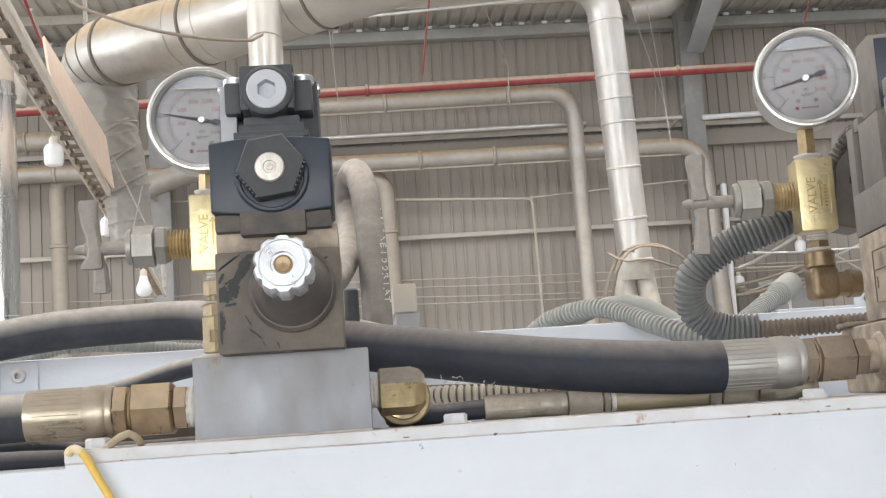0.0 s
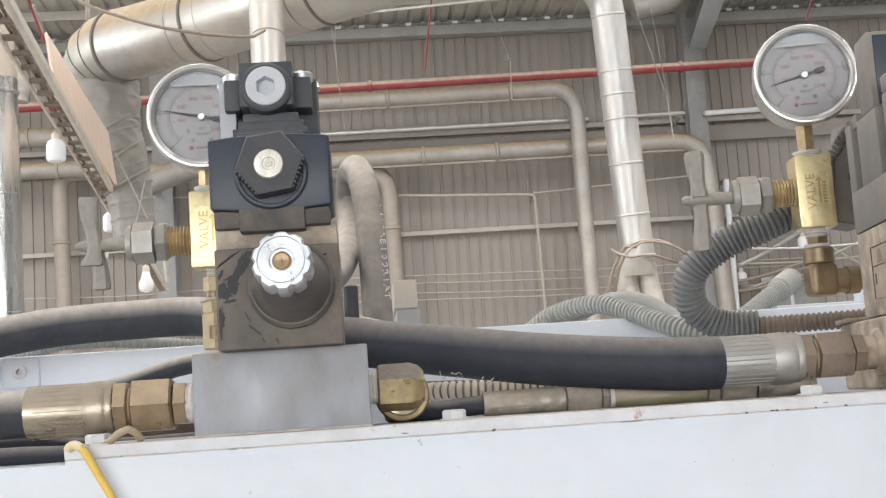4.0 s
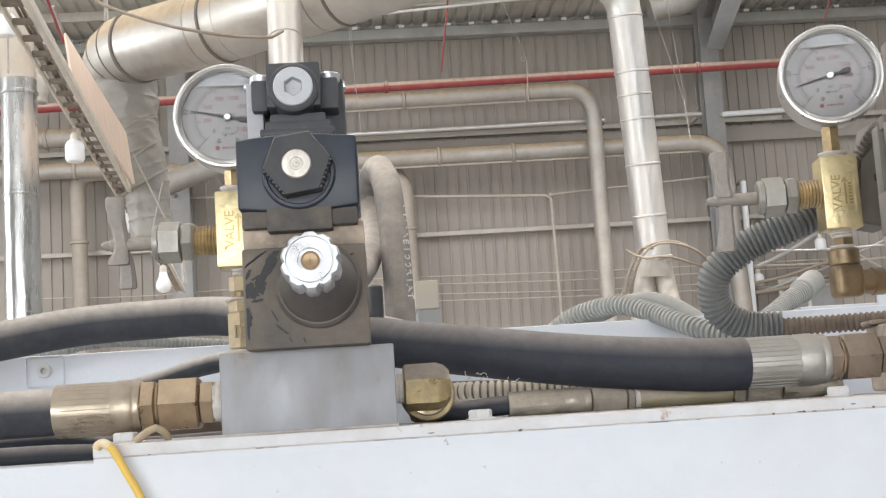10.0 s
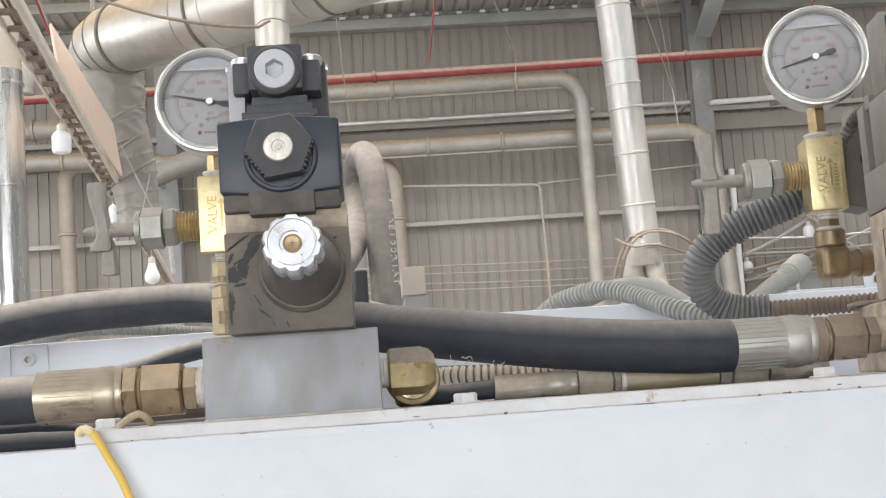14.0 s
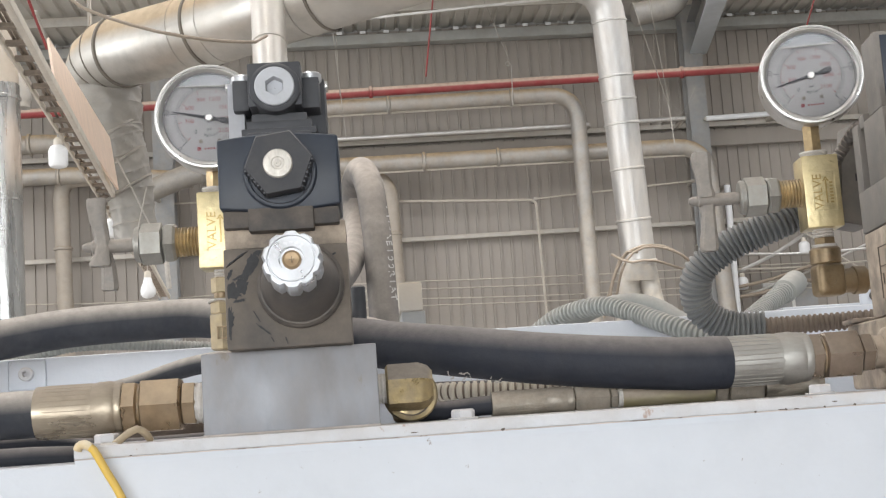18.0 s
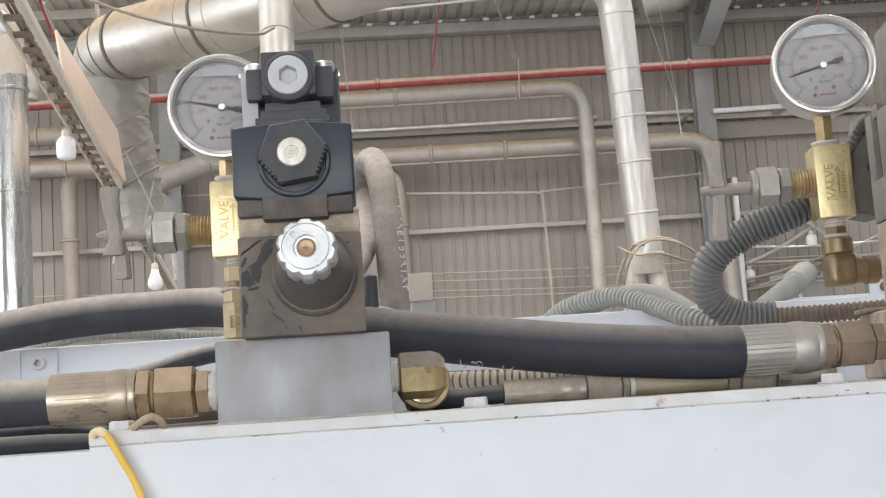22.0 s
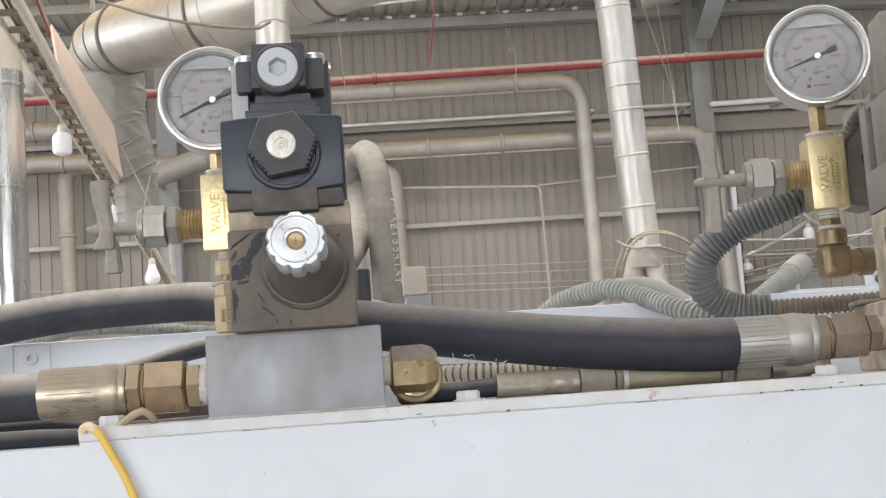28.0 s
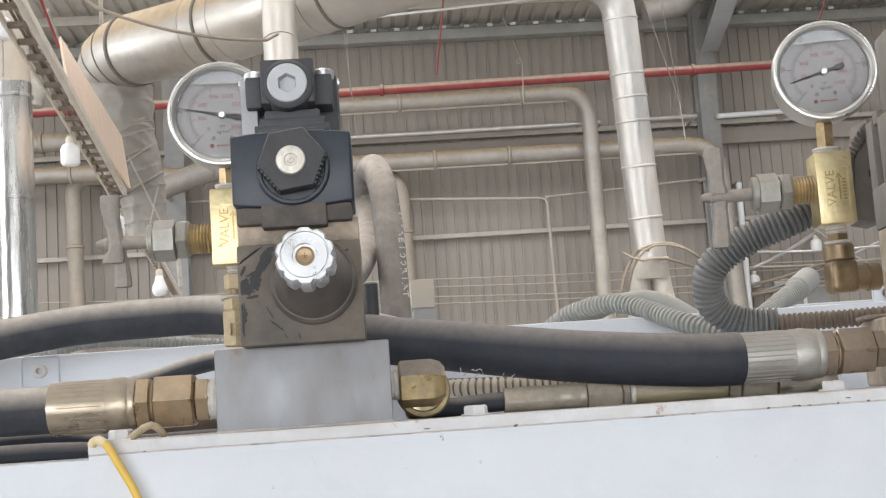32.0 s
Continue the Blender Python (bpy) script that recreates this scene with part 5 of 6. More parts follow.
# ---- hose ends ----
def hose_end(name, items, y, label, group="hose fittings"):
    """Turned and hexagonal pieces in a row along x: kind, x0, x1, z, radius, material."""
    first = items[0]
    t = thing(name, (first[1], y, first[3]), label, "hose fitting", group)
    for kind, x0, x1, z, r, mat in items:
        o, d, n = Vector((x0, y, z)), (1, 0, 0), x1 - x0
        if kind == "ferrule":
            bm = bmesh.new()
            add_lathe(bm, o, d, [(0, r * 0.995), (0.0012, r), (n * 0.12, r), (n * 0.66, r), (n * 0.7, r * 0.985), (n, r * 0.94)], 40)
            p = part("ferrule", bm, mat, t)
            dents = random.Random(int(r * 1e6))
            bm = lathe(o, d, [(n * 0.665, r * 0.99), (n * 0.7, r * 1.012), (n * 0.76, r * 1.045), (n * 0.82, r * 1.05), (n * 0.87, r * 1.035), (n * 0.92, r * 1.0), (n * 0.935, r * 0.975), (n * 0.95, r * 0.985), (n, r * 0.98), (n + 0.0008, r * 0.95), (n + 0.0012, r * 0.8)], 28)
            for q in bm.verts:
                if n * 0.69 < q.co.x - x0 < n * 0.94:
                    away = Vector((0, q.co.y - y, q.co.z - z))
                    q.co += away * dents.uniform(-0.022, 0.014)
            part("collar", bm, mat, p, "crumpled collar of the ferrule")
            for k in range(30):
                th = 2 * math.pi * k / 30
                c = Vector((x0 + n * 0.09, y + math.cos(th) * r * 0.995, z + math.sin(th) * r * 0.995))
                part("crimp_ridge", lathe(c, (1, 0, 0), [(0, r * 0.008), (n * 0.04, r * (0.034 if mat is ZINC else 0.018)), (n * 0.52, r * (0.034 if mat is ZINC else 0.018)), (n * 0.58, r * 0.008)], 6), mat, p)
        elif kind == "hex":
            part("nut", hexnut(o, (x1, y, z), r, 1.02, 0.07), mat, t)
        elif kind == "thread":
            part("thread", threaded(o, (x1, y, z), r), mat, t)
        elif kind == "tape":
            part("thread_tape", threaded(o, (x1, y, z), r, 0.0031, 0.0005), TAPE, t)
        else:
            part("sleeve", lathe(o, d, [(0, r * 0.94), (n * 0.1, r), (n * 0.9, r), (n, r * 0.94)], 28), mat, t)
    return t


LZ = 1.712
hose_end("left_hose_fitting", [("ferrule", -0.1809, -0.1348, LZ, 0.0147, GOLDZINC), ("hex", -0.1345, -0.1257, LZ, 0.0151, GOLDNUT),
                               ("sleeve", -0.126, -0.1242, LZ, 0.0119, OLDBRASS), ("hex", -0.1245, -0.102, LZ, 0.016, GOLDNUT),
                               ("hex", -0.102, -0.0938, LZ, 0.0128, GOLDNUT), ("tape", -0.0944, MX0 - 0.0003, LZ, 0.0115, TAPE)],
         0.69, "dusty hydraulic hose end screwed into the grey block")
solo("hydraulic_hose", sweep([(-1.15, 0.71, LZ - 0.02), (-0.7, 0.70, LZ - 0.008), (-0.4, 0.692, LZ - 0.001), (-0.1774, 0.69, LZ)], 0.0131, 0.02, 28), RUBBER_DUSTY, "black rubber hydraulic hose into the grey block", "hose", "hydraulic hoses")
solo("thin_hose", sweep([(-1.15, 0.72, DECK + 0.008), (-0.5, 0.715, DECK + 0.008), (-0.2093, 0.711, 1.6868), (-0.1665, 0.713, 1.6852), (-0.1419, 0.722, 1.6845), (-0.09, 0.732, 1.6845)], 0.0072, 0.02, 20), RUBBER, "black hose lying on the deck", "hose", "hydraulic hoses")
solo("thin_hose", sweep([(-1.15, 0.765, DECK + 0.006), (-0.5, 0.76, DECK + 0.008), (-0.2203, 0.752, 1.6955), (-0.1805, 0.75, 1.693), (-0.1419, 0.745, 1.6905), (-0.0988, 0.745, 1.691), (-0.06, 0.75, 1.691)], 0.0043, 0.02, 16), RUBBER, "thin black hose lying on the deck", "hose", "hydraulic hoses")
# Added brown tube: its colour stands in for shade on the deck here.
solo("thin_hose", sweep([(-0.26, 0.80, DECK + 0.0062), (-0.1897, 0.785, 1.692), (-0.15, 0.775, 1.697), (-0.1286, 0.768, 1.6995), (-0.1009, 0.765, 1.6993), (-0.06, 0.77, 1.698)], 0.0058, 0.02, 18), CONDUIT_BROWN, "brown tube added to darken the shaded deck behind the hose end", "hose", "hydraulic hoses")
solo("thin_hose", sweep([(0.012, 0.83, 1.7128), (0.0418, 0.825, 1.7148), (0.0765, 0.825, 1.7138), (0.12, 0.83, 1.712), (0.16, 0.84, 1.706)], 0.0028, 0.012, 14), RUBBER, "thin black hose beside the tan conduit", "hose", "hydraulic hoses")

# elbow on the other side of the block
GREASY = material("greasy_brass", (0.4, 0.31, 0.16), 0.22, 0.95, vary=0.3, scale=60, bump=0.15, bump_scale=250, dust=0.95, dust_colour=(0.175, 0.148, 0.12), dust_low=0.75, dust_from=0.45, dust_to=0.7, patch_lo=0.35, patch_hi=0.75)
elb = thing("elbow_fitting", (MX1, 0.69, PLATE), "dirty yellow elbow fitting on the grey block", "hose fitting", "hose fittings")
EZ = 1.713
part("thread_tape", threaded((MX1 + 0.0003, 0.69, EZ), (0.0112, 0.69, EZ), 0.0086, 0.002, 0.0005), TAPE, elb)
part("nut", lathe((0.0109, 0.69, EZ), (1, 0, 0), [(0, 0.0116), (0.0012, 0.0134), (0.0185, 0.0136), (0.0235, 0.0118), (0.0262, 0.0085)], 6, 0.72), GREASY, elb, "greasy brass nut with a dusty top")
part("elbow_body", lathe((0.0243, 0.715, PLATE + 0.0002), (0, 0, 1), [(0, 0.0078), (0.0015, 0.0097), (0.010, 0.0117), (0.020, 0.0117), (0.026, 0.0084)], 28), OLDBRASS, elb)
part("collar", lathe((0.0247, 0.71, PLATE + 0.0159), (0, -1, 0), [(0, 0.0143), (0.002, 0.0156), (0.014, 0.0156), (0.0165, 0.0146), (0.017, 0.0123), (0.0155, 0.0114)], 32), GREASY, elb, "round grimy collar")
hose_end("low_hose_fitting", [("ferrule", 0.0727, 0.1205, PLATE + 0.0067, 0.0077, ZINC_CAKED), ("hex", 0.1219, 0.1428, PLATE + 0.0067, 0.008, ZINC_CAKED),
                              ("hex", 0.1432, 0.1476, PLATE + 0.0067, 0.0074, ZINC_CAKED), ("tape", 0.1476, 0.1503, PLATE + 0.0067, 0.0074, TAPE),
                              ("sleeve", 0.1503, 0.2056, PLATE + 0.0067, 0.0077, CHROMATE), ("hex", 0.2063, 0.2138, PLATE + 0.0067, 0.008, ZINC_CAKED),
                              ("hex", 0.2145, 0.2359, PLATE + 0.0067, 0.008, ZINC_CAKED), ("ferrule", 0.2366, 0.2712, PLATE + 0.007, 0.008, ZINC_CAKED)],
         0.722, "row of small dusty couplings lying on the plate")
solo("thin_hose", sweep([(0.0272, 0.705, 1.699), (0.0459, 0.718, 1.698), (0.0629, 0.722, PLATE + 0.0064), (0.0743, 0.722, PLATE + 0.0067)], 0.0057, 0.01, 18), RUBBER, "short black hose behind the elbow", "hose", "hydraulic hoses")

# ---- the big hose across, its end, and the loop ----
big = [(-0.4186, 0.88, 1.739), (-0.3457, 0.91, 1.758), (-0.2875, 0.93, 1.77), (-0.2288, 0.945, 1.779), (-0.1691, 0.945, 1.781), (-0.1157, 0.93, 1.779), (-0.049, 0.87, 1.762), (0.0022, 0.79, 1.745), (0.0535, 0.745, 1.734), (0.1177, 0.715, 1.723), (0.1811, 0.7, 1.716), (0.2088, 0.7, 1.715)]
bh = thing("hydraulic_hose", (0.2088, 0.7, 1.715), "thick black hydraulic hose dusty along its top", "hose", "hydraulic hoses")
part("hose_cover", sweep(big[6:], 0.0154, 0.012, 36), RUBBER, bh)
part("dusty_cover", sweep(big[:7], 0.0149, 0.012, 36), RUBBER_DUSTY, bh, "thickly dusted run of the hose")
tuft_rnd = random.Random(8)
tufts = bmesh.new()
for k in range(13):
    o_ = Vector((0.0483, 0.735, 1.72)).lerp(Vector((0.0839, 0.72, 1.712)), tuft_rnd.random()) + Vector((0, 0, tuft_rnd.uniform(-0.002, 0.002)))
    n_ = [o_ + Vector((tuft_rnd.uniform(-0.003, 0.003), tuft_rnd.uniform(-0.001, 0.0), tuft_rnd.uniform(-0.002, 0.003))) * i for i in (0, 0.5, 1.0)]
    t_ = sweep([n_[0], n_[1], n_[2] + Vector((tuft_rnd.uniform(-0.002, 0.002), 0, tuft_rnd.uniform(-0.001, 0.002)))], tuft_rnd.choice((0.0002, 0.0003, 0.0004)), 0.001, 5)
    me_ = bpy.data.meshes.new("strand")
    t_.to_mesh(me_)
    tufts.from_mesh(me_)
    bpy.data.meshes.remove(me_)
    t_.free()
part("dust_strands", tufts, ROPE, bh, "grey dust strands clinging to the hose")
RZ = 1.715
hose_end("right_hose_fitting", [("ferrule", 0.2029, 0.2561, RZ, 0.0146, ZINC), ("hex", 0.2562, 0.2642, RZ, 0.0143, YZINC),
                                ("sleeve", 0.2639, 0.2655, RZ, 0.012, OLDBRASS), ("hex", 0.2652, 0.2866, RZ, 0.0149, YZINC),
                                ("hex", 0.2869, 0.295, RZ, 0.012, YZINC), ("sleeve", 0.295, 0.303, RZ, 0.0097, TAN)],
         0.70, "dusty hydraulic hose end screwed into the valve body")
loop = [(-0.0313, 0.76, 1.712), (-0.0302, 0.78, 1.734), (-0.0271, 0.85, 1.788), (-0.0163, 0.93, 1.804), (-0.0063, 1, 1.828), (-0.001, 1.06, 1.858), (-0.0006, 1.08, 1.886), (-0, 1.07, 1.903), (0.0063, 1.03, 1.906), (0.012, 1, 1.886), (0.0145, 0.988, 1.858), (0.0159, 0.98, 1.835), (0.017, 0.965, 1.772), (0.0176, 0.96, 1.745)]
lh = thing("looped_hose", loop[-1], "dust-covered hose bent in a tight loop behind the valve", "hose", "hydraulic hoses")
part("hose_body", sweep(loop, 0.0119, 0.008, 26), RUBBER_GREY, lh)
solo("looped_hose", sweep([(-0.0153, 0.8, 1.762), (-0.0007, 0.82, 1.76), (0.0228, 0.86, 1.756), (0.0496, 0.92, 1.752)], 0.0053, 0.012, 16), RUBBER_GREY, "dusty thin hose behind the valve body", "hose", "hydraulic hoses")
leg = [Vector(p) for p in loop[9:14]]
marking = "SN/SAE100R1AT"
for k, ch in enumerate(marking):
    z = leg[0].z - 0.020 - k * 0.0064
    n_ = max(i for i in range(4) if leg[i].z >= z)
    c = leg[n_].lerp(leg[n_ + 1], (leg[n_].z - z) / (leg[n_].z - leg[n_ + 1].z))
    bm = words(ch, 0.0095, 0.0003)
    r_ = 0.0119 * 1.003
    lean = math.degrees(math.atan2(leg[n_ + 1].y - leg[n_].y, leg[n_].z - leg[n_ + 1].z))
    bmesh.ops.transform(bm, matrix=Matrix.Translation(c + Vector((math.sin(0.8) * r_, -math.cos(0.8) * r_, 0))) @ pose(0, 0, 0, 0, 0, 46) @ pose(0, 0, 0, lean, 0, 0) @ pose(0, 0, 0, 0, 85, 0), verts=bm.verts)
    part("hose_print", bm, HOSE_INK, lh, "pale printed hose marking")
solo("looped_hose", sweep([(-0.1896, 0.84, 1.722), (-0.1499, 0.83, 1.73), (-0.1182, 0.82, 1.738), (-0.0787, 0.8, 1.742), (-0.0307, 0.8, 1.75)], 0.0065, 0.012, 18), RUBBER_DUSTY, "dusty hose rising behind the grey block", "hose", "hydraulic hoses")
gb = thing("junction_box", (0.0569, 1.38, 1.797), "small grey box on the rear beam", "box")
part("box_body", box((0.0364, 1.2, 1.797), (0.0598, 1.36, 1.825), 0.002), PIPE_GREY, gb)
part("box_foot", box((0.0364 + 0.002, 1.21, 1.797 - 0.03), (0.062, 1.35, 1.797 + 0.0005), 0.002), BLUE_STEEL, gb)
part("box_stand", box((0.0414, 1.23, DECK - 0.14), (0.0554, 1.33, 1.797 - 0.0295), 0.002), BLUE_STEEL, gb)
part("box_shelf", box((-0.0003, 1.0905, DECK - 0.16), (0.0889, 1.36, DECK - 0.1402), 0.002), WHITE, gb)
solo("relief_cylinder", rod((-0.0019, 0.80, DECK), (-0.0019, 0.80, 1.783), 0.0048, 18, 0.001), BLACK_DUSTY, "small dark cylinder beside the valve body", "cylinder")

# corrugated conduits
RBZ = 1.763
solo("corrugated_conduit", corrugated([(-0.3264, 1.07, 1.76), (-0.2808, 1.06, 1.767), (-0.2475, 1.06, 1.773), (-0.2046, 1.06, 1.772), (-0.1501, 1.08, 1.768), (-0.0815, 1.08, 1.76)], 0.0049, 0.0036, 16, 0.14), CONDUIT_PALE, "grey corrugated conduit on the rear beam", "conduit", "conduits")
tcl = [(0.0156, 0.84, 1.709), (0.0482, 0.8, 1.71), (0.0844, 0.79, 1.709), (0.1286, 0.79, 1.707), (0.1676, 0.8, 1.703), (0.1977, 0.8, 1.7)]
tcon = thing("corrugated_conduit", (0.1676, 0.8, 1.703), "tan dusty corrugated conduit under the thick hose", "conduit", "conduits")
part("ribbed_wall", corrugated(tcl, 0.0063, 0.0047, 20, 0.3), CONDUIT_TAN, tcon)
# Added core gives the grooves between the ribs their dark, dirty tone.
part("inner_tube", sweep(tcl, 0.0049, 0.01, 16), CONDUIT_BROWN, tcon, "dark core added to darken the grooves between the ribs")
solo("corrugated_conduit", corrugated([(0.1601, 1.12, 1.763), (0.1791, 1.1, 1.775), (0.2083, 1.06, 1.779), (0.2301, 1.025, 1.769), (0.2484, 0.985, 1.755), (0.2688, 0.96, 1.744), (0.2942, 0.94, 1.736)], 0.0085, 0.0048, 20, 0.22), CONDUIT_PALE, "pale corrugated conduit arched over the rear beam", "conduit", "conduits")
solo("corrugated_conduit", sweep([(0.1936, 1.16, 1.771), (0.237, 1.15, 1.787), (0.2705, 1.13, 1.783), (0.3031, 1.1, 1.755)], 0.0078, 0.01, 18), CONDUIT_PALE, "smooth dusty hose arched over the rear beam", "conduit", "conduits")
cc = thing("corrugated_conduit", (0.268, 0.89, 1.737), "grey corrugated conduit curling down from the valve", "conduit", "conduits")
part("curled_run", corrugated([(0.3269, 0.86, 1.826), (0.3025, 0.86, 1.815), (0.2707, 0.87, 1.803), (0.2485, 0.88, 1.785), (0.2498, 0.89, 1.761), (0.2689, 0.89, 1.746), (0.2949, 0.885, 1.743)], 0.0119, 0.0038, 24, 0.16, 0.45), CONDUIT, cc)
part("dusty_run", corrugated([(0.2931, 0.886, 1.743), (0.336, 0.88, 1.743), (0.3916, 0.86, 1.743)], 0.0069, 0.004, 20, 0.18), CONDUIT_BROWN, cc, "brown dust-caked run")
cst = thing("conduit_stub", (0.3589, 1.1, 1.756), "pale corrugated conduit stub with a plain end sleeve", "conduit", "conduits")
part("conduit_run", corrugated([(0.299, 0.985, 1.74), (0.347, 1.07, 1.76), (0.3906, 1.14, 1.779), (0.4198, 1.18, 1.792)], 0.0094, 0.0066, 20, 0.34), CONDUIT_PALE, cst)
part("end_sleeve", rod((0.4142, 1.175, 1.789), (0.4419, 1.21, 1.803), 0.0121, 22, 0.004), CONDUIT_PALE, cst)
wbk = thing("white_bracket", (0.4207, 1.1, 1.76), "white bracket bolted behind the conduits", "bracket")
part("bracket_plate", box((0.3862, 1.10, RBZ - 0.02), (0.4905, 1.13, 1.77), 0.002), WHITE, wbk)
part("bracket_upright", box((0.4582, 1.095, RBZ - 0.02), (0.4871, 1.0995, 1.785), 0.002), WHITE, wbk)
part("bolt", lathe((0.4709, 1.094, 1.775), (0, -1, 0), [(0, 0.0046), (0.004, 0.0046), (0.005, 0.0036), (0.005, 0.002), (0.003, 0.0015)], 16), CONE, wbk, "dark socket bolt")


# ---- gauges with their needle valves ----
GR = 0.0342


def gauge(hub):
    """A glycerine gauge that faces -y; the hub of its needle is the origin."""
    g = thing("pressure_gauge", hub, "steel glycerine pressure gauge with red and black scales", "gauge", "pressure gauges")
    hub = Vector(hub)
    part("case", lathe(hub + Vector((0, 0.030, 0)), (0, -1, 0), [(0, GR * 0.8), (0.002, GR * 0.93), (0.022, GR * 0.94), (0.0225, GR * 0.97), (0.026, GR * 1.0), (0.0322, GR * 1.0), (0.0340, GR * 0.99), (0.0349, GR * 0.97), (0.0350, GR * 0.938), (0.0341, GR * 0.925), (0.0344, GR * 0.908), (0.0336, GR * 0.868), (0.0329, GR * 0.85), (0.0285, GR * 0.845)], 64, cap=False), BEZEL, g, "polished steel case and bezel")
    part("case_back", lathe(hub + Vector((0, 0.0301, 0)), (0, 1, 0), [(0, GR * 0.8), (0.001, GR * 0.7)], 48), STEEL, g)
    dial = part("dial", lathe(hub + Vector((0, 0.0035, 0)), (0, -1, 0), [(0, GR * 0.86), (0.0015, GR * 0.86)], 64), DIAL, g, "pale satin dial")
    face = hub + Vector((0, 0.00185, 0))

    def at(deg, r):
        return face + Vector((math.cos(radians(deg)) * GR * r, 0, math.sin(radians(deg)) * GR * r))

    def letters(text, size, pos, mat, turn=0.0):
        bm = words(text, size, 0.00005)
        bmesh.ops.transform(bm, matrix=Matrix.Translation(pos) @ pose(0, 0, 0, 0, turn, 0), verts=bm.verts)
        part("numeral" if text.isdigit() else "lettering", bm, mat, dial)

    for name, mat, n_, stepd, major, r0, r1, r2, w0 in (("black_scale", INK_BLACK, 76, 3.6, 15, 0.60, 0.65, 0.71, 0.00024), ("red_scale", INK_RED, 65, 4.2, 9, 0.58, 0.545, 0.50, 0.0002)):
        sc = bmesh.new()
        for i in range(n_):
            w = w0 * (1.0 if i % major else 2.0)
            add_box(sc, (GR * min(r0, r1 if i % major else r2), 0, -w / 2), (GR * max(r0, r1 if i % major else r2), 0.0002, w / 2), 0, Matrix.Translation(face) @ pose(0, 0, 0, 0, stepd * i - 225, 0))
        part(name, sc, mat, dial)
    for lo_, w in ((0.585, 0.00025),):
        arc = bmesh.new()
        prev = None
        for i in range(91):
            th = radians(225 - 3 * i)
            a_ = arc.verts.new(face + Vector((math.cos(th) * GR * lo_, -0.00002, math.sin(th) * GR * lo_)))
            b_ = arc.verts.new(face + Vector((math.cos(th) * (GR * lo_ + w), -0.00002, math.sin(th) * (GR * lo_ + w))))
            if prev:
                arc.faces.new((prev[0], a_, b_, prev[1]))
            prev = (a_, b_)
        part("scale_arc", arc, INK_BLACK, dial)
    for v in (0, 30, 60, 90, 120, 150):
        d = 225 - 54 * v / 30
        letters(str(v), GR * 0.13, at(d, 0.78), INK_BLACK, 90 - d)
    for v, r in ((0, 0.36), (300, 0.37), (600, 0.41), (900, 0.385), (1200, 0.385), (1500, 0.36), (1800, 0.33), (2100, 0.36)):
        letters(str(v), GR * 0.115, at(225 - 270 * v / 2133, r), INK_RED if v else INK_BLACK)
    letters("psi", GR * 0.09, face + Vector((0, 0, -GR * 0.2)), INK_BLACK)
    letters("kg/cm\u00b2", GR * 0.095, face + Vector((GR * 0.02, 0, -GR * 0.31)), INK_BLACK)
    for s_ in (-1, 1):
        part("dial_screw", lathe(face + Vector((s_ * GR * 0.17, 0.0003, -GR * 0.43)), (0, -1, 0), [(0, GR * 0.045), (0.0005, GR * 0.04)], 12), CONE, dial)
    part("maker_mark", box((-GR * 0.24, 0, -GR * 0.61), (-GR * 0.17, 0.0002, -GR * 0.54), 0, Matrix.Translation(face)), INK_RED, dial)
    for i in range(6):
        part("print_bar", box((-GR * 0.11 + i * GR * 0.055, 0, -GR * 0.592), (-GR * 0.075 + i * GR * 0.055, 0.0002, -GR * 0.556), 0, Matrix.Translation(face)), INK_RED, dial)
    # bubble above the glycerine
    bub = bmesh.new()
    rim, n = [], 20
    r = GR * 0.835
    for i in range(n + 1):
        th = radians(131 - 82 * i / n)
        rim.append((math.cos(th) * r, math.sin(th) * r))
    low = [(rim[-1][0] + (rim[0][0] - rim[-1][0]) * i / n, rim[0][1] - GR * 0.03 * math.sin(math.pi * i / n)) for i in range(1, n)]
    loop_ = rim + low
    f0 = [bub.verts.new(hub + Vector((x, -0.0022, z))) for x, z in loop_]
    f1 = [bub.verts.new(hub + Vector((x, -0.0009, z))) for x, z in loop_]
    bub.faces.new(f0)
    bub.faces.new(list(reversed(f1)))
    for i in range(len(f0)):
        j = (i + 1) % len(f0)
        bub.faces.new((f0[i], f1[i], f1[j], f0[j]))
    part("air_bubble", bub, BUBBLE, g, "clear air bubble above the glycerine")
    edge_ = bmesh.new()
    add_box(edge_, (rim[0][0] * 0.98, -0.0023, rim[0][1] - GR * 0.045), (rim[-1][0] * 0.98, -0.0015, rim[0][1] - GR * 0.03), 0, Matrix.Translation(hub))
    part("liquid_line", edge_, GREYNUT, g)
    glass_ = part("window", lathe(hub + Vector((0, -0.0024, 0)), (0, -1, 0), [(0, GR * 0.843), (0.0010, GR * 0.843)], 48), GLASS, g, "clear gauge window")
    glass_.visible_shadow = False
    # needle: its own space turns about the hub
    nb = bmesh.new()
    out = [(-0.62, 0.0), (-0.6, 0.05), (-0.36, 0.055), (-0.3, 0.028), (0, 0.03), (0.72, 0.008), (0.75, 0.0), (0.72, -0.008), (0, -0.03), (-0.3, -0.028), (-0.36, -0.055), (-0.6, -0.05)]
    out = [(x * (0.66 if x < -0.05 else 0.93), z) for x, z in out]
    n0_ = [nb.verts.new((x * GR, -0.0003, z * GR)) for x, z in out]
    n1_ = [nb.verts.new((x * GR, 0.0003, z * GR)) for x, z in out]
    nb.faces.new(n0_)
    nb.faces.new(list(reversed(n1_)))
    for i in range(len(out)):
        j = (i + 1) % len(out)
        nb.faces.new((n0_[i], n1_[i], n1_[j], n0_[j]))
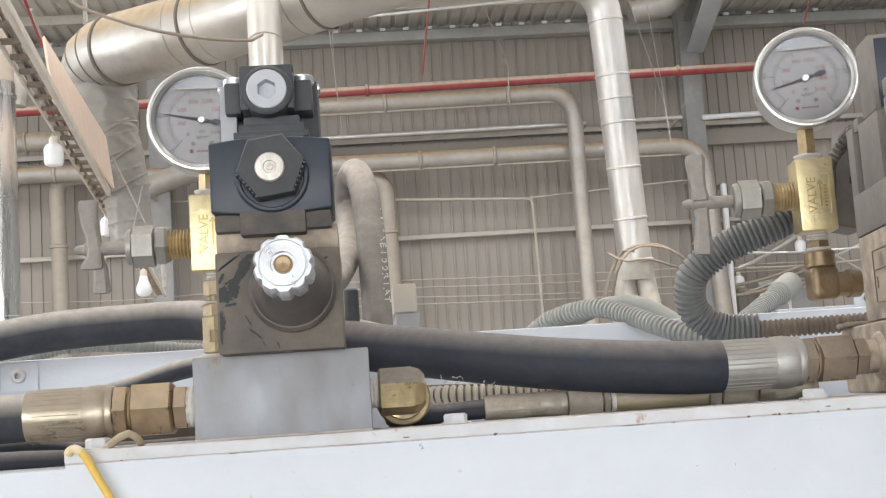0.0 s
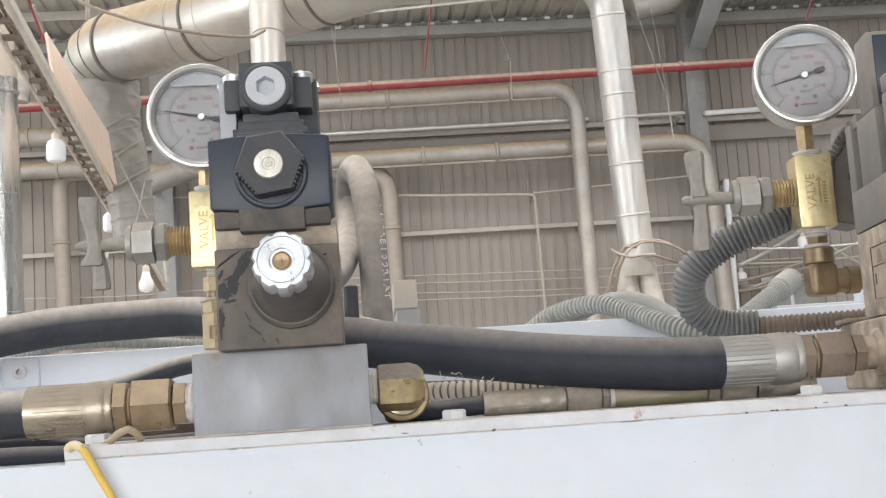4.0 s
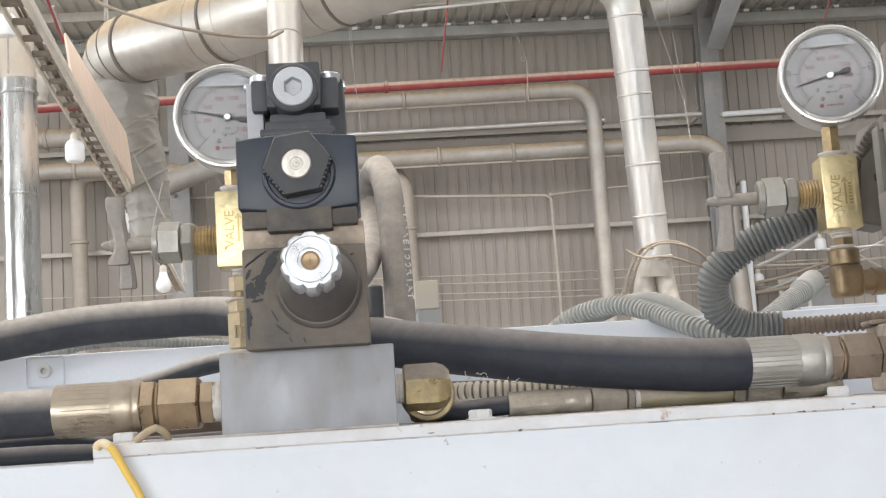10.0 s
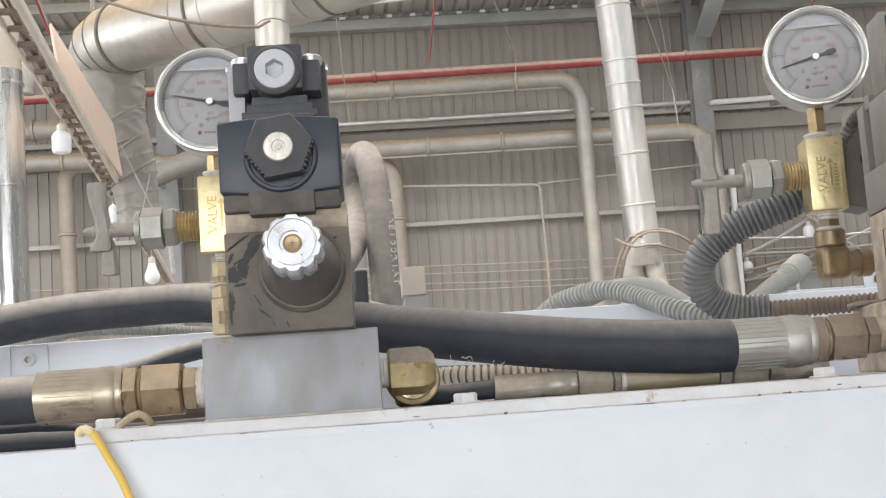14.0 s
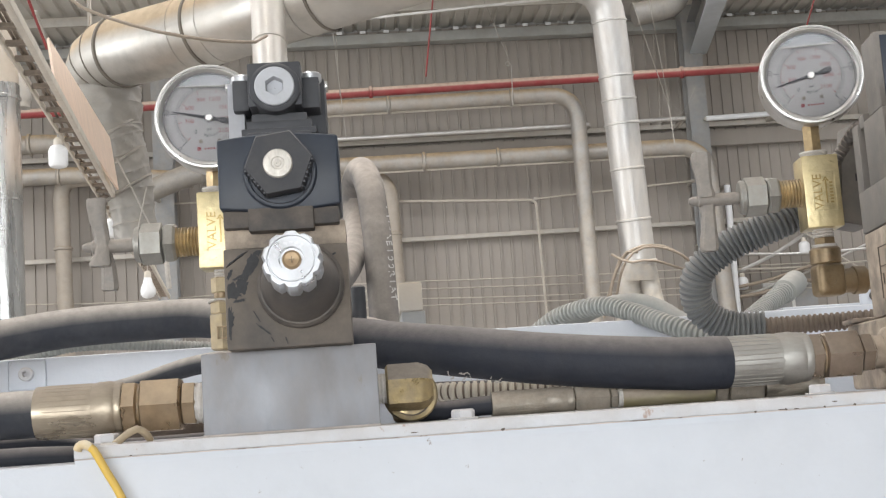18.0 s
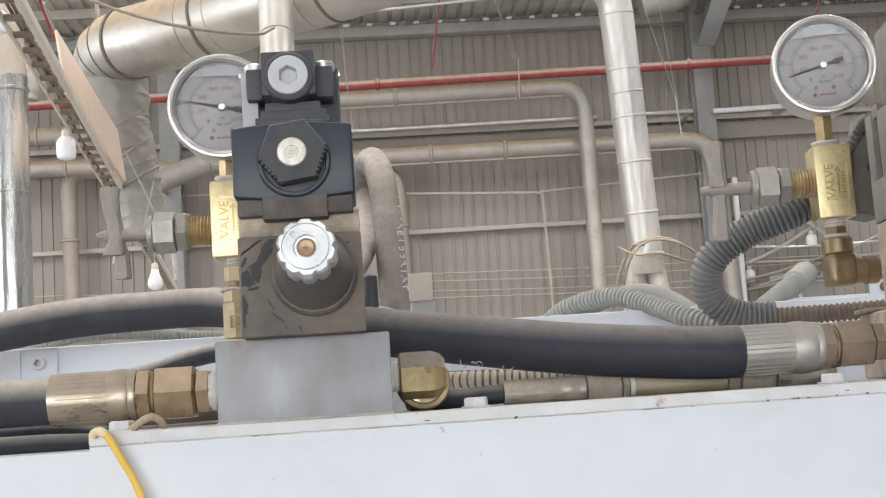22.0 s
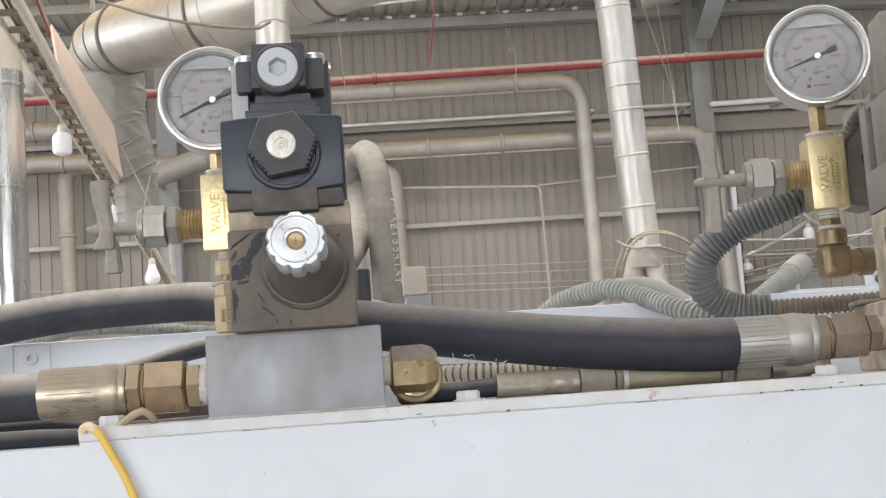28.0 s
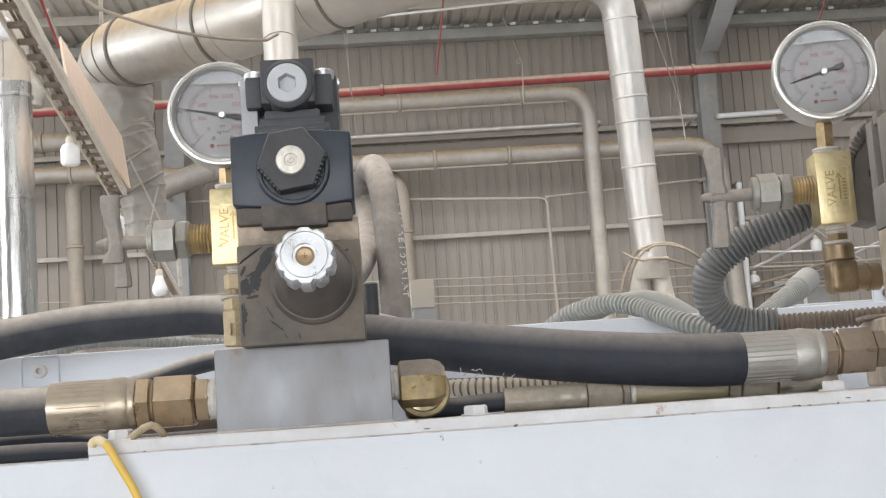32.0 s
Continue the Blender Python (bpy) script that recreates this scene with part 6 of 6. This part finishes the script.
    me = link_mesh("needle", nb, INK_BLACK)
    needle = new("needle", me)
    needle.parent = g
    BASE[needle] = hub
    tagged(needle, "black gauge needle")
    h = lathe(hub + Vector((0, 0.0008, 0)), (0, -1, 0), [(0, GR * 0.07), (0.0016, GR * 0.07), (0.0022, GR * 0.05)], 20)
    part("needle_hub", h, BEZEL, g)
    return g


def needle_valve(name, hub, stem, wing_turn, label, near_up=False, low=0):
    """The brass needle valve below a gauge: nipple, body, bonnet to the left, winged handle."""
    hub = Vector(hub)
    u = 0.000362
    bx, by = hub.x + 5 * u, hub.y + 0.014
    z = lambda down: hub.z - down * u
    v = thing(name, (bx, by, z(300)), label, "needle valve", "needle valves")
    part("nipple", hexnut((bx - 2 * u, by, z(128 + low)), (bx - 2 * u, by, z(88)), 17 * u, 0.3, 0.05), THREAD, v)
    part("thread_tape", threaded((bx - 2 * u, by, z(136 + low)), (bx - 2 * u, by, z(120 + low)), 26 * u, 0.0024, 0.0014), TAPE, v)
    body = part("valve_block", box((bx - 34 * u, by - 0.0125, z(266 + low)), (bx + 33 * u, by + 0.0125, z(131 + low)), 0.0014), BRASS, v, "bright rough-cast brass valve block")
    fr = bmesh.new()
    fy = by - 0.0127
    for a, b, c, d in ((-19, 24, 160, 162.5), (-19, 24, 233, 235.5), (-19, -16.5, 160, 235), (21.5, 24, 160, 235)):
        add_box(fr, (bx + a * u, fy, z(d + low)), (bx + b * u, fy + 0.0005, z(c + low)))
    part("raised_frame", fr, BRASS, body)
    wd = words("VALVE", 23 * u, 0.0004)
    bmesh.ops.transform(wd, matrix=Matrix.Translation((bx - 9 * u, fy + 0.0001, z(200 + low))) @ pose(0, 0, 0, 0, -90, 0), verts=wd.verts)
    part("lettering", wd, BRASS_DARK, body)
    arrow = bmesh.new()
    add_box(arrow, (bx + 4.5 * u, fy, z(222 + low)), (bx + 7.5 * u, fy + 0.0005, z(178 + low)))
    for s_ in (-1, 1):
        add_box(arrow, (-1.2 * u, 0, -9 * u), (1.2 * u, 0.0005, 1 * u), 0, Matrix.Translation((bx + 6 * u, fy, z(174 + low))) @ pose(0, 0, 0, 0, s_ * 35, 0))
    part("flow_arrow", arrow, BRASS_DARK, body)
    for k in range(7):
        part("print_bar", box((bx + 12 * u, fy + 0.0001, z(186 + low + k * 6)), (bx + 18 * u, fy + 0.0005, z(182.5 + low + k * 6))), BRASS_DARK, body)
    az = z(213)
    x1 = bx - 34 * u
    part("bonnet_thread", threaded((x1 - 41 * u, by, az), (x1 + 0.0005, by, az), 27 * u, 0.0021, 0.0009), THREAD, v)
    part("lock_nut", hexnut((x1 - 63 * u, by, az), (x1 - 41 * u, by, az), 37 * u, 0.2, 0.12), GREYNUT, v)
    part("gland_nut", hexnut((x1 - 104 * u, by, az), (x1 - 64 * u, by, az), 37 * u, 0.6, 0.07), GREYNUT, v)
    part("gland_ring", lathe((x1 - 103.5 * u, by, az), (-1, 0, 0), [(0, 32 * u), (7 * u, 32 * u), (10 * u, 29 * u), (10 * u, 14 * u)], 28), GREYNUT, v)
    x2 = x1 - 113 * u
    st = part("stem", rod((x2 - stem * u, by, az), (x2 + 0.0005, by, az), 12 * u, 16, 0.0008), CAST, v)
    # winged handle: two curved lobes on a hub
    hx = x2 - (stem - 16) * u
    wb = bmesh.new()
    # each lobe: height, sideways set, half width, set in depth
    lobes = ([(-36, -2, 20, -8), (-30, -1, 22, -8), (-14, 3, 15, -6), (0, 4, 15, -4), (20, 2, 15, -5), (46, -3, 17, -7), (70, -5, 19, -8), (82, -4, 20, -8), (85, -4, 17, -8)], [(-77, 10, 15, 10), (-73, 10, 18, 10), (-60, 11, 16, 9), (-30, 10, 14, 6), (-8, 5, 12, 2)]) if near_up else (
        [(4, 1, 15, -5), (10, 1, 17, -5), (24, 0, 14, -5), (46, -1, 15, -4), (68, -2, 18, -3), (84, -2, 19, -3), (90, -2, 16, -3)], [(-96, -1, 15, 4), (-90, -1, 18, 4), (-74, 0, 17, 4), (-50, 2, 14, 4), (-24, 3, 13, 5), (-6, 2, 16, 5), (8, 1, 14, 5)],)
    for prof in lobes:
        rings = []
        for zz, cx, w, dy in prof:
            wy = 10 if near_up else 12 if abs(zz) < 30 else 14
            rings.append([wb.verts.new(Vector((cx * u + sx * w * (0.84 if near_up else 0.95) * u, (dy + sy * wy) * u, zz * u))) for sx, sy in ((-1, -0.6), (-0.6, -1), (0.6, -1), (1, -0.6), (1, 0.6), (0.6, 1), (-0.6, 1), (-1, 0.6))])
        for p, q in zip(rings, rings[1:]):
            for i in range(8):
                wb.faces.new((p[i], p[(i + 1) % 8], q[(i + 1) % 8], q[i]))
        wb.faces.new(list(reversed(rings[0])))
        wb.faces.new(rings[-1])
    bmesh.ops.transform(wb, matrix=Matrix.Translation((hx, by, az)) @ pose(0, 0, 0, wing_turn, 0, 0), verts=wb.verts)
    w_ = part("wing_handle", wb, CAST, v, "dusty cast wing handle")
    part("handle_pin", lathe((hx - 10 * u, by, az), (-1, 0, 0), [(0, 9 * u), (14 * u, 9 * u), (22 * u, 5 * u)], 12), CAST, w_)
    return v


BUBBLE = material("air_bubble", (0.62, 0.66, 0.72), 0.12, vary=0.1, scale=60, bump=0)
BUBBLE.node_tree.nodes["Principled BSDF"].inputs["Alpha"].default_value = 0.11
BRASS_DARK = material("brass_lettering", (0.4, 0.29, 0.12), 0.4, 0.9, vary=0.15, scale=80, bump=0.1)
THREAD = material("dirty_brass_thread", (0.48, 0.36, 0.2), 0.3, 0.9, vary=0.3, scale=70, bump=0.1, dust=0.6, dust_colour=(0.2, 0.15, 0.1), dust_low=0.35, dust_from=0.3)
HUB_R, HUB_L = (0.3099, 0.78, 1.904), (-0.09, 0.768, 1.8935)
gauge_r = gauge(HUB_R)
gauge_l = copy_thing(gauge_r, pose(*HUB_L, 0, 0, 3))
gauge_r.rotation_euler = (0, 0, radians(-12))
valve_r = needle_valve("needle_valve", HUB_R, 78, 0, "brass needle valve under the gauge, handle unscrewed", low=18)
needle_valve("needle_valve", HUB_L, 76, 0, "brass needle valve under the gauge beside the black coil", True)
valve_r.rotation_euler = (0, 0, radians(-7))
# below the right valve: tape, nipple and elbow
ua = 0.000362
ex, ez, ey = HUB_R[0] + 5 * ua, HUB_R[2], HUB_R[1] + 0.014
ELBOW_BRASS = material("worn_elbow_brass", (0.27, 0.195, 0.11), 0.34, 0.85, vary=0.28, scale=60, bump=0.2, bump_scale=300, dust=0.55, dust_colour=(0.27, 0.215, 0.155), dust_low=0.3, dust_from=0.35, spots=0.25, spot_colour=(0.12, 0.085, 0.05), spot_scale=80)
el = thing("brass_elbow", (ex, ey, ez - 390 * ua), "dull brass elbow under the needle valve", "elbow", "brass fittings")
part("thread_tape", threaded((ex, ey, ez - 300 * ua), (ex, ey, ez - 283 * ua), 20 * ua, 0.002, 0.0009), TAPE, el)
part("nipple", hexnut((ex + 0.0004, ey, ez - 316 * ua), (ex + 0.0004, ey, ez - 299 * ua), 20 * ua, 0.2, 0.1), ELBOW_BRASS, el)
part("thread_tape", threaded((ex, ey, ez - 325 * ua), (ex, ey, ez - 313 * ua), 23.5 * ua, 0.002, 0.0008), TAPE, el)
part("collar", lathe((ex, ey, ez - 350 * ua), (0, 0, 1), [(0, 25 * ua), (3 * ua, 28 * ua), (27 * ua, 28 * ua), (31 * ua, 25 * ua)], 28), ELBOW_BRASS, el)
ebm = bmesh.new()
add_box(ebm, (ex - 26 * ua, ey - 24 * ua, ez - 409 * ua), (ex + 27 * ua, ey + 24 * ua, ez - 349 * ua), 0.0045, seg=4)
part("elbow_body", ebm, ELBOW_BRASS, el)
part("elbow_arm", lathe((ex + 24 * ua, ey, ez - 382 * ua), (1, 0, 0), [(0, 22 * ua), (22 * ua, 23 * ua), (23 * ua, 26 * ua), (44 * ua, 26 * ua), (46 * ua, 24 * ua), (47 * ua, 19 * ua), (140 * ua, 19 * ua)], 28), ELBOW_BRASS, el)
part("maker_ring", lathe((ex - 2 * ua, ey - 23.5 * ua, ez - 382 * ua), (0, -1, 0), [(0, 11 * ua), (0.0006, 11 * ua), (0.0006, 8 * ua), (0.0001, 8 * ua)], 16), ELBOW_BRASS, el)
# below the left valve
fx, fy_, fz = HUB_L[0] + 5 * ua, HUB_L[1] + 0.014, HUB_L[2]
fl = thing("brass_fitting", (fx, fy_, DECK), "plain brass fitting under the needle valve", "fitting", "brass fittings")
part("thread_tape", threaded((fx, fy_, fz - 284 * ua), (fx, fy_, fz - 266 * ua), 13 * ua, 0.002, 0.0007), TAPE, fl)
part("nipple", hexnut((fx, fy_, fz - 308 * ua), (fx, fy_, fz - 280 * ua), 19 * ua, 0.1, 0.1), BRASS_DUSTY, fl)
part("neck", rod((fx, fy_, fz - 326 * ua), (fx, fy_, fz - 307 * ua), 15 * ua, 18), OLDBRASS, fl, "dull threaded neck")
part("lock_nut", hexnut((fx, fy_, fz - 346 * ua), (fx, fy_, fz - 322 * ua), 22 * ua, 0.35, 0.14), BRASS_DUSTY, fl)
hb_ = part("hex_body", hexnut((fx, fy_, fz - 408 * ua), (fx, fy_, fz - 345 * ua), 25 * ua, 0.52, 0.08), BRASS_DUSTY, fl)
mark_ = bmesh.new()
for a_, b_, c_, d_ in ((-9, 11, 368, 370), (-9, 11, 388, 390), (-9, -7, 369, 389), (9, 11, 369, 389), (0, 1.5, 369, 389)):
    add_box(mark_, (fx + a_ * ua, fy_ - 25 * ua, fz - d_ * ua), (fx + b_ * ua, fy_ - 20 * ua, fz - c_ * ua))
part("raised_mark", mark_, OLDBRASS, hb_)
part("twine", sweep([(fx + 25 * ua * math.cos(k * 0.9), fy_ + 25 * ua * math.sin(k * 0.9), fz - (322 + 2.2 * math.sin(k * 2.0)) * ua) for k in range(15)], 0.0006, 0.002, 6), ROPE, fl, "bit of pale twine")
part("elbow_arm", tube([(fx + 0.002, fy_, fz - 380 * ua), (fx + 0.036, fy_, fz - 380 * ua), (fx + 0.036, fy_, DECK)], 14 * ua, 0.01, 16), OLDBRASS, fl, "brass arm bent down to the deck")

# ---- the valve at the right edge ----
# the station at this end is turned a little; e runs into it, a along its side, both from the hose port
PORT = Vector((0.3058, 0.70, 0.0))
TURN = Matrix.Translation(PORT) @ pose(0, 0, 0, 0, 0, -8.4)


def rv_box(name, e0, e1, a0, a1, z0, z1, bevel, mat, parent, label="", seg=2):
    return part(name, box((e0, a0, z0), (e1, a1, z1), bevel, TURN, seg), mat, parent, label)


sub = thing("valve_subplate", TURN @ Vector((0.05, 0.0, PLATE)), "dust-caked tan subplate under the valve", "valve base")
rv_box("foot_block", 0.0, 0.12, -0.08, 0.0905, PLATE, 1.7355, 0.003, TAN, sub, "", 3)
part("port_ring", lathe(TURN @ Vector((0.001, 0.0, RZ)), TURN.to_3x3() @ Vector((-1, 0, 0)), [(0, 0.0143), (0.0025, 0.014), (0.004, 0.0123), (0.0045, 0.0101)], 28), TAN, sub, "dust-caked port ring")
rv_box("edge_lug", -0.003, 0.05, 0.06, 0.0895, 1.7357, 1.7385, 0.001, TAN, sub)
rv = thing("directional_valve", TURN @ Vector((0.03, -0.03, 1.736)), "dust-caked directional valve at the end of the hose", "valve")
rv_box("valve_block", 0.0, 0.09, -0.085, 0.0225, 1.7358, 1.7868, 0.0012, TAN, rv, "tan dust-covered valve block")
rv_box("seam_plate", 0.0015, 0.088, -0.084, 0.0215, 1.7868, 1.7874, 0.0002, INK_BLACK, rv)
tp = rv_box("type_plate", -0.0006, 0.0002, -0.058, -0.0075, 1.7455, 1.7757, 0.0003, TAN_PLATE, rv, "dusty tan type plate")
rv_box("plate_panel", -0.0010, -0.0005, -0.052, -0.020, 1.7655, 1.7735, 0.0002, TAN, tp)
for a0, a1, z0, z1 in ((-0.0085, -0.0080, 1.7456, 1.7756), (-0.0575, -0.0085, 1.7752, 1.7757), (-0.0575, -0.0085, 1.7640, 1.7644), (-0.014, -0.0132, 1.7535, 1.7600), (-0.046, -0.0455, 1.7470, 1.7620)):
    rv_box("print_bar", -0.0012, -0.0005, a0, a1, z0, z1, 0, INK_BROWN, tp)
cb = rv_box("coil_box", 0.0, 0.085, -0.09, 0.0245, 1.7875, 1.8130, 0.0012, VALVE_GREY, rv, "dust-grey finned coil box")
rv_box("coil_core", 0.005, 0.08, -0.085, 0.0225, 1.8128, 1.8495, 0.001, VALVE_GREY, cb)
for a0, a1, zt in ((0.0102, 0.0236, 1.8535), (-0.0457, -0.0036, 1.8517), (-0.076, -0.0608, 1.8545), (-0.09, -0.0772, 1.8545)):
    rv_box("fin", 0.0, 0.012, a0, a1, 1.8125, zt, 0.0008, VALVE_GREY, cb)
rv_box("clip_lug", -0.0005, 0.01, -0.074, -0.063, 1.8546, 1.8640, 0.0012, VALVE_GREY, cb)
rv_box("clip_lug", 0.001, 0.008, -0.002, 0.009, 1.8496, 1.8575, 0.0006, VALVE_GREY, cb)
cap_ = rv_box("coil_cap", 0.0, 0.07, -0.0445, -0.0165, 1.8518, 1.8955, 0.0014, VALVE_GREY, rv, "dusty cap of the coil")
rv_box("cap_face", 0.0032, 0.066, -0.0452, -0.0443, 1.8530, 1.8930, 0.0003, BLACK, cap_, "black front of the cap")
plug_line = ((0.3315, 1.8504), (0.3415, 1.8589), (0.3437, 1.8753), (0.3563, 1.8750), (0.3487, 1.8019), (0.3270, 1.8067))
pb = bmesh.new()
near = [pb.verts.new((x, 0.80, z)) for x, z in plug_line]
far = [pb.verts.new((x, 0.83, z)) for x, z in plug_line]
pb.faces.new(near)
pb.faces.new(list(reversed(far)))
for k in range(6):
    pb.faces.new((near[k], far[k], far[(k + 1) % 6], near[(k + 1) % 6]))
bmesh.ops.recalc_face_normals(pb, faces=pb.faces)
bmesh.ops.bevel(pb, geom=list(pb.edges), offset=0.0012, segments=2, affect="EDGES")
sb_ = part("plug_box", pb, VALVE_GREY, rv, "dusty plug box with a cut corner")
part("plug_arm", box((0.352, 0.7255, 1.8059), (0.38, 0.7995, 1.8653), 0.001), VALVE_GREY, rv)
# Solid black bar paints the dark of a slot in the plug box.
part("side_slot", box((0.3409, 0.7994, 1.8340), (0.3417, 0.8005, 1.8390)), INK_BLACK, sb_)
part("cable_gland", corrugated([(0.3255, 0.8, 1.844), (0.3322, 0.8, 1.854), (0.3372, 0.79, 1.864), (0.3391, 0.78, 1.867)], 0.0041, 0.0042, 16, 0.2), RUBBER_GREY, rv)

# ---- yellow wire over the plate edge ----
WIRE_END = material("dusty_wire_end", (0.66, 0.5, 0.26), 0.6, vary=0.15, scale=60, bump=0.05, dust=0.5, dust_colour=(0.62, 0.54, 0.42), dust_low=0.4)
yw = thing("yellow_wire", (-0.1461, 0.644, 1.69), "yellow wire hooked over the white plate edge", "wire")
part("dusty_end", sweep([(-0.1492, 0.6425, 1.6915), (-0.1485, 0.642, 1.693), (-0.1451, 0.64, 1.6942), (-0.1415, 0.6392, 1.692)], 0.0023, 0.002, 14), WIRE_END, yw, "paler dusty end of the wire")
part("yellow_sheath", sweep([(-0.1432, 0.6395, 1.6935), (-0.1398, 0.639, 1.69), (-0.1339, 0.639, 1.679), (-0.1275, 0.639, 1.667), (-0.1207, 0.639, 1.648)], 0.0021, 0.004, 14), YELLOW, yw)
part("dusty_sheath", sweep([(-0.1313, 0.648, 1.693), (-0.1272, 0.654, 1.697), (-0.122, 0.658, 1.7), (-0.1186, 0.662, 1.698), (-0.1172, 0.67, 1.694)], 0.002, 0.004, 14), BEIGE_WIRE, yw)
part("tie", box((-0.1388, 0.645, 1.691), (-0.1296, 0.652, 1.694), 0.0012), TAPE, yw)


# ---- what moves: the two gauge needles ----
def motions():
    left = [c for c in gauge_l.children if c.name.startswith("needle") and "hub" not in c.name][0]
    right = [c for c in gauge_r.children if c.name.startswith("needle") and "hub" not in c.name][0]

    def turn(deg):
        return pose(0, 0, 0, 0, -deg, 0)

    walk(left, [(t, turn(a)) for t, a in ((0, 168.5), (14.0, 168.3), (27.4, 168.5), (27.5, 169.0), (27.6, 195.0), (27.7, 214.0), (27.8, 217.0), (27.9, 209.0), (28.0, 206.5), (28.4, 205.8),
                                          (28.8, 205.0), (29.0, 200.5), (29.3, 173.5), (29.6, 158.5), (29.8, 165.0), (30.0, 170.8), (30.5, 168.0), (31.0, 168.2), (32.0, 169.0))])
    walk(right, [(t, turn(a)) for t, a in ((0, 194.0), (14.0, 193.6), (27.5, 195.0), (27.6, 196.0), (27.7, 219.5), (27.8, 217.5), (27.9, 201.5), (28.0, 199.5), (28.4, 199.3),
                                           (28.8, 198.0), (29.0, 193.8), (29.3, 193.0), (29.6, 193.6), (30.0, 193.5), (31.0, 193.3), (32.0, 194.5))])


motions()
